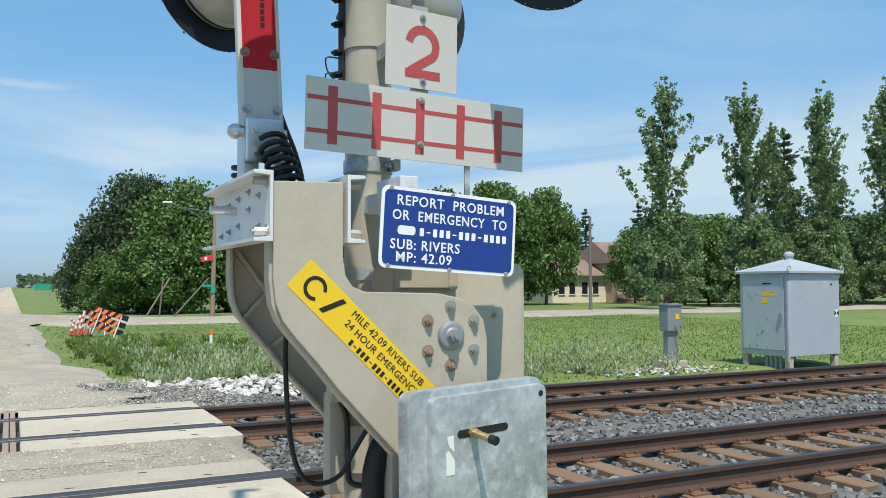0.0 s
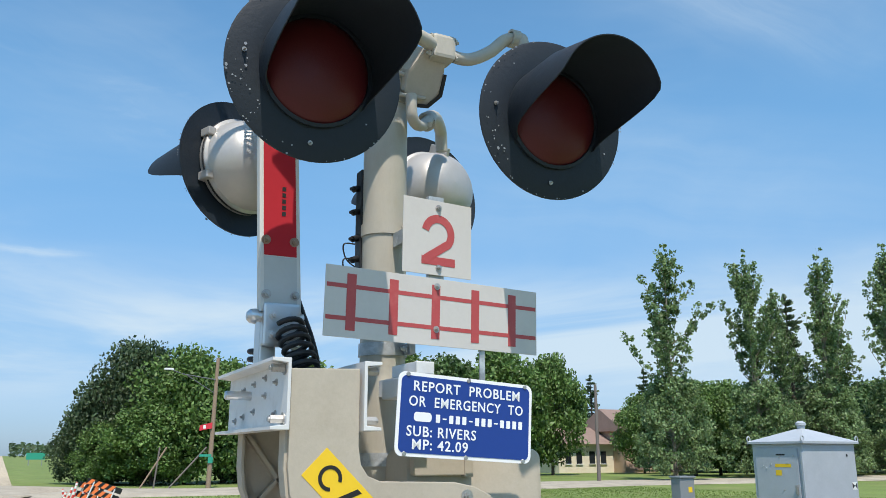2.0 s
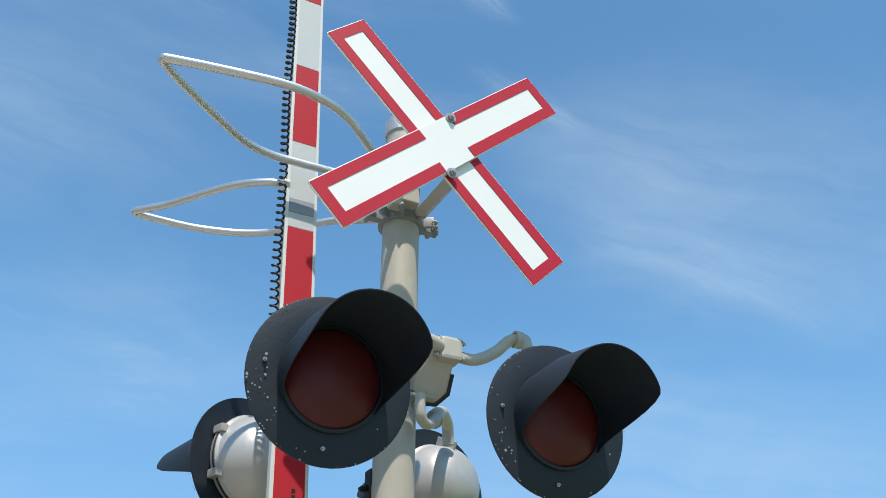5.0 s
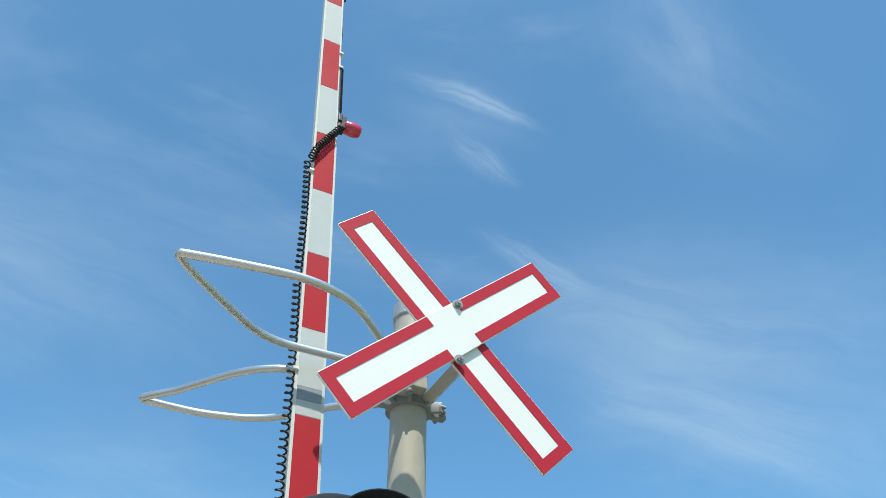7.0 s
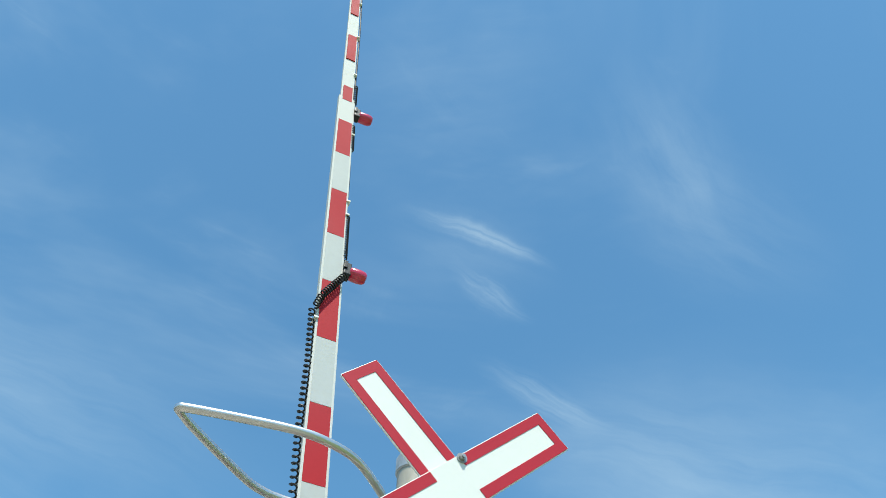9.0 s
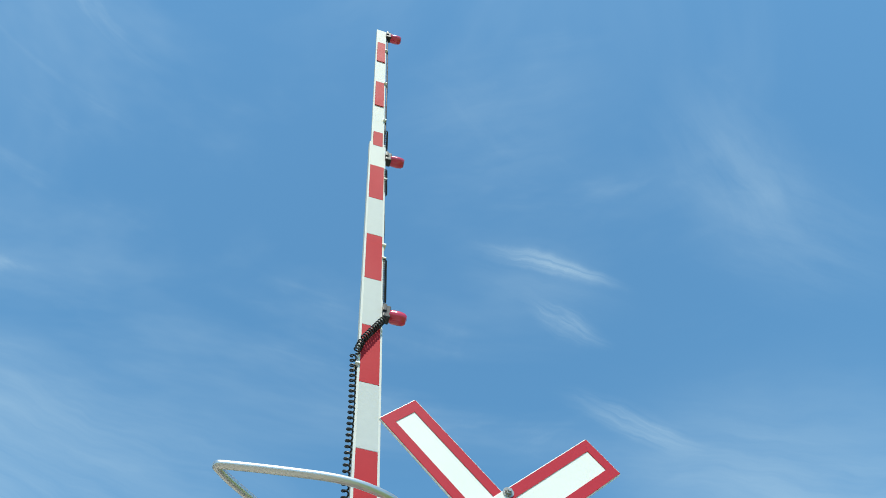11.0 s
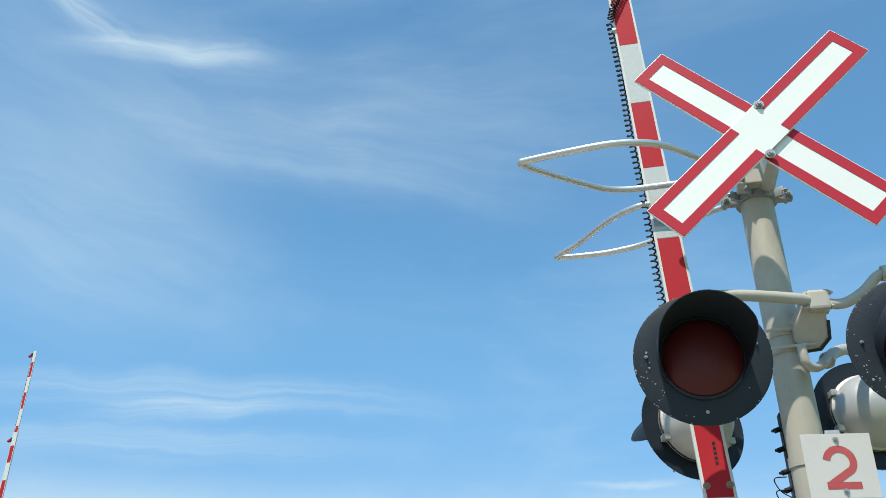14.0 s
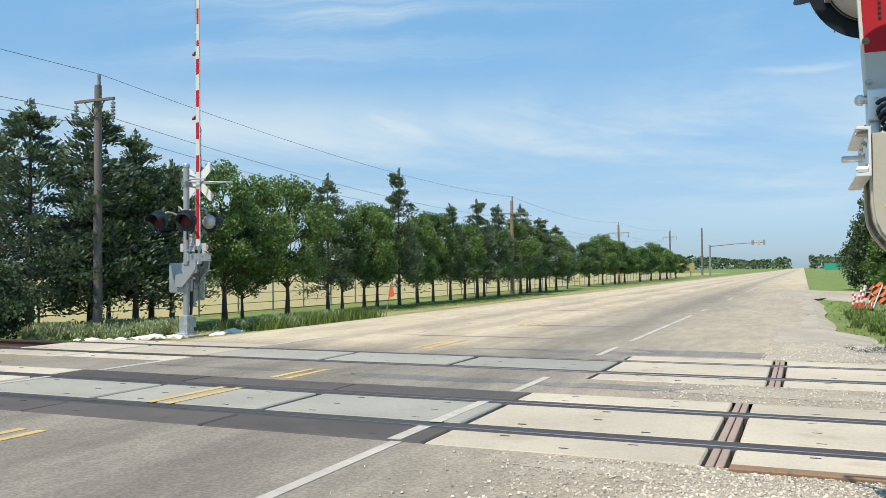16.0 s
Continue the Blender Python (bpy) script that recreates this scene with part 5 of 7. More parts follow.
# cross channels at the top
for x, s, y1 in ((1.064, -1, -1.42), (1.272, 1, -1.44)):
    bm = bmesh.new()
    y0, zb, zt, w, th = -2.075, 1.70, 1.888, 0.052, 0.009
    poly = [(0, zb), (s * w, zb), (s * w, zb + th), (s * th, zb + th * 1.5), (s * th, zt - th * 1.5), (s * w, zt - th), (s * w, zt), (0, zt)]
    prism(bm, [(x + px0, pz0) for px0, pz0 in poly], front(y0), y1 - y0, 0.0015)
    ch = mpart("cross_channel", bm, bright_white, gate, "galvanised steel channel with bolts")
    xx = x + s * 0.009
    for y, z in ((-2.03, 1.86), (-2.03, 1.73), (-1.97, 1.83), (-1.97, 1.745), (-1.86, 1.85), (-1.86, 1.80), (-1.74, 1.84), (-1.74, 1.76), (-1.62, 1.75), (-1.62, 1.83), (-1.52, 1.74)):
        bolts("channel_bolt", [((xx, y, z), (s, 0, 0), 0.0066, 0.004)], bolt_mat, ch, mfix)
    for y, z in ((-2.045, 1.862), (-2.045, 1.728)):
        bolts("channel_bolt", [((xx, y, z), (s, 0, 0), 0.012, 0.035)], bolt_mat, ch, mfix)
bm = bmesh.new()
cyl(bm, (1.06, -1.80, 1.80), (0.955, -1.80, 1.80), 0.013, 18, 0.003)
cyl(bm, (1.055, -1.80, 1.80), (1.035, -1.80, 1.80), 0.024, 6)
part("counterweight_stud", bm, alu, gate, "bright steel stud")

# mechanism housing behind the plates
bm = bmesh.new()
poly = rounded(1.48, 0.90, 1.955, 1.655, 0.035)
prism(bm, poly, front(-1.90), 0.34, 0.012)
mech = mpart("mechanism_housing", bm, tan_paint, gate, "tan cast mechanism housing with rounded corners", smooth=True)
bm = bmesh.new()
prism(bm, rounded(1.49, 1.575, 1.67, 1.645, 0.012), front(-1.925), 0.04, 0.004)
prism(bm, rounded(1.66, 1.57, 1.69, 1.65, 0.006), front(-1.93), 0.04, 0.003)
mpart("housing_lid", bm, tan_paint, mech)
bm = bmesh.new()
hexbolt(bm, (1.84, -1.902, 1.49), (0, -1, 0), 0.008, 0.006)
mpart("screw", bm, bolt_mat, mech)

# galvanised cover box with a slotted front and a brass handle
BXM = Matrix.Translation((1.372, -2.252, 1.304)) @ Matrix.Rotation(radians(15), 4, "Z") @ Matrix.Rotation(radians(-0.8), 4, "Y") @ FRONT
bm = bmesh.new()
prism(bm, rounded(0.0, -0.62, 0.520, 0.0, 0.030), BXM, 0.045, 0.006)
cover = mpart("lock_box", bm, galv, gate, "mottled galvanised steel lock box", smooth=True)
bm = bmesh.new()
prism(bm, rounded(0.062, -0.60, 0.512, -0.018, 0.024), BXM @ Matrix.Translation((0, 0, -0.024)), 0.026, 0.005)
lid = mpart("lid", bm, galv, cover, "mottled galvanised lid", smooth=True)
# slot and keyhole are black plates on the lid, coloured as the shade inside
bm = bmesh.new()
prism(bm, rounded(0.150, -0.134, 0.345, -0.112, 0.0108), BXM @ Matrix.Translation((0, 0, -0.0252)), 0.003)
mpart("slot", bm, ink, cover, "black plate for the shaded slot opening")
bm = bmesh.new()
prism(bm, rounded(0.478, -0.054, 0.496, -0.036, 0.0088), BXM @ Matrix.Translation((0, 0, -0.0252)), 0.003)
mpart("keyhole", bm, ink, cover, "round black plate for the shaded keyhole")
bm = bmesh.new()
h0 = BXM @ Vector((0.205, -0.122, -0.022))
h1 = h0 + Vector((0.022, -0.095, -0.012))
tube(bm, [h0, h0.lerp(h1, 0.12)], 0.016, 6)
tube(bm, [h0.lerp(h1, 0.1), h0.lerp(h1, 0.28)], 0.0125, 14)
tube(bm, [h0.lerp(h1, 0.28), h0.lerp(h1, 0.8)], 0.0105, 14)
mpart("handle", bm, brass, cover, "brass handle")
bm = bmesh.new()
tube(bm, [h0.lerp(h1, 0.78), h0.lerp(h1, 1.0)], 0.0125, 14)
mpart("handle_tip", bm, rubber, cover, "black rubber tip")
bm = bmesh.new()
prism(bm, [(0.112, -0.125), (0.135, -0.122), (0.137, -0.168), (0.118, -0.150)], BXM @ Matrix.Translation((0, 0, -0.0255)), 0.0012)
prism(bm, [(0.108, -0.166), (0.118, -0.162), (0.138, -0.188), (0.138, -0.226), (0.108, -0.226)], BXM @ Matrix.Translation((0, 0, -0.0255)), 0.0012)
mpart("sticker_remnant", bm, cross_white, cover, "torn white sticker")
bm = bmesh.new()
box(bm, (1.60, -2.02, 0.92), (0.22, 0.16, 0.5), bevel=0.012)
cyl(bm, (1.50, -1.95, 0.55), (1.50, -1.95, 0.95), 0.05, 16)
mpart("box_mount", bm, tan_paint, gate)

# lower clamp, conduits and hanging cable
bm = bmesh.new()
lathe(bm, ((0.0735, 1.02), (0.098, 1.02), (0.098, 1.16), (0.0735, 1.16)), (MX, MY, 0), (0, 0, 1), 26)
box(bm, (MX - 0.12, MY - 0.03, 1.11), (0.05, 0.06, 0.30), bevel=0.006)
box(bm, (MX - 0.02, MY - 0.12, 1.27), (0.30, 0.05, 0.05), bevel=0.006)
part("mast_clamp", bm, tan_paint, gate, smooth=True)
bm = bmesh.new()
tube(bm, curve_pts([(1.52, -1.93, 1.17), (1.45, -1.93, 1.13), (1.415, -1.93, 1.06), (1.41, -1.92, 0.95), (1.41, -1.90, 0.5), (1.42, -1.85, 0.0)], 8), 0.034, 16)
part("cable_hose", bm, rubber, gate, "thick black rubber cable hose", smooth=True)
bm = bmesh.new()
tube(bm, curve_pts([(1.152, -1.90, 1.46), (1.151, -1.90, 1.353), (1.163, -1.90, 1.177), (1.19, -1.90, 1.06), (1.24, -1.90, 1.015), (1.313, -1.90, 1.03), (1.35, -1.92, 1.10), (1.40, -1.94, 1.185), (1.48, -1.93, 1.24)], 8), 0.0072, 10)
tube(bm, curve_pts([(1.30, -1.88, 1.27), (1.345, -1.87, 1.2), (1.352, -1.87, 1.05), (1.36, -1.88, 1.0), (1.42, -1.9, 0.99)], 6), 0.009, 10)
part("hanging_cable", bm, rubber, gate, "looping black cable", smooth=True)

# yellow sticker along the plate
u = Vector((1.455 - 1.105, 0, 1.243 - 1.585)).normalized()
ang = math.degrees(math.atan2(u.z, u.x))
ST = Matrix.Translation((1.105, PY0 - 0.0012, 1.585)) @ Matrix.Rotation(-radians(ang), 4, "Y") @ FRONT
bm = bmesh.new()
prism(bm, [(0, 0), (0.60, 0), (0.60, 0.098), (0, 0.098)], ST, 0.0011)
yel = mpart("yellow_sticker", bm, yellow_sheet, gate, "yellow sticker with black lettering")
for i, (txt, x) in enumerate((("MILE 42.09 RIVERS SUB", 0.187), ("24 HOUR EMERGENCY", 0.190))):
    b2 = lettering(txt, 0.0285, ST @ Matrix.Translation((x, 0.068 - 0.032 * i, -0.0008)), 0.0003, 1.06, 0.0)
    tagged(mpart("lettering", b2, ink, yel), "black lettering", kind="stuff")
for k, wide in enumerate((1, 0, 1, 1, 1, 0, 1, 1, 1, 0, 1, 1, 1, 1)):
    a0, hh = 0.236 + 0.0163 * k, 0.0085 if wide else 0.0015
    bm = bmesh.new()
    prism(bm, [(a0, 0.0135 - hh), (a0 + 0.0095, 0.0135 - hh), (a0 + 0.0095, 0.0135 + hh), (a0, 0.0135 + hh)], ST @ Matrix.Translation((0, 0, -0.0008)), 0.0006)
    mpart("number_bar", bm, ink, yel, "plain black bar")
bm = bmesh.new()
lathe(bm, ((0.0235, 0), (0.0335, 0), (0.0335, 0.0012), (0.0235, 0.0012), (0.0235, 0)), ST @ Vector((0.063, 0.049, 0.0)), (0, -1, 0), 30, 270, 560)
prism(bm, [(0.108, 0.016), (0.124, 0.016), (0.156, 0.083), (0.140, 0.083)], ST @ Matrix.Translation((0, 0, -0.0008)), 0.0006)
mpart("logo_shape", bm, ink, yel, "plain black logo shapes")

# gate arm: aluminium channel with reflective bands
KX, AX0, AY = -0.0513, 1.100, -1.805


def arm_x(z):
    return AX0 + KX * (z - 2.17)


def arm_poly(z0, z1, w0, w1):
    return [(arm_x(z0) - w0 / 2, z0), (arm_x(z0) + w0 / 2, z0), (arm_x(z1) + w1 / 2, z1), (arm_x(z1) - w1 / 2, z1)]


def arm_w(z):
    return 0.128 - 0.004 * (z - 2.1) if z < 6.7 else 0.086 - 0.002 * (z - 6.7)


bm = bmesh.new()
prism(bm, arm_poly(2.05, 6.72, arm_w(2.05), arm_w(6.69)), front(AY), 0.034, 0.004)
prism(bm, arm_poly(6.60, 8.585, 0.088, 0.082), front(AY + 0.006), 0.022, 0.003)
arm = part("gate_arm", bm, refl_white, gate, "upright gate arm with red and white reflective bands")
for z0, z1 in ((2.222, 3.387), (3.778, 4.167), (4.55, 4.935), (5.30, 5.69), (6.06, 6.427), (6.68, 6.86), (7.243, 7.612), (7.973, 8.322)):
    bm = bmesh.new()
    k, yy, dp = (0.80, AY - 0.0015, 0.0016) if z1 < 6.5 else (0.72, AY - 0.0015, 0.0080)
    prism(bm, arm_poly(z0, z1, 0.09 * k if z1 > 6.5 else arm_w(z0) * k, 0.088 * k if z1 > 6.5 else arm_w(z1) * k), front(yy), dp)
    part("red_band", bm, refl_red, arm, "red reflective band")
    bm = bmesh.new()
    prism(bm, arm_poly(z0, z1, arm_w(z0) * k, arm_w(z1) * k), front(AY + (0.0338 if z1 < 6.5 else 0.0278)), 0.0016)
    part("red_band", bm, refl_red, arm, "red reflective band")
for z0, z1 in ((2.075, 2.219), (3.390, 3.452), (3.512, 3.775), (4.17, 4.547), (4.938, 5.297), (5.693, 6.057)):
    bm = bmesh.new()
    prism(bm, arm_poly(z0, z1, arm_w(z0) * 0.80, arm_w(z1) * 0.80), front(AY - 0.0013), 0.0014)
    part("white_band", bm, refl_grey, arm, "grey-white reflective band")
bm = bmesh.new()
prism(bm, arm_poly(3.453, 3.511, arm_w(3.45) * 0.80, arm_w(3.5) * 0.80), front(AY - 0.0018), 0.0019)
part("grey_band", bm, box_grey, arm, "grey tape band")
bm = bmesh.new()
for k in range(5):
    box(bm, (arm_x(2.40) + 0.014 - k * 0.0005, AY - 0.0022, 2.355 + k * 0.02), (0.012, 0.001, 0.013))
part("maker_mark", bm, ink, arm, "small dark bars")
for z, mt in ((2.269, rust_bolt), (2.102, bolt_mat)):
    bolts("arm_bolt", [((arm_x(z) + s * 0.044, AY, z), (0, -1, 0), 0.0095, 0.012) for s in (-1, 1)], mt, arm)
# hinge bracket, springs and lead at the foot of the arm
bm = bmesh.new()
box(bm, (1.108, AY + 0.0, 2.01), (0.115, 0.03, 0.13), bevel=0.008)
box(bm, (1.075, AY + 0.05, 1.95), (0.05, 0.07, 0.22), bevel=0.006)
cyl(bm, (1.035, AY + 0.015, 2.035), (1.18, AY + 0.015, 2.035), 0.016, 14)
box(bm, (1.165, AY + 0.06, 1.98), (0.03, 0.08, 0.16), bevel=0.005)
for x, z in ((1.083, 2.04), (1.137, 2.035), (1.083, 1.98)):
    hexbolt(bm, (x, AY - 0.015, z), (0, -1, 0), 0.011, 0.012)
lathe(bm, ((0.0, 0.030), (0.012, 0.028), (0.021, 0.018), (0.023, 0.006), (0.023, 0.0), (0.0, 0.0)), (1.036, AY + 0.015, 2.035), (-1, 0, 0), 20)
part("arm_bracket", bm, alu, gate, "bright aluminium hinge bracket with bolts")


def coil(bm, pts, r, turns, wire, seg=8, per=14):
    pts = [Vector(p) for p in pts]
    lens = [0]
    for a, b in zip(pts, pts[1:]):
        lens.append(lens[-1] + (b - a).length)
    out = []
    n = int(turns * per)
    for i in range(n + 1):
        s = lens[-1] * i / n
        k = max(j for j in range(len(pts) - 1) if lens[j] <= s + 1e-9)
        d = (pts[k + 1] - pts[k]).normalized()
        p = pts[k] + d * (s - lens[k])
        uu, vv, _ = frame_along(d)
        a = 2 * math.pi * i / per
        out.append(p + (uu * math.cos(a) + vv * math.sin(a)) * r)
    return tube(bm, out, wire, seg)


bm = bmesh.new()
coil(bm, [(1.118, AY - 0.045, 2.005), (1.138, AY - 0.085, 1.93), (1.158, AY - 0.115, 1.845)], 0.040, 6.5, 0.0085)
coil(bm, [(1.078, AY + 0.12, 1.96), (1.078, AY + 0.12, 1.84)], 0.028, 5, 0.009)
part("arm_spring", bm, rubber, gate, "black coiled cable at the foot of the arm", smooth=True)
bm = bmesh.new()
tube(bm, curve_pts([(1.165, AY + 0.03, 2.11), (1.185, AY + 0.02, 2.05), (1.21, AY + 0.01, 1.98), (1.228, AY, 1.90), (1.232, AY + 0.01, 1.82)], 6), 0.0065, 8)
part("arm_lead", bm, rubber, gate, smooth=True)
# coiled lamp cable up the arm
bm = bmesh.new()
zs = [2.75, 3.2, 3.6, 4.0, 4.4, 4.72]
coil(bm, [(arm_x(z) - arm_w(z) / 2 - 0.012 - 0.008 * (k % 2), AY + 0.01, z) for k, z in enumerate(zs)], 0.014, 62, 0.0042, 6, 9)
coil(bm, [(arm_x(4.72) - 0.07, AY - 0.012, 4.72), (arm_x(4.80) - 0.045, AY - 0.022, 4.80), (arm_x(4.99) + 0.06, AY - 0.018, 4.99)], 0.016, 16, 0.0042, 6, 9)
coil(bm, [(arm_x(5.2) + 0.065, AY + 0.01, 5.15), (arm_x(5.5) + 0.062, AY + 0.01, 5.5)], 0.012, 18, 0.004, 6, 9)
coil(bm, [(arm_x(6.2) + 0.06, AY + 0.01, 6.15), (arm_x(6.5) + 0.06, AY + 0.01, 6.42)], 0.012, 14, 0.004, 6, 9)
coil(bm, [(arm_x(6.7) + 0.055, AY + 0.01, 6.68), (arm_x(6.9) + 0.055, AY + 0.01, 6.92)], 0.012, 9, 0.004, 6, 9)
for z0, z1 in ((5.5, 6.15), (6.9, 8.45)):
    tube(bm, [(arm_x(z0) + 0.052, AY + 0.015, z0), (arm_x((z0 + z1) / 2) + 0.058, AY + 0.015, (z0 + z1) / 2), (arm_x(z1) + 0.052, AY + 0.015, z1)], 0.006, 6)
part("lamp_cable", bm, rubber, arm, "black coiled lamp cable", smooth=True)
for z, s in ((3.58, -1), (4.66, -1), (5.62, 1), (5.5, 1), (6.3, 1), (7.05, 1), (7.62, 1), (8.2, 1)):
    bm = bmesh.new()
    box(bm, (arm_x(z) + s * arm_w(z) * 0.5, AY + 0.012, z), (0.022, 0.044, 0.012), bevel=0.002)
    part("cable_clip", bm, cross_white, arm, "white cable clip")
for z in (5.06, 6.565, 8.50):
    w = arm_w(z) / 2
    bm = bmesh.new()
    box(bm, (arm_x(z) + w + 0.018, AY + 0.012, z), (0.04, 0.055, 0.085), bevel=0.005)
    box(bm, (arm_x(z) + w + 0.005, AY - 0.012, z + 0.02), (0.02, 0.02, 0.05), bevel=0.003)
    lb = part("lamp_base", bm, rubber, arm, "black lamp base")
    bm = bmesh.new()
    lathe(bm, ((0.033, 0.0), (0.037, 0.012), (0.038, 0.05), (0.034, 0.075), (0.024, 0.088), (0.0, 0.092)), (arm_x(z) + w + 0.036, AY + 0.012, z - 0.006), (1, -0.15, -0.18), 24)
    part("lamp_lens", bm, lens_pink, lb, "red plastic gate lamp lens", smooth=True)

# hoop guards that keep the arm steady
bm = bmesh.new()
tube(bm, curve_pts([(1.44, -1.87, 3.62), (1.30, -1.97, 3.62), (1.17, -2.10, 3.62), (1.06, -2.20, 3.62), (0.96, -2.25, 3.62), (0.82, -2.272, 3.62), (0.62, -2.25, 3.62), (0.45, -2.222, 3.62), (0.424, -2.212, 3.62), (0.432, -2.195, 3.62),
                    (0.506, -2.123, 3.62), (0.715, -1.955, 3.62), (0.80, -1.905, 3.62), (0.887, -1.885, 3.62), (1.0, -1.885, 3.62), (1.25, -1.89, 3.62), (1.42, -1.86, 3.62)], 6), 0.0155, 12)
part("front_hoop", bm, alu, sig, "bent aluminium tube hoop", smooth=True)
bm = bmesh.new()
tube(bm, curve_pts([(1.44, -1.69, 3.62), (1.32, -1.62, 3.62), (1.22, -1.56, 3.62), (1.05, -1.39, 3.62), (0.94, -1.32, 3.62), (0.837, -1.285, 3.62), (0.71, -1.262, 3.62), (0.525, -1.262, 3.62), (0.497, -1.272, 3.62), (0.503, -1.29, 3.62),
                    (0.60, -1.385, 3.62), (0.67, -1.473, 3.62), (0.75, -1.575, 3.62), (0.81, -1.64, 3.62), (0.89, -1.70, 3.62), (0.98, -1.728, 3.62), (1.2, -1.715, 3.62), (1.42, -1.73, 3.62)], 6), 0.0155, 12)
part("rear_hoop", bm, alu, sig, "bent aluminium tube hoop", smooth=True)

# the same signal and gate across the road, turned to face the other way
FAR = Matrix.Translation((-13.05, 11.0, -0.16)) @ Matrix.Rotation(radians(180), 4, "Z")
far_sig = copy_thing(sig, FAR)
far_gate = copy_thing(gate, FAR)
pivot = Matrix.Translation(Vector((1.10, AY, 2.05)) - gate.location)
for o in far_gate.children:
    if o.name.startswith("gate_arm"):
        o.matrix_basis = pivot @ Matrix.Rotation(radians(-0.1 + 3.0), 4, "Y") @ Matrix.Diagonal((1, 1, 1.045, 1)) @ pivot.inverted()


# it wears bare grey paint
grey_of = {m0.name: far_grey for m0 in (tan_paint, mast_paint)}


def repaint(o):
    for c in o.children:
        if c.data and c.data.materials[0].name in grey_of:
            c.data = c.data.copy()
            c.data.materials[0] = grey_of[c.data.materials[0].name]
        repaint(c)


repaint(far_sig)
repaint(far_gate)


# ---- trees ----
def leaves(centres, size, rg, squash=1.0, axis=None):
    """Small four-cornered leaf blades, one per centre, turned at random; axis stretches each along its own direction."""
    n = len(centres)
    a = rg.normal(size=(n, 3))
    a /= np.linalg.norm(a, axis=1)[:, None]
    if axis is not None:
        a = axis + a * 0.45
        a /= np.linalg.norm(a, axis=1)[:, None]
    b = np.cross(a, rg.normal(size=(n, 3)))
    b /= np.linalg.norm(b, axis=1)[:, None]
    s = size * rg.uniform(0.6, 1.3, n)[:, None]
    q = np.stack([centres - a * s, centres + b * s * squash, centres + a * s, centres - b * s * squash], 1)
    return q.reshape(-1, 3), np.arange(n * 4).reshape(-1, 4)


def ball(rg, n):
    """Points spread through a ball of radius one."""
    v = rg.normal(size=(n, 3))
    return v / np.linalg.norm(v, axis=1)[:, None] * rg.random(n)[:, None] ** 0.5


def trunk_mesh(height, r, rg, limbs, lean=0.02):
    bm = bmesh.new()
    pts = [(rg.normal(0, lean) * k, rg.normal(0, lean) * k, height * k / 6) for k in range(7)]
    tube(bm, pts, [r * (1.35 if k == 0 else 1 - 0.13 * k) for k in range(7)], 8)
    for p0, p1, rr in limbs:
        p0, p1 = Vector(p0), Vector(p1)
        mid = p0.lerp(p1, 0.5) + Vector((rg.normal(0, 0.08), rg.normal(0, 0.08), rg.normal(0, 0.08))) * (p1 - p0).length
        tube(bm, [p0, mid, p1], [rr, rr * 0.65, rr * 0.25], 5)
    return bm


def make_tree(name, label, trunk_bm, bark_mat, lv, lf, leaf, group):
    t = thing(name, (0, 0, 0), label, "tree", group)
    part("trunk", trunk_bm, bark_mat, t, smooth=True)
    o = new("crown", mesh_np("crown", lv, lf, leaf))
    o.parent = t
    return t


def broadleaf(seed, h, clear, rad, n_clump, per, size, leaf, label, group, pale=False, spread=0.20):
    rg = np.random.default_rng(seed)
    limbs, cs = [], []
    for k in range(n_clump):
        u = rg.random() ** 0.8
        z = clear + (h - clear) * (0.04 + 0.94 * u)
        prof = math.sin(math.pi * min(0.97, 0.16 + 0.80 * u)) ** 0.7
        a = rg.uniform(0, 6.283)
        r = rad * prof * (0.35 + 0.65 * rg.random() ** 0.5) * (1 + 0.25 * math.sin(a * 2 + seed) + 0.12 * math.sin(a * 5 + seed * 2))
        c = np.array((r * math.cos(a), r * math.sin(a), z))
        cs.append(c)
        if k % 2 == 0:
            z0 = max(clear * 0.85, z - (h - clear) * rg.uniform(0.12, 0.4))
            limbs.append(((0, 0, z0), tuple(c * np.array((0.9, 0.9, 1))), 0.035 * h / 6))
    cs = np.array(cs)
    cen = np.repeat(cs, per, 0) + ball(rg, n_clump * per) * np.array((rad * spread * 2.0, rad * spread * 2.0, (h - clear) * spread * 0.8))
    cen = cen[cen[:, 2] > clear * 0.75]
    lv, lf = leaves(cen, size, rg, 0.6)
    return make_tree("tree", label, trunk_mesh(h * 0.9, h * 0.018, rg, limbs), pale_bark if pale else bark, lv, lf, leaf, group)


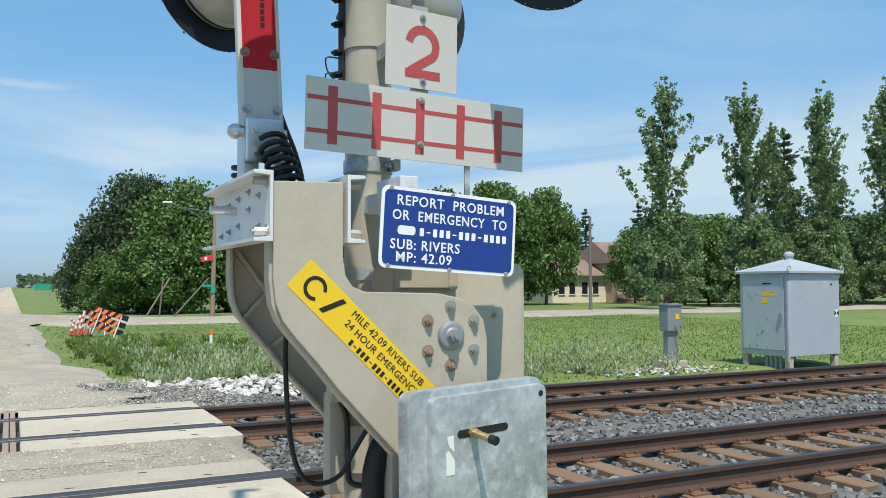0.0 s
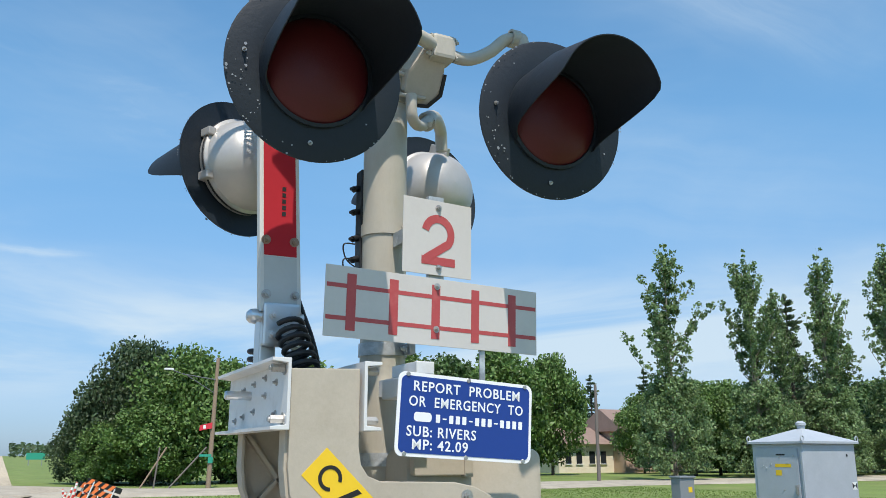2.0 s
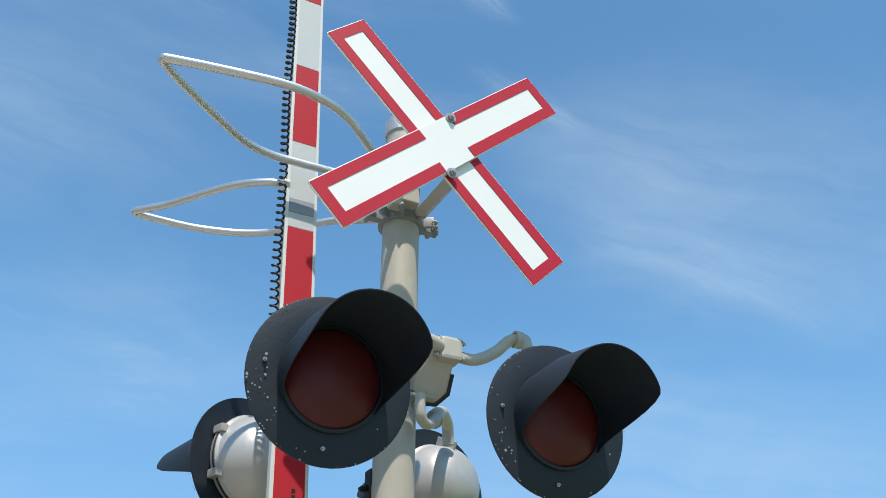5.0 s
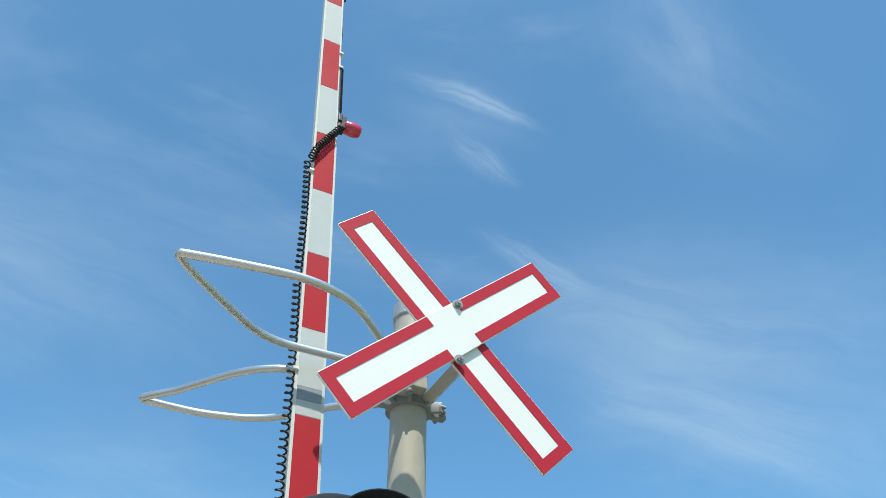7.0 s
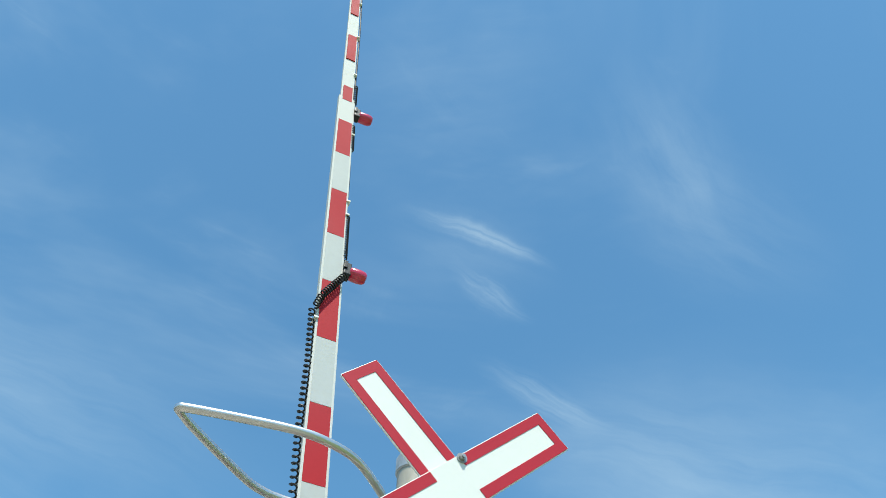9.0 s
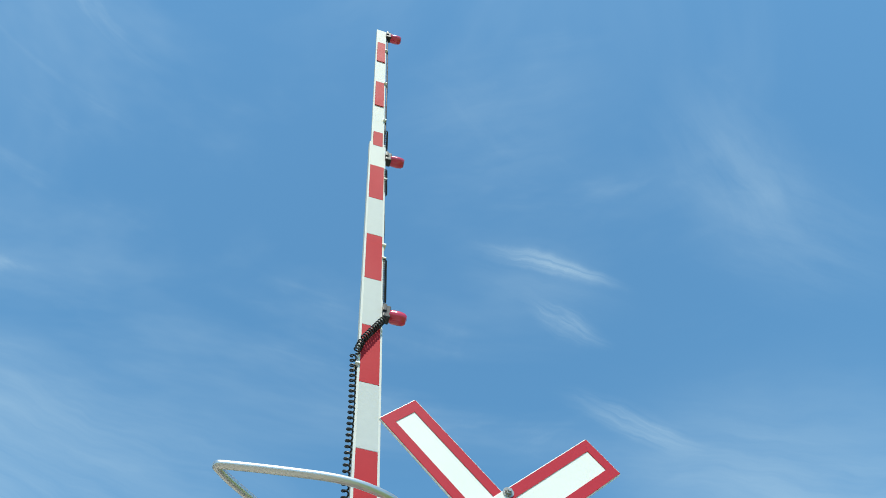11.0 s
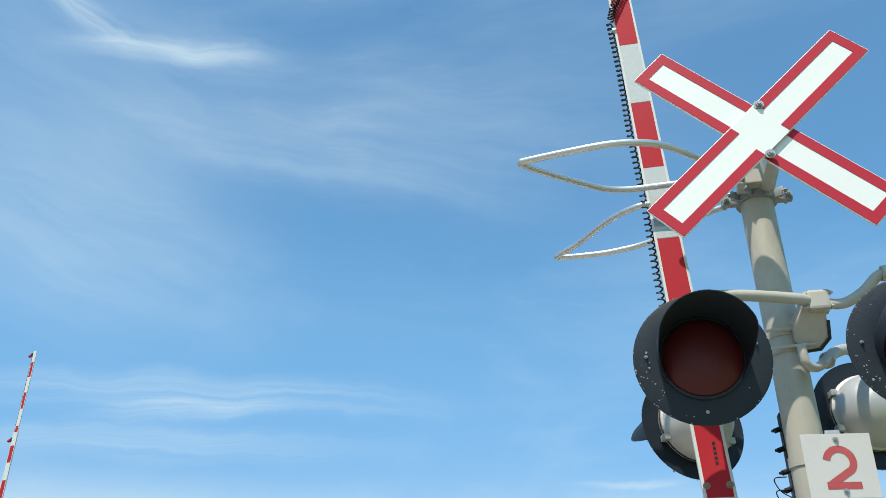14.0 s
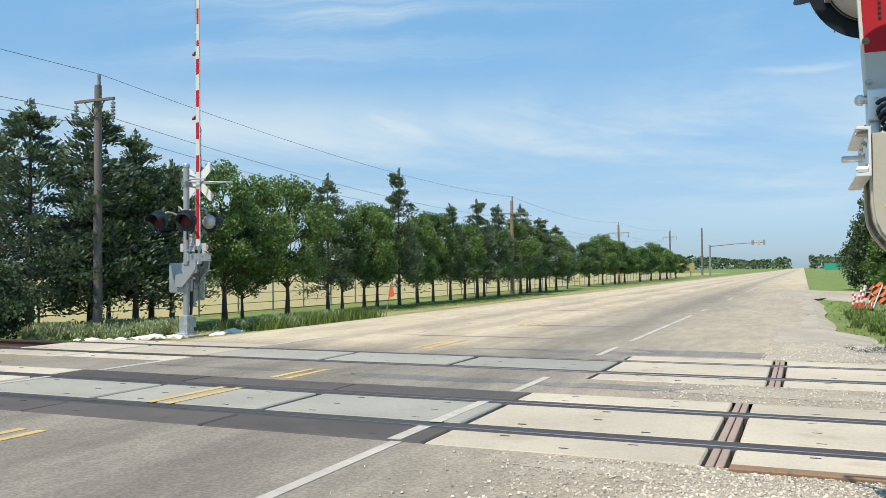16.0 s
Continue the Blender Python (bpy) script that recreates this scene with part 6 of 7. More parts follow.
def pine(seed, h, clear, rad, size, leaf, label, group, whorls=17, per=170):
    rg = np.random.default_rng(seed)
    limbs, cen, ax = [], [], []
    for k in range(whorls):
        u = (k + rg.uniform(-0.3, 0.3)) / whorls
        z = clear + (h - clear) * max(u, 0)
        reach = rad * (1 - max(u, 0)) ** 0.85 * rg.uniform(0.75, 1.2) + 0.30
        for j in range(rg.integers(4, 7)):
            a = rg.uniform(0, 6.283)
            r = reach * rg.uniform(0.55, 1.1)
            tip = np.array((r * math.cos(a), r * math.sin(a), z + r * rg.uniform(-0.18, 0.22)))
            limbs.append(((0, 0, z), tuple(tip), 0.02 * h / 6))
            t = (0.35 + 0.70 * rg.random(per // 5) ** 0.7)[:, None]
            base = np.array((0, 0, z))
            pts = base + (tip - base) * t + rg.normal(size=(per // 5, 3)) * np.array((0.16, 0.16, 0.10)) * (0.4 + reach * 0.42)
            cen.append(pts)
            d = (tip - base) / np.linalg.norm(tip - base)
            ax.append(np.repeat(d[None] + np.array(((0, 0, 0.5),)), per // 5, 0))
    cen, ax = np.concatenate(cen), np.concatenate(ax)
    top = np.stack([rg.normal(0, 0.06, 60), rg.normal(0, 0.06, 60), h + 0.15 - 0.6 * rg.random(60)], 1)
    cen, ax = np.concatenate([cen, top]), np.concatenate([ax, np.repeat(np.array(((0, 0, 1.0),)), 60, 0)])
    lv, lf = leaves(cen, size, rg, 0.42, ax)
    return make_tree("tree", label, trunk_mesh(h, h * 0.016, rg, limbs, 0.008), bark, lv, lf, leaf, group)


def poplar(seed, h, low_rad, size, leaf, label, group, leaders=2):
    """An airy crown of steep branches with leaf tufts along them, over a broad leafy skirt."""
    rg = np.random.default_rng(seed)
    limbs, tufts = [], []
    fork, lead = np.array((0, 0, h * 0.30)), np.array((rg.normal(0, 0.2), rg.normal(0, 0.2), h))
    for j in range(6):
        limbs.append((tuple(fork + (lead - fork) * j / 6), tuple(fork + (lead - fork) * (j + 1.1) / 6), 0.08 * (1 - j / 7)))
    for q in np.linspace(0.45, 1.0, 26):
        tufts.append((fork + (lead - fork) * q + rg.normal(0, 0.16, 3), 0.34 - 0.16 * q, 16))
    for k in range(36 + 5 * leaders):
        u = rg.random() ** 0.95
        base = fork + (lead - fork) * (0.02 + 0.80 * u)
        a, steep = rg.uniform(0, 6.283), math.radians(rg.uniform(14, 36 if k % 5 else 52))
        ln = (6.0 - 3.9 * u) * rg.uniform(0.6, 1.15)
        tip = base + ln * np.array((math.cos(a) * math.sin(steep), math.sin(a) * math.sin(steep), math.cos(steep)))
        tip[2] = min(tip[2], h * 0.95)
        mid = (base + tip) / 2 + np.array((math.cos(a), math.sin(a), -0.4)) * ln * 0.07
        limbs.append((tuple(base), tuple(mid), 0.045))
        limbs.append((tuple(mid), tuple(tip), 0.026))
        for q in np.arange(0.18, 1.02, 0.24 / ln):
            on = base * (1 - q) ** 2 + mid * 2 * q * (1 - q) + tip * q * q
            if rg.random() < 0.86:
                tufts.append((on + rg.normal(0, 0.20, 3) * (1.15 - 0.5 * q), rg.uniform(0.18, 0.40), int(rg.integers(11, 24))))
    for k in range(170):
        z = 0.7 + (h * 0.36) * rg.random()
        a = rg.uniform(0, 6.283)
        r = low_rad * (0.25 + 0.75 * rg.random() ** 0.5) * (1.0 - 0.55 * (z / (h * 0.40)) ** 2)
        c = np.array((math.cos(a) * r, math.sin(a) * r, z))
        if k % 2 == 0:
            limbs.append(((0, 0, max(0.6, z - r * 0.5)), tuple(c), 0.035))
        tufts.append((c, rg.uniform(0.5, 0.85), int(rg.integers(60, 100))))
    cen = np.concatenate([c + ball(rg, n_) * r_ * np.array((1, 1, 0.85)) for c, r_, n_ in tufts])
    lv, lf = leaves(cen, size, rg, 0.75)
    return make_tree("tree", label, trunk_mesh(h * 0.90, h * 0.0085, rg, limbs, 0.03), pale_bark, lv, lf, leaf, group)


def place(src, spots, z=-0.25):
    """Moves the first tree to the first spot and copies it to the others: x, y, turn, scale across, scale up."""
    for i, (x, y, a, s, sz) in enumerate(spots):
        m = Matrix.Translation((x, y, z)) @ Matrix.Rotation(radians(a), 4, "Z") @ Matrix.Diagonal((s, s, sz, 1))
        if i:
            copy_thing(src, m)
    x, y, a, s, sz = spots[0]
    src.location, src.rotation_euler, src.scale = (x, y, z), (0, 0, radians(a)), (s, s, sz)


ROW = "row of trees along the road"
t1 = broadleaf(11, 5.0, 1.2, 1.75, 72, 270, 0.060, leaf_light, "young leafy tree in a roadside row", ROW, spread=0.135)
t2 = broadleaf(12, 4.8, 1.15, 1.62, 66, 270, 0.060, leaf_mid, "young leafy tree in a roadside row", ROW, spread=0.135)
t3 = pine(13, 5.6, 1.0, 1.75, 0.075, needle_mat, "dark pine tree in a roadside row", ROW, 17, 420)
t5 = pine(16, 6.2, 1.1, 2.05, 0.08, needle_mat, "full grey-green pine beside the power pole", ROW, 18, 460)
t4 = pine(14, 5.4, 1.1, 1.5, 0.075, needle_mat, "dark pine tree in a roadside row", ROW, 17, 420)
place(t1, [(-17.2, 14.4, 20, 0.95, 0.94), (-16.9, 17.5, 130, 0.95, 1.02), (-16.9, 21.2, 250, 0.92, 1.0), (-17.0, 27.4, 70, 0.78, 0.90), (-17.0, 39.4, 200, 0.8, 0.84), (-17.2, 33.4, 10, 0.85, 0.86), (-16.9, 47.6, 300, 0.9, 0.95), (-17.3, 57, 80, 0.9, 0.9),
           (-18.0, 80, 40, 1.1, 1.0), (-18.5, 94, 140, 1.2, 0.85), (-18.4, 112, 260, 1.3, 1.0), (-18.6, 128, 10, 1.3, 0.85)], -0.3)
place(t2, [(-17.5, 13.0, 0, 0.8, 0.74), (-17.6, 19.4, 60, 0.66, 0.72), (-17.2, 25.8, 160, 0.72, 0.80), (-17.2, 29.0, 220, 0.8, 0.93), (-17.3, 35.6, 330, 0.8, 0.95), (-17.3, 43.4, 100, 0.85, 0.88), (-17.5, 53.5, 20, 1.0, 0.95),
           (-18.0, 74, 200, 1.1, 0.85), (-18.2, 87, 300, 1.2, 0.95), (-18.3, 103, 100, 1.2, 0.85), (-18.4, 120, 50, 1.3, 0.95), (-18.6, 138, 80, 1.2, 0.8), (-17.6, 64.5, 10, 0.6, 0.75)], -0.3)
place(t5, [(-18.3, 11.0, 40, 1.0, 1.0), (-16.95, 12.0, 200, 0.95, 1.0), (-16.6, 13.1, 100, 0.85, 0.90), (-19.8, 11.2, 300, 1.0, 0.90), (-21.3, 10.4, 10, 1.1, 0.95), (-18.6, 13.4, 150, 0.9, 0.82)], -0.3)
place(t3, [(-16.0, 13.9, 40, 0.8, 0.86), (-17.0, 24.3, 140, 0.8, 0.98), (-16.9, 30.7, 230, 0.85, 1.14), (-17.0, 41.4, 20, 0.95, 1.02), (-17.2, 50.4, 110, 1.0, 1.08), (-17.2, 59.5, 310, 1.0, 0.9)], -0.3)
place(t4, [(-22.5, 12.3, 90, 0.95, 1.08), (-17.1, 37.5, 200, 0.8, 0.96), (-17.1, 45.5, 10, 0.95, 1.05), (-17.3, 55.4, 150, 1.1, 1.0), (-17.3, 52.2, 50, 0.9, 0.95)], -0.3)
bush = broadleaf(15, 1.6, 0.05, 1.15, 70, 220, 0.045, leaf_dark, "low dense green bush beside the tracks", "roadside bushes")
place(bush, [(-16.4, 8.0, 0, 1.05, 1.15), (-17.6, 7.0, 80, 1.3, 1.2)], -0.3)

WOOD = "trees beside the side road"
g1 = broadleaf(21, 9.2, 0.3, 4.0, 150, 120, 0.17, leaf_dark, "large dark leafy tree beyond the side road", WOOD, spread=0.15)
g2 = broadleaf(22, 8.8, 0.2, 3.6, 150, 120, 0.17, leaf_light, "large bright green leafy tree beyond the side road", WOOD, spread=0.15)
place(g1, [(8.6, 59.5, 0, 0.80, 1.03), (6.6, 61.0, 100, 0.66, 0.74), (5.6, 63, 40, 0.5, 0.48), (17.5, 60, 220, 1.0, 0.85), (23, 64, 10, 1.1, 0.8)], -0.3)
place(g2, [(11.6, 57.0, 30, 0.95, 1.02), (14.6, 58.5, 160, 0.85, 0.95), (9.4, 56.0, 250, 0.75, 0.62), (19.5, 57, 80, 0.9, 0.8), (6.3, 58.2, 120, 0.5, 0.45)], -0.3)
g3 = broadleaf(23, 11.5, 1.2, 4.6, 130, 130, 0.23, leaf_light, "broad leafy tree near the house", "trees round the house", spread=0.16)
g4 = broadleaf(24, 11.0, 0.6, 5.0, 130, 130, 0.23, leaf_mid, "broad leafy tree near the house", "trees round the house", spread=0.16)
place(g3, [(42.5, 67, 0, 0.95, 0.98), (33, 70, 90, 1.0, 0.95), (56.5, 56, 40, 0.6, 0.70), (70, 66, 200, 0.9, 0.80), (60.5, 57, 20, 0.62, 0.66), (47.8, 66, 210, 0.62, 0.95), (59.0, 66, 70, 0.55, 0.66), (25, 74, 10, 1.0, 0.9)], -0.3)
place(g4, [(38, 70, 30, 1.0, 0.98), (45.5, 67.5, 140, 0.62, 0.88), (71, 67, 250, 1.1, 0.80), (76, 62, 10, 1.1, 0.85), (83, 58, 90, 1.1, 0.85), (72, 78, 310, 1.2, 0.78), (62, 90, 60, 1.3, 0.75), (90, 70, 10, 1.5, 0.9),
           (64, 54, 40, 0.62, 0.6), (72, 53, 140, 0.7, 0.7), (80, 50, 240, 0.7, 0.7)], -0.3)
p1_ = poplar(31, 18.2, 3.6, 0.125, poplar_leaf, "tall slender poplar with gaps in its crown", "poplars")
p2_ = poplar(32, 18.2, 3.2, 0.125, poplar_leaf, "tall slender poplar with gaps in its crown", "poplars", 3)
p3_ = poplar(36, 18.2, 3.0, 0.125, poplar_leaf, "tall slender poplar with gaps in its crown", "poplars", 1)
place(p1_, [(45.6, 46.4, 170, 0.95, 1.0), (71.9, 46.2, 200, 1.0, 1.16)], -0.3)
place(p2_, [(54.6, 46.4, 40, 0.95, 1.02), (68.6, 50, 130, 0.9, 0.80)], -0.3)
place(p3_, [(63.4, 46.6, 120, 1.0, 1.08), (58.6, 47.4, 20, 0.75, 0.86)], -0.3)
sp = pine(33, 15.5, 0.6, 2.6, 0.22, needle_mat, "tall dark spruce behind the poplars", "spruces", 26, 220)
place(sp, [(61.2, 48.4, 0, 1.0, 1.0), (66, 90, 90, 0.9, 0.85), (72, 92, 180, 0.9, 0.8), (58, 96, 20, 0.9, 0.82), (78, 88, 10, 0.9, 0.85)], -0.3)

# distant woods on the horizon
rgw = np.random.default_rng(77)
n = 26000
wx = rgw.uniform(-900, 900, n)
wy = np.where(np.abs(wx + 40) < 110, rgw.uniform(900, 1300, n), rgw.uniform(380, 700, n))
hh = np.where(np.abs(wx + 40) < 110, 6.0 + 1.2 * np.sin(wx * 0.051 + 1), 5.0 + 3.5 * np.sin(wx * 0.013) + 2.0 * np.sin(wx * 0.051 + 1))
keep = (np.abs(wx + 4) > 11) & (hh > 3.0)
wx, wy, hh = wx[keep], wy[keep], hh[keep]
cen = np.stack([wx, wy, hh * rgw.random(len(wx)) ** 0.7 * np.where(wy > 800, 2.0, 1.0)], 1)
lv, lf = leaves(cen, 1.9, rgw, 0.8)
tagged(new("far_woods", mesh_np("far_woods", lv, lf, leaf_dark)), "distant dark green woods along the horizon", "woods", kind="stuff")

# ---- weeds and grass ----
def blades(name, px0, py0, h, material, label, lean=0.35, width=0.012):
    n = len(px0)
    z = np.array([max(ground_z(x, y), -0.31) for x, y in zip(px0, py0)])
    a = rng.uniform(0, 6.283, n)
    w = width * rng.uniform(0.6, 1.4, n)
    base = np.stack([px0, py0, z], 1)
    side = np.stack([np.cos(a), np.sin(a), np.zeros(n)], 1) * w[:, None]
    tip = base + np.stack([rng.normal(0, lean, n) * h, rng.normal(0, lean, n) * h, h], 1)
    mid = (base + tip) / 2 + np.stack([np.zeros(n), np.zeros(n), h * 0.08], 1)
    v = np.stack([base - side, base + side, mid + side * 0.8, tip, mid - side * 0.8], 1).reshape(-1, 3)
    f = np.arange(n * 5).reshape(-1, 5)
    return tagged(new(name, mesh_np(name, v, f, material)), label, "grass", kind="stuff")


def weed_clumps(name, cx, cy, h, material, label, per=170):
    """Bushy weeds: stems crowded with small upright leaves."""
    n = len(cx)
    hh = np.repeat(h, per)
    u = rng.random(n * per) ** 0.8
    z = np.repeat([max(ground_z(x, y), -0.31) for x, y in zip(cx, cy)], per)
    stem = rng.integers(0, 9, n * per) * 0.7 + np.repeat(rng.uniform(0, 6, n), per) + rng.normal(0, 0.25, n * per)
    r = 0.05 + 0.24 * u * hh / 0.5 + rng.normal(0, 0.035, n * per)
    cen = np.stack([np.repeat(cx, per) + r * np.cos(stem), np.repeat(cy, per) + r * np.sin(stem), z + u * hh], 1)
    ax = np.repeat(np.array(((0, 0, 1.0),)), n * per, 0)
    lv, lf = leaves(cen, 0.046, rng, 0.40, ax)
    return tagged(new(name, mesh_np(name, lv, lf, material)), label, "weeds", kind="stuff")


n = 34000
bx, by = 1.6 + 34 * rng.random(n) ** 0.8, 9.6 + 29 * rng.random(n) ** 1.1
edge = 1.5 + 1.6 * np.maximum(0, (13.5 - by) / 4)
m_ = (bx > edge) & ~((np.abs(bx - 17.2) < 1.6) & (np.abs(by - 10.2) < 1.4))
blades("grass", bx[m_], by[m_], rng.uniform(0.025, 0.07, n)[m_], blade_mat, "short green grass beside the gravel side road", 0.5, 0.018)
n = 14000
bx, by = -11.3 - 5.5 * rng.random(n), 9.5 + 40 * rng.random(n) ** 1.3
blades("grass", bx, by, rng.uniform(0.02, 0.06, n), blade_mat, "short green grass strip along the road", 0.4, 0.018)
cx, cy = np.concatenate([rng.uniform(2.8, 9.5, 120), rng.uniform(9.5, 13.2, 22)]), np.concatenate([11.5 + 5.5 * rng.random(120) ** 1.4, rng.uniform(9.8, 12.0, 22)])
weed_clumps("weeds", cx, cy, 0.16 + 0.62 * rng.random(len(cx)) ** 1.6, sage_mat, "bushy grey-green roadside weeds near the tracks")
cx, cy = rng.uniform(2.0, 8, 110), rng.uniform(14, 24, 110)
weed_clumps("weeds", cx, cy, rng.uniform(0.15, 0.42, len(cx)), blade_mat, "bushy green roadside weeds near the barricade")
cx, cy = np.concatenate([rng.uniform(-17.5, -14.3, 90), rng.uniform(-12.9, -11.4, 50)]), np.concatenate([rng.uniform(9.6, 13.0, 90), rng.uniform(12.6, 15.5, 50)])
weed_clumps("weeds", cx, cy, rng.uniform(0.18, 0.45, len(cx)), sage_mat, "bushy grey-green roadside weeds near the tracks")
cx, cy = rng.uniform(-13.2, -11.2, 110), rng.uniform(12.4, 17.8, 110)
bx, by = np.repeat(cx, 70) + rng.normal(0, 0.16, 110 * 70), np.repeat(cy, 70) + rng.normal(0, 0.16, 110 * 70)
blades("weeds", bx, by, rng.uniform(0.14, 0.46, len(bx)), blade_mat, "tall green roadside grass by the far signal", 0.3, 0.015)

# dry field beyond the tree row
bm = bmesh.new()
box(bm, (-220, 120, -0.27), (399, 330, 0.03))
solo("field", bm, field_mat, "dry yellow field beyond the tree row", "field", kind="structure")

# white rubble
n = 1300
bx, by = np.clip(rng.normal(4.1, 1.7, n), 1.7, 8.4), rng.normal(10.7, 0.5, n)
stones("rubble_pile", np.stack([bx, by, -0.22 + 0.20 * np.exp(-((by - 10.8) / 0.4) ** 2) * rng.random(n)], 1), 0.026 + 0.095 * rng.random(n) ** 1.9, rubble_mat, "broken white limestone rubble beside the track", "rubble", 0.6)
for i, (x, y, s) in enumerate(((-14.2, 9.15, 0.17), (-13.85, 9.3, 0.13), (-13.6, 9.4, 0.18), (-13.45, 9.7, 0.14), (-13.35, 9.95, 0.2), (-13.4, 10.3, 0.24), (-13.1, 10.2, 0.15), (-12.95, 10.5, 0.22), (-12.6, 11.6, 0.24), (-12.35, 11.9, 0.34), (-14.5, 9.0, 0.1))):
    bm = bmesh.new()
    bmesh.ops.create_icosphere(bm, subdivisions=1, radius=s * 0.9)
    for v in bm.verts:
        v.co *= 1 + 0.55 * noise.noise(v.co * 6 + Vector((i * 7, 0, 0)))
        v.co.x *= 1.3
        v.co.z *= 0.42
    bm.transform(Matrix.Translation((x, y, -0.17)))
    solo("rock", bm, rubble_mat, "pale limestone rock beside the far signal", "rock", group="rocks at the far signal")

# ---- signal cabinet, small box ----
CX0, CY0 = 17.12, 10.1
cab = thing("signal_cabinet", (CX0, CY0, -0.3), "grey metal signal cabinet with a hipped roof on short legs", "cabinet")
CM = Matrix.Translation((CX0, CY0, 0)) @ Matrix.Rotation(radians(4), 4, "Z")
W2, D2, ZB, ZT = 0.93, 0.68, -0.05, 1.86


def cbox(c, s, bevel=0.0):
    b2 = bmesh.new()
    box(b2, c, s, bevel=bevel)
    b2.transform(CM)
    return b2


cbody = part("body", cbox((0, 0, (ZB + ZT) / 2), (2 * W2, 2 * D2, ZT - ZB), 0.015), cab_paint, cab)
bm = bmesh.new()
e = 0.08
base = [bm.verts.new((sx_ * (W2 + e), sy_ * (D2 + e), ZT)) for sx_, sy_ in ((-1, -1), (1, -1), (1, 1), (-1, 1))]
lip = [bm.verts.new((v.co.x, v.co.y, ZT + 0.05)) for v in base]
top = [bm.verts.new((sx_ * 0.10, sy_ * 0.10, ZT + 0.34)) for sx_, sy_ in ((-1, -1), (1, -1), (1, 1), (-1, 1))]
for ra, rb in ((base, lip), (lip, top)):
    for k in range(4):
        bm.faces.new((ra[k], ra[(k + 1) % 4], rb[(k + 1) % 4], rb[k]))
bm.faces.new(top)
bm.faces.new(base[::-1])
bm.transform(CM)
roof = part("roof", bm, cab_paint, cab, "hipped metal roof")
bm = bmesh.new()
lathe(bm, ((0.09, ZT + 0.33), (0.09, ZT + 0.42), (0.12, ZT + 0.43), (0.12, ZT + 0.48), (0.05, ZT + 0.53), (0, ZT + 0.53)), CM @ Vector((0, 0, 0)), (0, 0, 1), 20)
part("vent_cap", bm, cab_paint, roof, smooth=True)
for sx_, sy_ in ((-1, 1), (1, -1), (-1, -1), (1, 1)):
    bm = bmesh.new()
    c = CM @ Vector((sx_ * (W2 + 0.05), sy_ * (D2 + 0.05), ZT + 0.11))
    tube(bm, [c + Vector((0.05 * math.cos(a), 0, 0.06 * math.sin(a))) for a in [k * math.pi / 6 for k in range(13)]], 0.014, 6)
    part("lifting_eye", bm, cab_paint, roof)
door = part("door", cbox((-W2 - 0.012, 0.02, (ZB + ZT) / 2 + 0.02), (0.025, 2 * D2 - 0.22, ZT - ZB - 0.24), 0.006), cab_paint, cab, "grey metal door with a handle")
part("handle", cbox((-W2 - 0.05, -D2 + 0.20, 0.86), (0.05, 0.05, 0.20), 0.01), bolt_mat, door)
part("hinge_rod", cbox((-W2 - 0.02, -D2 + 0.02, 0.75), (0.05, 0.05, 1.85), 0.006), cab_paint, cab)
part("warning_label", cbox((-W2 - 0.027, -0.15, 1.38), (0.004, 0.42, 0.075)), yellow_sheet, door, "yellow warning label")
part("warning_label", cbox((-W2 - 0.027, -0.02, 1.22), (0.004, 0.16, 0.12)), yellow_sheet, door, "yellow warning label")
part("text_bar", cbox((-W2 - 0.027, -0.1, 1.62), (0.004, 0.24, 0.035)), ink, door, "dark bar")
bm = cbox((0.80, -D2 - 0.003, 0.92), (0.17, 0.004, 0.17))
mk = part("marker", bm, cross_white, cab, "white square marker with black triangles")
bm = bmesh.new()
for s in (-1, 1):
    prism(bm, [(0.80, 0.92), (0.80 + s * 0.085, 0.92 + 0.07), (0.80 + s * 0.085, 0.92 - 0.07)], Matrix.Translation((0, -D2 - 0.0065, 0)) @ FRONT, 0.001)
bm.transform(CM)
part("triangles", bm, ink, mk)
bm = cbox((0.62, -D2 - 0.004, 1.60), (0.05, 0.006, 0.05))
part("plate", bm, ink, cab)
for x in (-W2 + 0.1, W2 - 0.1):
    for y in (-D2 + 0.1, D2 - 0.1):
        part("leg", cbox((x, y, -0.19), (0.14, 0.14, 0.30), 0.01), concrete, cab, "short concrete leg")
for k in range(4):
    bm = bmesh.new()
    c = CM @ Vector((-W2 + 0.12, -0.35 + 0.13 * k, 0))
    cyl(bm, (c.x, c.y, -0.34), (c.x, c.y, -0.03), 0.045, 12)
    part("conduit", bm, box_grey, cab)
rngc = np.random.default_rng(5)
bm = bmesh.new()
for k in range(16):
    y, z = rngc.uniform(-0.5, 0.5), rngc.uniform(0.1, 1.6)
    cyl(bm, (-W2 - 0.026, y, z), (-W2 - 0.036, y, z), 0.022, 10)
bm.transform(CM)
part("rivets", bm, galv, door)

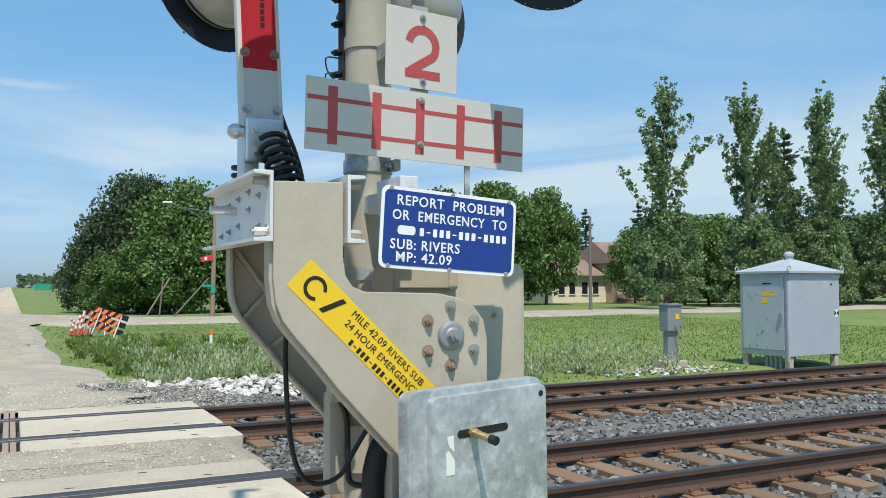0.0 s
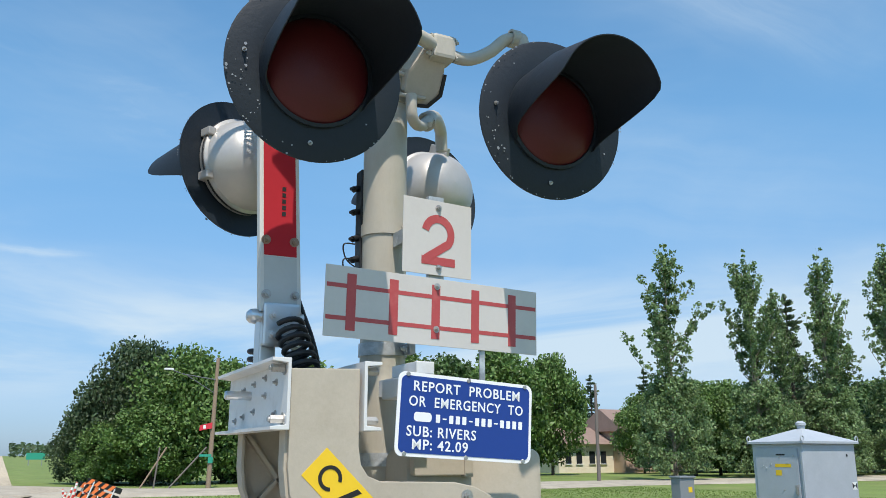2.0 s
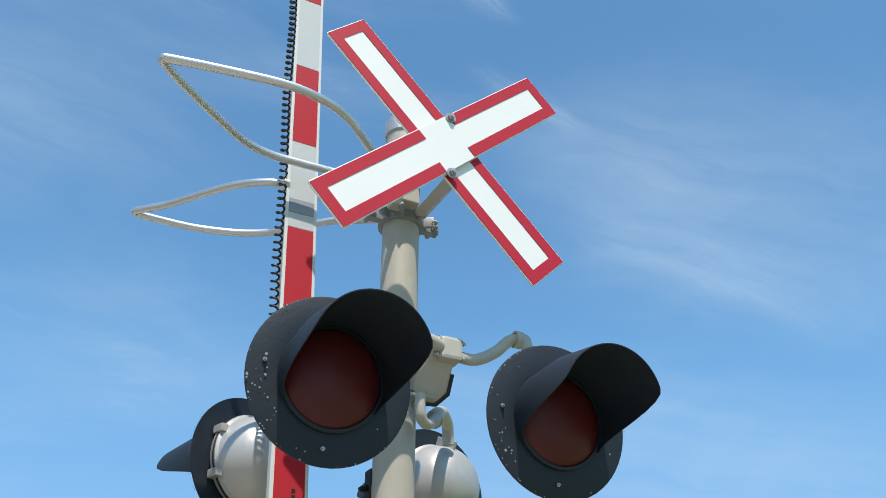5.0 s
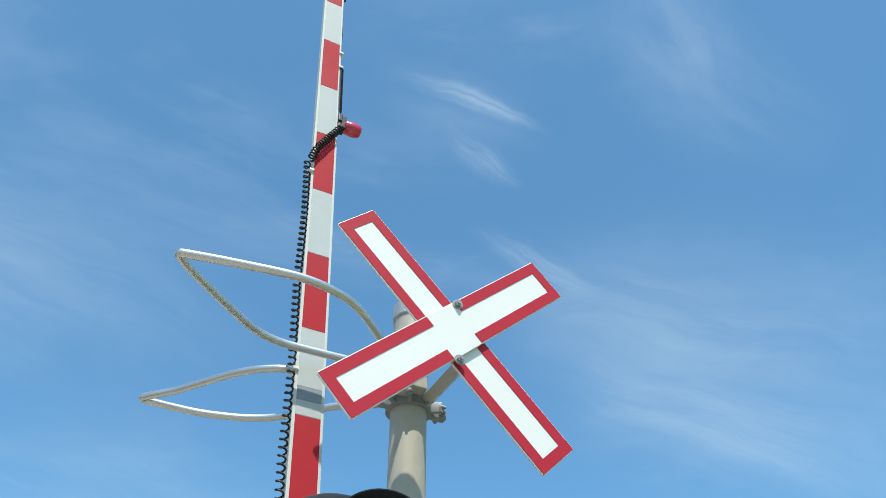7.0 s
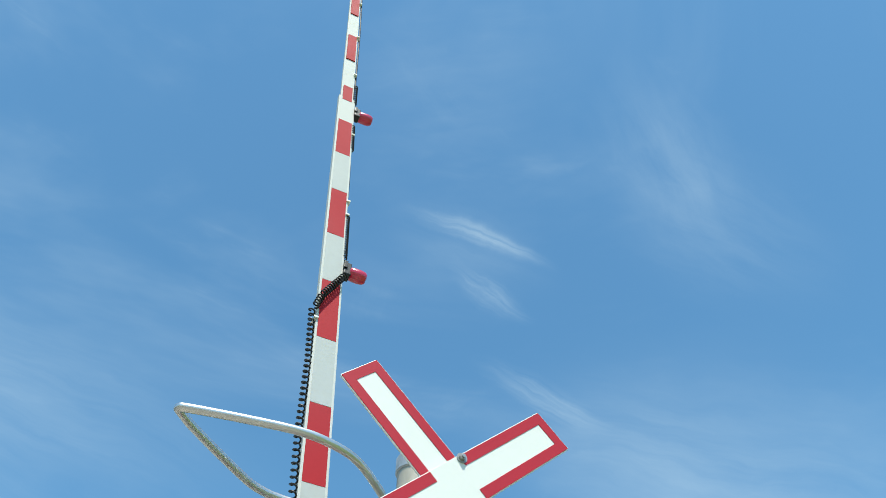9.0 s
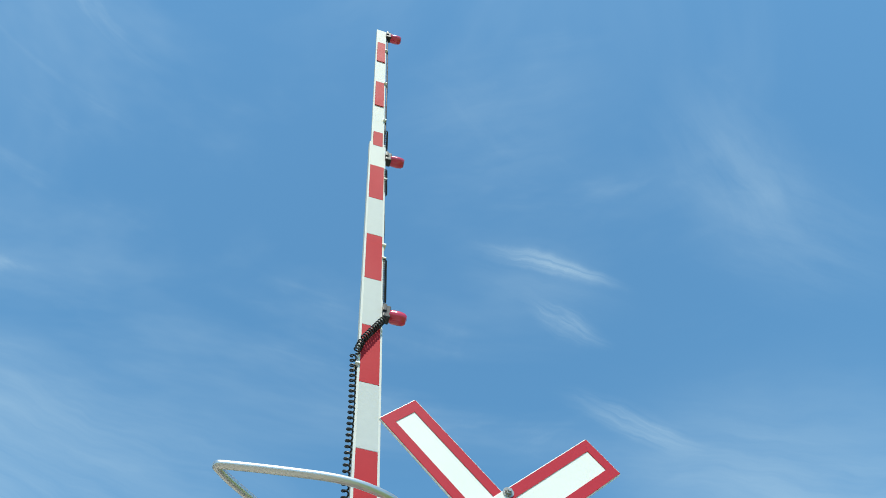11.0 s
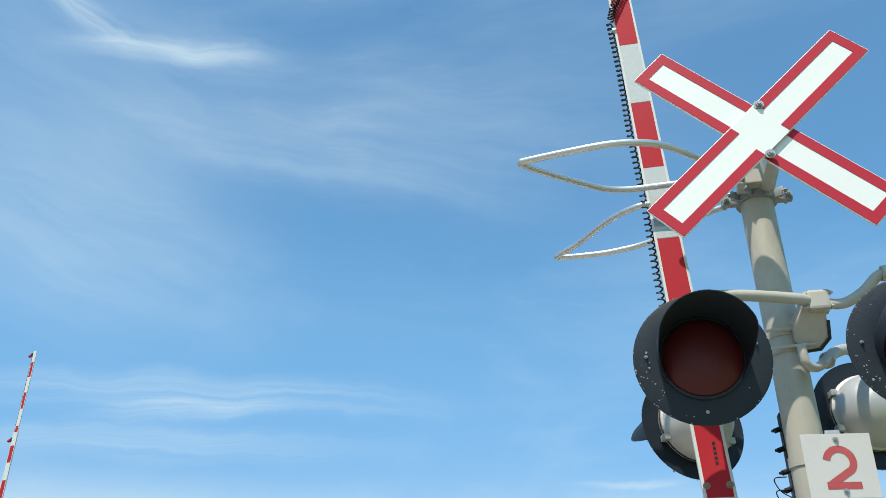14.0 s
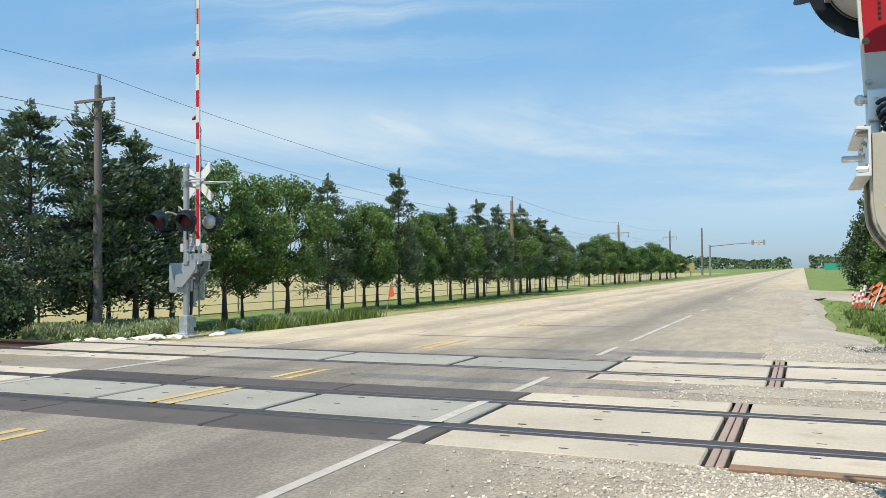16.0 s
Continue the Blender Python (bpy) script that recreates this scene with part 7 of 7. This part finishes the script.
BX0, BY0 = 14.2, 11.0
ub = thing("utility_box", (BX0, BY0, -0.3), "small grey electrical box on a post with a concrete base", "electrical box")
for nm, c, s, mt, bv, lb in (("box", (0, 0, 0.82), (0.42, 0.30, 0.60), box_grey, 0.02, ""), ("box_roof", (0, 0, 1.135), (0.47, 0.36, 0.04), box_grey, 0.01, ""), ("post", (0, 0, 0.15), (0.30, 0.16, 0.8), box_grey, 0.01, ""),
                             ("base", (0, 0, -0.24), (0.62, 0.6, 0.16), concrete, 0.02, "concrete base"), ("label", (0.08, -0.153, 0.86), (0.11, 0.004, 0.12), yellow_sheet, 0, "yellow label"), ("latch", (0.17, -0.16, 0.66), (0.05, 0.03, 0.05), bolt_mat, 0.004, "")):
    b2 = bmesh.new()
    box(b2, (BX0 + c[0], BY0 + c[1], c[2]), s, bevel=bv)
    part(nm, b2, mt, ub, lb)
bm = bmesh.new()
tube(bm, curve_pts([(BX0 + 0.0, BY0 - 0.16, 0.65), (BX0 + 0.16, BY0 - 0.35, 0.2), (BX0 + 0.42, BY0 - 0.8, -0.35)], 6), 0.016, 8)
part("stay_rod", bm, rust_bolt, ub, "rusty stay rod")
n = 120
bx, by = BX0 - 0.9 + rng.normal(0, 0.9, n), BY0 - 0.9 + rng.normal(0, 0.35, n)
stones("rubble_pile", np.stack([bx, by, np.full(n, -0.27)], 1), rng.uniform(0.03, 0.08, n), rubble_mat, "pale broken stone round the small box", "rubble", 0.5)


# ---- poles, wires, fence ----
def utility_pole(x, y, z0, ztop, material, label, arm_w=1.4, arm_z=0.6, r=0.14, tilt=0.0):
    t = thing("utility_pole", (x, y, z0), label, "utility pole", "utility poles")
    bm = bmesh.new()
    tube(bm, [(x, y, z0), (x + tilt, y, ztop)], [r, r * 0.72], 14)
    part("pole", bm, material, t, smooth=True)
    if arm_w:
        bm = bmesh.new()
        box(bm, (x + tilt, y - r, ztop - arm_z), (arm_w, 0.07, 0.075), bevel=0.01)
        part("crossarm", bm, material, t)
        bm = bmesh.new()
        for s in (-1, 1):
            tube(bm, [(x + tilt + s * arm_w * 0.28, y - r, ztop - arm_z), (x + tilt, y - r, ztop - arm_z - 0.42)], 0.018, 6)
        part("brace", bm, wire_mat, t)
        for s in (-1, 1):
            bm = bmesh.new()
            for k in range(5):
                cyl(bm, (x + tilt + s * arm_w * 0.47, y - r, ztop - arm_z - 0.10 - k * 0.09), (x + tilt + s * arm_w * 0.47, y - r, ztop - arm_z - 0.15 - k * 0.09), 0.06, 10)
            cyl(bm, (x + tilt + s * arm_w * 0.47, y - r, ztop - arm_z), (x + tilt + s * arm_w * 0.47, y - r, ztop - arm_z - 0.58), 0.015, 6)
            part("insulator", bm, box_grey, t, "string of grey insulators")
        bm = bmesh.new()
        cyl(bm, (x + tilt + 0.03, y, ztop - 0.1), (x + tilt + 0.03, y, ztop + 0.28), 0.045, 8)
        part("pole_pin", bm, box_grey, t)
    return t


utility_pole(-16.2, 11.3, -0.3, 6.3, pole_wood, "weathered grey wooden power pole near the far signal", 1.35, 0.42, 0.125)
utility_pole(-16.6, 46.8, -0.3, 5.85, pole_brown, "brown wooden power pole in the tree row", 2.3, 0.85, 0.14)
utility_pole(-18.3, 89.8, -0.3, 6.3, pole_brown, "distant wooden power pole along the road", 2.4, 0.9, 0.15)
utility_pole(-20.4, 144.5, -0.3, 7.8, pole_wood, "distant wooden power pole along the road", 2.4, 1.0, 0.16)
utility_pole(-21.5, 205.0, -0.3, 11.0, pole_wood, "distant bare wooden pole along the road", 0, 0, 0.25)
utility_pole(11.5, 48.5, -0.3, 7.45, pole_brown, "leaning brown wooden pole by the side road", 0, 0, 0.15, 0.15)
utility_pole(38.5, 46.4, -0.3, 6.6, pole_wood, "grey wooden pole near the house", 0, 0, 0.14)
wires = thing("power_lines", (0, 0, 0), "thin sagging power lines between the poles", "power lines", kind="structure")
ends = [[(-16.2, -40, 7.6), (-16.17, 11.3, 6.6), (-16.57, 46.8, 6.1), (-18.3, 89.8, 6.6), (-20.4, 144.5, 8.1)],
        [(-16.9, -40, 6.4), (-16.88, 11.2, 5.35), (-17.7, 46.7, 4.6), (-19.4, 89.7, 5.0), (-21.5, 144.4, 6.4)],
        [(-15.5, -40, 6.4), (-15.52, 11.2, 5.35), (-15.5, 46.7, 4.6), (-17.2, 89.7, 5.0), (-19.3, 144.4, 6.4)]]
for line in ends:
    bm = bmesh.new()
    for a, b in zip(line, line[1:]):
        a, b = Vector(a), Vector(b)
        tube(bm, [a.lerp(b, k / 14) - Vector((0, 0, 0.5 * 4 * (k / 14) * (1 - k / 14))) for k in range(15)], 0.007, 5)
    part("power_line", bm, wire_mat, wires)
# pole by the side road: lamp bracket, flag, street sign
lp = thing("street_lamp", (11.5, 48.2, 5.5), "small street lamp on a bracket fixed to the pole", "street lamp")
bm = bmesh.new()
tube(bm, [(11.55, 48.4, 6.1), (9.6, 48.3, 6.35), (9.0, 48.3, 6.55)], 0.035, 8)
tube(bm, [(11.5, 48.4, 5.3), (9.8, 48.3, 6.3)], 0.03, 8)
part("bracket", bm, wire_mat, lp)
bm = bmesh.new()
box(bm, (8.75, 48.3, 6.62), (0.55, 0.2, 0.12), bevel=0.04)
part("lamp_head", bm, trailer_white, lp)
bm = bmesh.new()
prism(bm, [(10.75, 3.05), (11.5, 3.2), (11.5, 3.55), (11.0, 3.42), (10.78, 3.38)], front(48.34), 0.02)
fl = thing("flag", (11.5, 48.3, 3.0), "small red and white flag on the pole", "flag")
part("cloth", bm, red_refl2, fl)
bm = bmesh.new()
box(bm, (11.05, 48.335, 3.28), (0.16, 0.006, 0.2))
part("white_patch", bm, cross_white, fl)
ss = thing("street_sign", (11.35, 48.2, 1.3), "small green street sign on the pole", "sign")
bm = bmesh.new()
box(bm, (11.2, 48.34, 1.62), (0.7, 0.04, 0.14))
part("blade", bm, green_sign, ss)
bm = bmesh.new()
box(bm, (11.5, 48.34, 1.35), (0.28, 0.04, 0.35))
part("plate", bm, green_sign, ss)
stays = thing("guy_wires", (9.5, 48.5, -0.3), "slanted guy wires with brown wooden guards", "guy wires")
for i, (x0, x1, mt) in enumerate(((7.6, 9.0, pole_brown), (9.2, 11.3, pole_wood), (8.4, 8.6, pole_wood))):
    bm = bmesh.new()
    tube(bm, [(x0, 48.6, -0.3), (x1, 48.6, 2.1)], 0.05, 8)
    part("guard", bm, mt, stays)

fence = thing("chain_fence", (-20.5, 10, -0.3), "low wire fence with thin grey posts", "fence")
for k in range(60):
    y = 8 + k * 2.4
    bm = bmesh.new()
    cyl(bm, (-20.0 - max(0, y - 60) * 0.02, y, -0.3), (-20.0 - max(0, y - 60) * 0.02, y, 0.95), 0.035, 6)
    part("post", bm, box_grey, fence)
bm = bmesh.new()
for z in (0.92, 0.5, 0.1):
    tube(bm, [(-20.0, 5, z), (-20.0, 60, z), (-21.8, 152, z)], 0.014, 5)
part("wires", bm, wire_mat, fence)

# orange flag marker
of = thing("marker_flag", (-11.85, 19.5, -0.25), "faded orange marker flag on a thin leaning staff", "marker flag")
bm = bmesh.new()
tube(bm, [(-11.95, 19.5, -0.28), (-11.72, 19.5, 1.0)], 0.018, 6)
part("staff", bm, rust_bolt, of)
bm = bmesh.new()
prism(bm, [(-11.83, 0.52), (-11.76, 0.93), (-11.68, 0.82), (-11.60, 0.56), (-11.69, 0.50)], front(19.49), 0.012)
part("cloth", bm, flag_cloth, of)

# orange marker stake in the weeds
st = thing("marker_stake", (5.4, 19.5, -0.3), "white marker stake with an orange top", "stake")
bm = bmesh.new()
box(bm, (5.4, 19.5, -0.05), (0.07, 0.04, 0.6))
part("stake", bm, cross_white, st)
bm = bmesh.new()
box(bm, (5.4, 19.5, 0.31), (0.075, 0.045, 0.13))
part("orange_top", bm, orange_refl, st)


# ---- barricades ----
def barricade(x, y, yaw, tilt, w, rows, label):
    """Boards of slanted orange and black sheeting on two splayed legs."""
    t = thing("barricade", (x, y, -0.25), label, "barricade", "barricades")
    m = Matrix.Translation((x, y, -0.25)) @ Matrix.Rotation(radians(yaw), 4, "Z") @ Matrix.Rotation(radians(tilt), 4, "Y")
    for z in rows:
        bm = bmesh.new()
        box(bm, (0, 0, z), (w, 0.03, 0.20), bevel=0.005)
        bm.transform(m)
        bd = part("board", bm, ink, t, "black board with orange slanted stripes")
        k = -w / 2 + 0.02
        while k < w / 2 - 0.24:
            bm = bmesh.new()
            prism(bm, [(k, z - 0.1), (k + 0.13, z - 0.1), (k + 0.24, z + 0.1), (k + 0.11, z + 0.1)], Matrix.Translation((0, -0.019, 0)) @ FRONT, 0.002)
            bm.transform(m)
            part("stripe", bm, orange_refl, bd)
            k += 0.25
    for s in (-1, 1):
        for q in (-1, 1):
            bm = bmesh.new()
            tube(bm, [(s * w * 0.30, q * 0.3, 0), (s * w * 0.30, 0.02, max(rows) + 0.1)], 0.022, 4)
            bm.transform(m)
            part("leg", bm, trailer_white, t)
    return t


barricade(3.52, 29.3, -10, 19, 1.25, (0.30, 0.58, 0.86), "orange and black striped barricade leaning askew")
barricade(3.25, 30.0, 20, 16, 0.95, (0.45, 0.78), "orange and black striped barricade leaning back")
for i, (x, y, lx, hgt) in enumerate(((2.42, 29.6, 0.16, 0.62), (2.55, 29.9, 0.26, 0.78), (2.68, 29.4, 0.20, 0.86), (2.82, 29.8, 0.10, 0.95), (2.95, 29.5, 0.28, 0.80), (3.10, 29.9, 0.16, 0.70), (2.60, 30.3, -0.1, 0.7))):
    cn = thing("delineator_post", (x, y, -0.25), "slim leaning red traffic post with white bands", "traffic post", "traffic posts by the barricade")
    bm = bmesh.new()
    tube(bm, [(x, y, -0.25), (x + lx, y, -0.25 + hgt)], [0.045, 0.038], 10)
    part("body", bm, red_post, cn, smooth=True)
    bm = bmesh.new()
    cyl(bm, (x, y, -0.25), (x, y, -0.21), 0.11, 12)
    part("foot", bm, rubber, cn)
    for q in (0.35, 0.62, 0.86):
        bm = bmesh.new()
        tube(bm, [(x + lx * q, y, -0.25 + hgt * q), (x + lx * (q + 0.12), y, -0.25 + hgt * (q + 0.12))], 0.047, 10)
        part("white_band", bm, cross_white, cn)

# ---- house, trailer, far signs ----
hs = thing("house", (58, 78, -0.3), "low cream and tan house with a brown roof", "house")
bm = bmesh.new()
box(bm, (56.6, 76, 1.2), (7.2, 7, 3.0))
wl_ = part("wall", bm, plaster, hs, "cream stucco wall")
bm = bmesh.new()
box(bm, (62.8, 74.5, 1.9), (5.2, 8, 4.4))
part("wall", bm, pink_wall, hs, "tan wall")
for cx_, cy_, w, d, z0, z1 in ((56.6, 76, 8.2, 8.2, 2.7, 4.6), (62.8, 74.5, 6.2, 9, 4.1, 6.6)):
    bm = bmesh.new()
    vs = [bm.verts.new(p) for p in ((cx_ - w / 2, cy_ - d / 2, z0), (cx_ + w / 2, cy_ - d / 2, z0), (cx_ + w / 2, cy_ + d / 2, z0), (cx_ - w / 2, cy_ + d / 2, z0),
                                    (cx_ - w / 2 + 0.3, cy_, z1), (cx_ + w / 2 - 0.3, cy_, z1))]
    for q in ((0, 1, 5, 4), (2, 3, 4, 5), (1, 2, 5), (3, 0, 4), (3, 2, 1, 0)):
        bm.faces.new([vs[k] for k in q])
    part("roof", bm, roof_mat, hs, "brown shingle roof")
for x in (54.2, 55.6, 57.3, 58.8):
    bm = bmesh.new()
    box(bm, (x, 72.47, 1.3), (0.7, 0.08, 1.3))
    wd = part("window", bm, dark_glass, hs, "dark window")
    bm = bmesh.new()
    box(bm, (x, 72.44, 0.62), (0.9, 0.12, 0.08))
    part("sill", bm, trailer_white, wd)
bm = bmesh.new()
box(bm, (62.0, 70.46, 1.0), (1.0, 0.08, 2.1))
part("door", bm, roof_mat, hs, "brown door")

tl = thing("trailer", (72, 64, -0.3), "white camping trailer parked under the trees", "trailer")
bm = bmesh.new()
prism(bm, [(69.0, 0.4), (73.6, 0.4), (74.4, 1.4), (74.0, 2.6), (69.2, 2.6), (68.8, 1.4)], front(63), 2.2, 0.08)
part("body", bm, trailer_white, tl, smooth=True)
for x in (70.2, 72.6):
    bm = bmesh.new()
    box(bm, (x, 62.97, 1.75), (1.0, 0.06, 0.7))
    part("window", bm, dark_glass, tl, "dark window")
for x in (71.0, 71.9):
    bm = bmesh.new()
    cyl(bm, (x, 63.0, 0.0), (x, 63.25, 0.0), 0.33, 18)
    part("wheel", bm, rubber, tl)

dg = thing("direction_sign", (6.5, 186, -0.3), "distant green highway direction sign", "sign")
bm = bmesh.new()
box(bm, (6.4, 186, 1.5), (3.4, 0.1, 1.3))
part("panel", bm, green_sign, dg)
bm = bmesh.new()
for x in (5.2, 7.6):
    box(bm, (x, 186.1, 0.3), (0.15, 0.15, 1.3))
part("posts", bm, box_grey, dg)

mastarm = thing("traffic_signal", (-15.8, 165, -0.3), "distant overhead traffic signal on a mast arm", "traffic signal")
bm = bmesh.new()
tube(bm, [(-15.8, 165, -0.3), (-15.8, 165, 5.8)], 0.2, 10)
part("pole", bm, box_grey, mastarm)
bm = bmesh.new()
tube(bm, [(-15.8, 165, 5.6), (-11, 165, 6.0), (-6.2, 165, 6.2)], [0.14, 0.11, 0.08], 10)
part("mast_arm", bm, box_grey, mastarm)
for x in (-8.0, -6.9, -6.0):
    bm = bmesh.new()
    box(bm, (x, 164.8, 6.2), (0.42, 0.4, 0.95), bevel=0.05)
    part("signal_head", bm, box_grey if x != -6.9 else pink_wall, mastarm)
hut = thing("roadside_board", (-23.5, 185, -0.3), "distant pale roadside board on posts", "sign")
bm = bmesh.new()
box(bm, (-23.5, 185, 1.6), (5.0, 0.2, 1.8))
part("panel", bm, field_mat, hut)
bm = bmesh.new()
for x in (-25.2, -21.8):
    box(bm, (x, 185.2, 0.2), (0.2, 0.2, 1.0))
part("posts", bm, pole_wood, hut)
